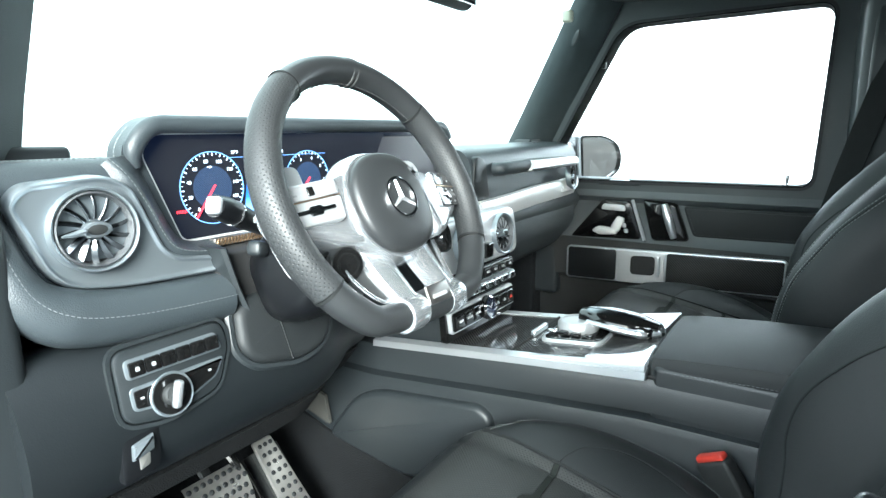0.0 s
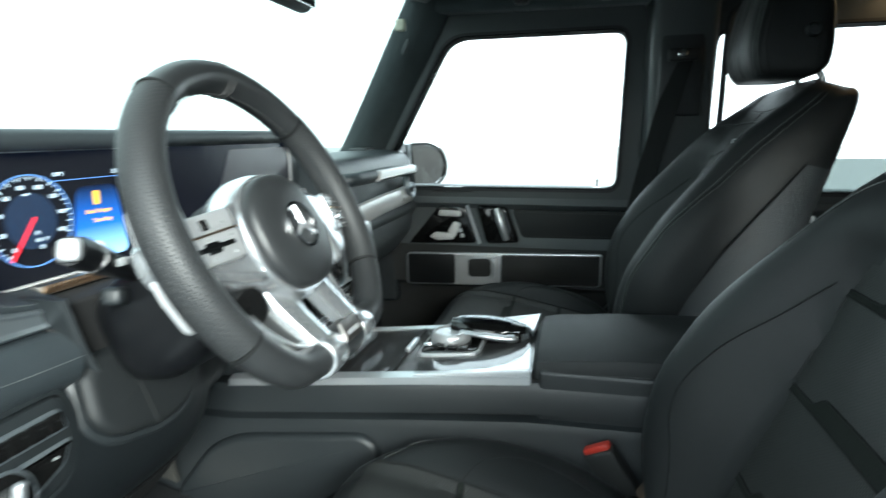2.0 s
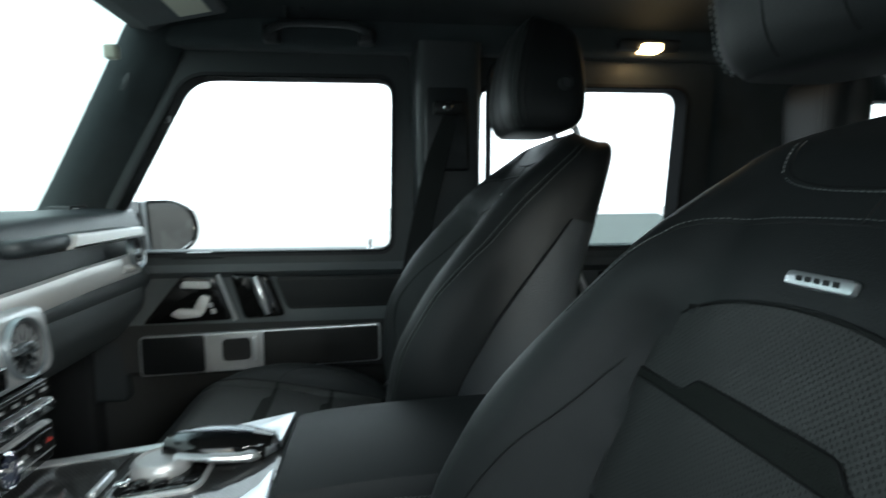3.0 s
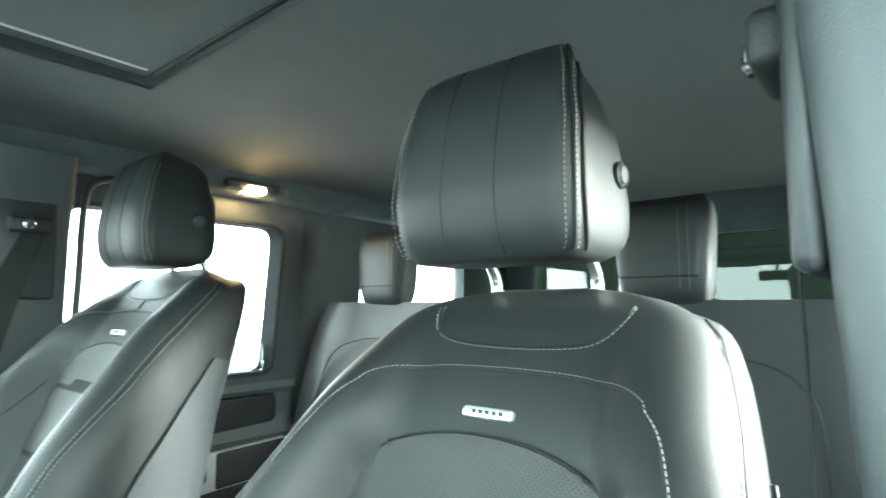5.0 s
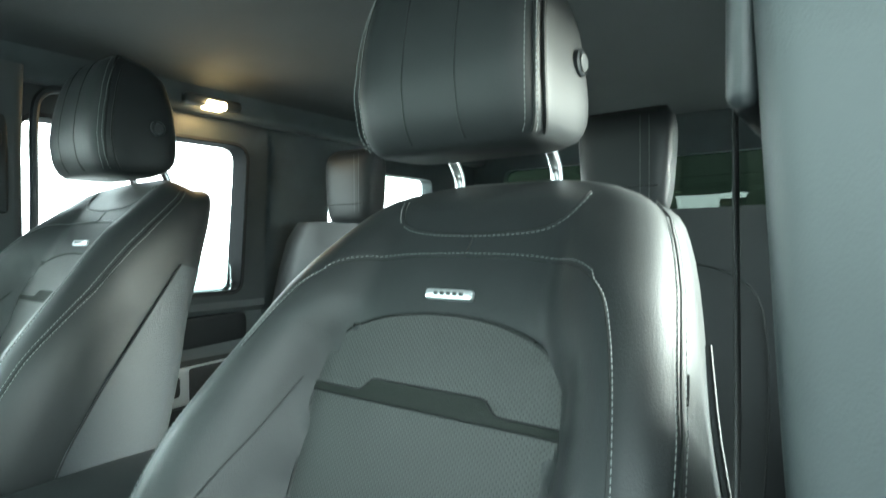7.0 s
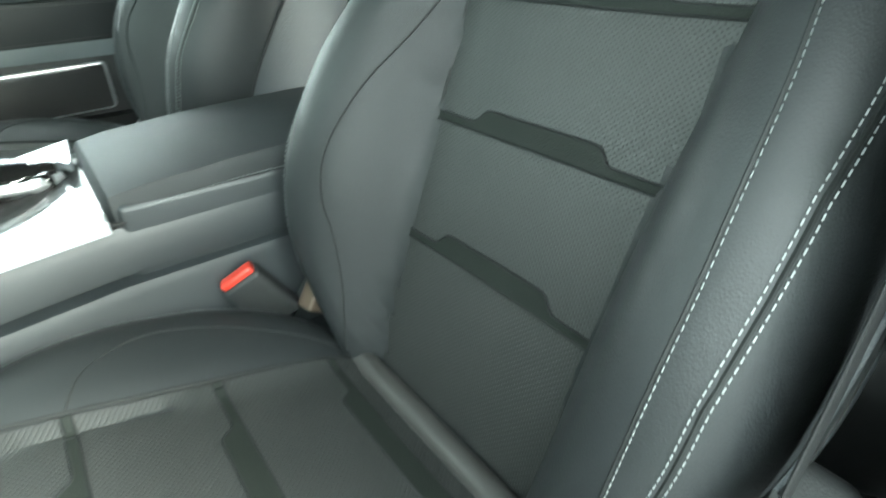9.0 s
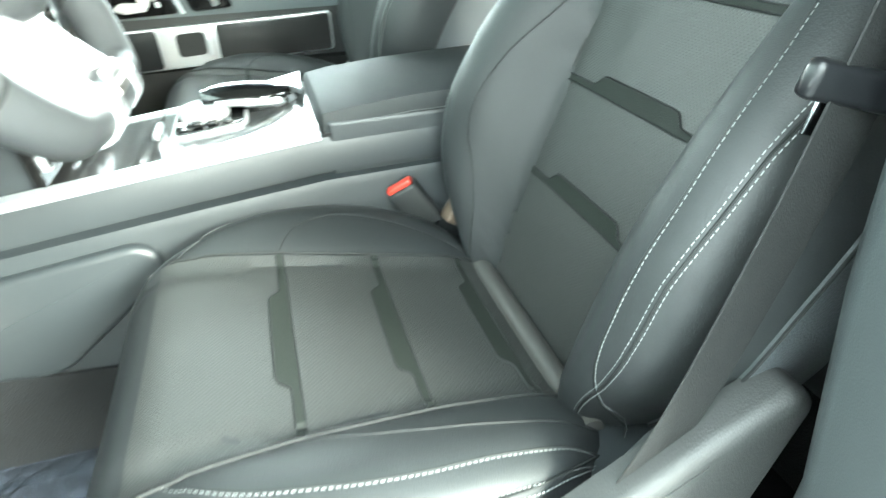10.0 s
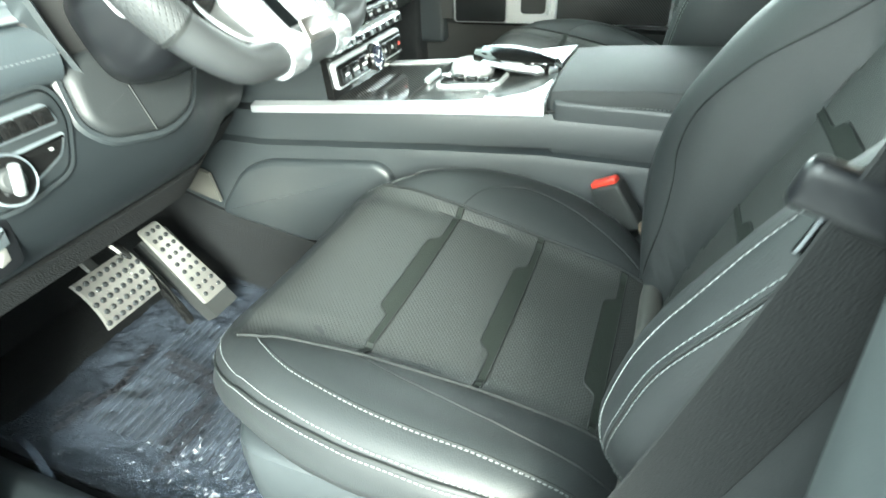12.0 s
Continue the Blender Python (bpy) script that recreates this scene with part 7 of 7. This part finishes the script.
part("plate", loft([[(-0.140, y, z), (-0.133, y, z), (-0.133, y + 0.01, z + 0.055), (-0.140, y + 0.01, z + 0.055)] for y, z in ((0.70, 0.48), (0.78, 0.50))]), material("pale_beige_panel", (0.040, 0.039, 0.034), 0.7), rest)
mat = thing("floor_mat", "black ribbed floor mat on the carpet", "mat", (-0.38, 0.55, FLOOR))
part("mat_body", rbox(-0.58, -0.17, 0.30, 0.86, FLOOR, FLOOR + 0.008, 0.004), CARPET, mat)
for k in range(22):
    part("rib", rbox(-0.50, -0.25, 0.36 + 0.016 * k, 0.367 + 0.016 * k, FLOOR + 0.007, FLOOR + 0.0105, 0.0015), RUBBER, mat)

# crumpled clear film over the mat, with rows of print
film_bm = bmesh.new()
nx, ny = 110, 124
rng_film = random.Random(17)
vv = {}
for i in range(nx + 1):
    for j in range(ny + 1):
        x, y = -0.60 + 0.46 * i / nx, 0.28 + 0.52 * j / ny
        h = 0.017 + 0.008 * noise.noise((x * 11, y * 9, 2.0)) + 0.013 * abs(noise.noise((x * 21, y * 15, 5.0))) + 0.006 * abs(noise.noise((x * 48, y * 60, 8.0))) + 0.05 * max(0.0, (-0.54 - x) / 0.06) ** 2
        creased = math.exp(-((x + 0.52) ** 2 + (y - 0.49) ** 2) / 0.009) + 0.8 * math.exp(-((x + 0.27) ** 2 + (y - 0.70) ** 2) / 0.004) + 0.15
        h += 0.010 * creased * abs(noise.noise((x * 40 + y * 30, y * 95 - x * 60, 3.0)))
        vv[i, j] = film_bm.verts.new((x, y, FLOOR + max(h + rng_film.uniform(-0.0005, 0.0005), 0.0115)))
for i in range(nx):
    for j in range(ny):
        a, b, c, d = vv[i, j], vv[i + 1, j], vv[i + 1, j + 1], vv[i, j + 1]
        for tri in (((a, b, c), (a, c, d)) if rng_film.random() < 0.5 else ((a, b, d), (b, c, d))):
            film_bm.faces.new(tri)
film_ob = thing("protective_film", "crumpled clear plastic film with dark print over the floor mat", "plastic film", (-0.38, 0.55, FLOOR + 0.008))
fs = part("sheet", film_bm, SHEET, film_ob, "wrinkled clear plastic sheet", 14)
fs.visible_shadow = False
part("rolled_edge", tube(smooth_line([(-0.566, 0.760, 0.300), (-0.574, 0.720, 0.312), (-0.585, 0.678, 0.316), (-0.600, 0.636, 0.312), (-0.614, 0.590, 0.306)], 6), 0.0050, seg=10, flat=0.5), SHEET, film_ob, "pale rolled edge of the film")
for x, y, turn, words in ((-0.450, 0.524, -4, "MUST REMOVE"), (-0.491, 0.502, -3, "CTIVE-COVER"), (-0.496, 0.713, -17, "COVER"), (-0.490, 0.686, -14, "MUST REMOVE"), (-0.406, 0.683, 10, "DEALER MUST"), (-0.372, 0.578, -97, "PROTECTIVE COVER"), (-0.392, 0.580, -97, "DEALER MUST")):
    plain_text(words, 0.0175, Matrix.Translation((x, y, FLOOR + 0.040)) @ pose(0, 0, 0, 0, 0, turn), INK, "print", film_ob, bold=0.0008)

# ---- overhead things ----
lamp = thing("reading_lamp", "lit warm reading lamp over the rear door", "lamp", (0.64, -0.648, 1.372))
part("bezel", rbox(0.612, 0.66, -0.723, -0.573, 1.357, 1.382, 0.008), PLASTIC, lamp, "dark oval bezel")
part("lens", rbox(0.602, 0.640, -0.673, -0.623, 1.351, 1.370, 0.006), glowing("warm_lamp", (1.0, 0.62, 0.28), 4.5), lamp, "glowing warm lens")
bulb = bpy.data.lights.new("lamp_glow", "POINT")
bulb.energy, bulb.color, bulb.shadow_soft_size = 0.002, (1.0, 0.72, 0.42), 0.03
new("lamp_glow", bulb).location = (0.582, -0.648, 1.342)


def grab(sx):
    g = thing("grab_handle", "dark ceiling grab handle above the door", "handle", (sx * 0.61, 0.1, 1.37))
    part("bow", tube(smooth_line([(sx * 0.632, 0.205, 1.365), (sx * 0.605, 0.20, 1.372), (sx * 0.598, 0.17, 1.385), (sx * 0.598, 0.10, 1.388), (sx * 0.598, 0.03, 1.385), (sx * 0.605, 0.0, 1.372), (sx * 0.632, -0.005, 1.365)], 5), 0.009, seg=10), PLASTIC, g)
    for y in (0.2, 0.0):
        part("foot", rbox(min(sx * 0.60, sx * 0.64), max(sx * 0.60, sx * 0.64), y - 0.018, y + 0.018, 1.35, 1.385, 0.008), PLASTIC, g)
    for y in (0.165, 0.13):
        part("coat_hook", tube([(sx * 0.60, y, 1.395), (sx * 0.585, y, 1.405), (sx * 0.58, y, 1.415)], 0.004, seg=6), PLASTIC, g)


grab(1)
for cx, lab in ((0.33, "folded charcoal sun visor with a white label"), (-0.33, "folded charcoal sun visor")):
    v = thing("sun_visor", lab, "sun visor", (cx, 0.43, 1.38))
    part("flap", turned(rbox(-0.21, 0.21, -0.085, 0.085, -0.009, 0.009, 0.009, 4), Matrix.Translation((cx + 0.03, 0.36, 1.384)) @ pose(0, 0, 0, -12)), SUEDE, v)
    if cx > 0:
        part("paper_label", turned(rbox(0.035, 0.178, -0.058, 0.002, -0.0105, -0.0092, 0), Matrix.Translation((cx + 0.03, 0.36, 1.384)) @ pose(0, 0, 0, -12)), YELLOW, v, "white paper label")
    part("clip", rbox(cx * 1.47 - 0.010, cx * 1.47 + 0.010, 0.455, 0.48, 1.278, 1.305, 0.006), YELLOW if cx > 0 else PLASTIC, v, "pale visor clip")
rv = thing("rear_view_mirror", "black interior rear-view mirror", "mirror", (0.06, 0.56, 1.3))
part("case", rbox(-0.06, 0.18, 0.535, 0.575, 1.262, 1.335, 0.018, 4), DULL, rv)
part("mirror_glass", rbox(-0.052, 0.172, 0.531, 0.536, 1.27, 1.327, 0.0015), MIRROR, rv)
part("stem", tube([(0.06, 0.57, 1.32), (0.06, 0.575, 1.40)], 0.012, seg=8), DULL, rv)

# ---- settling: the dashboard group sits a little nearer the seats, level with the wheel ----
for ob in (dash, hood, lsp, pb):
    ob.location += Vector((0.0, -0.047, 0.007))
pb.location += Vector((-0.019, 0.003, 0.004))
col.location += Vector((0.0, -0.012, 0.003))
for ob in (stack, cons, ctl):
    ob.location += Vector((0.004, -0.027, 0.005))
for ob in (acc, brk, rest):
    ob.location += Vector((-0.002, -0.027, 0.0))

# ---- the whole plan to true size ----
for me in bpy.data.meshes:
    me.transform(Matrix.Scale(SIZE, 4))
for ob in bpy.data.objects:
    if ob.type != "CAMERA":
        ob.location *= SIZE
bulb.energy *= SIZE ** 2
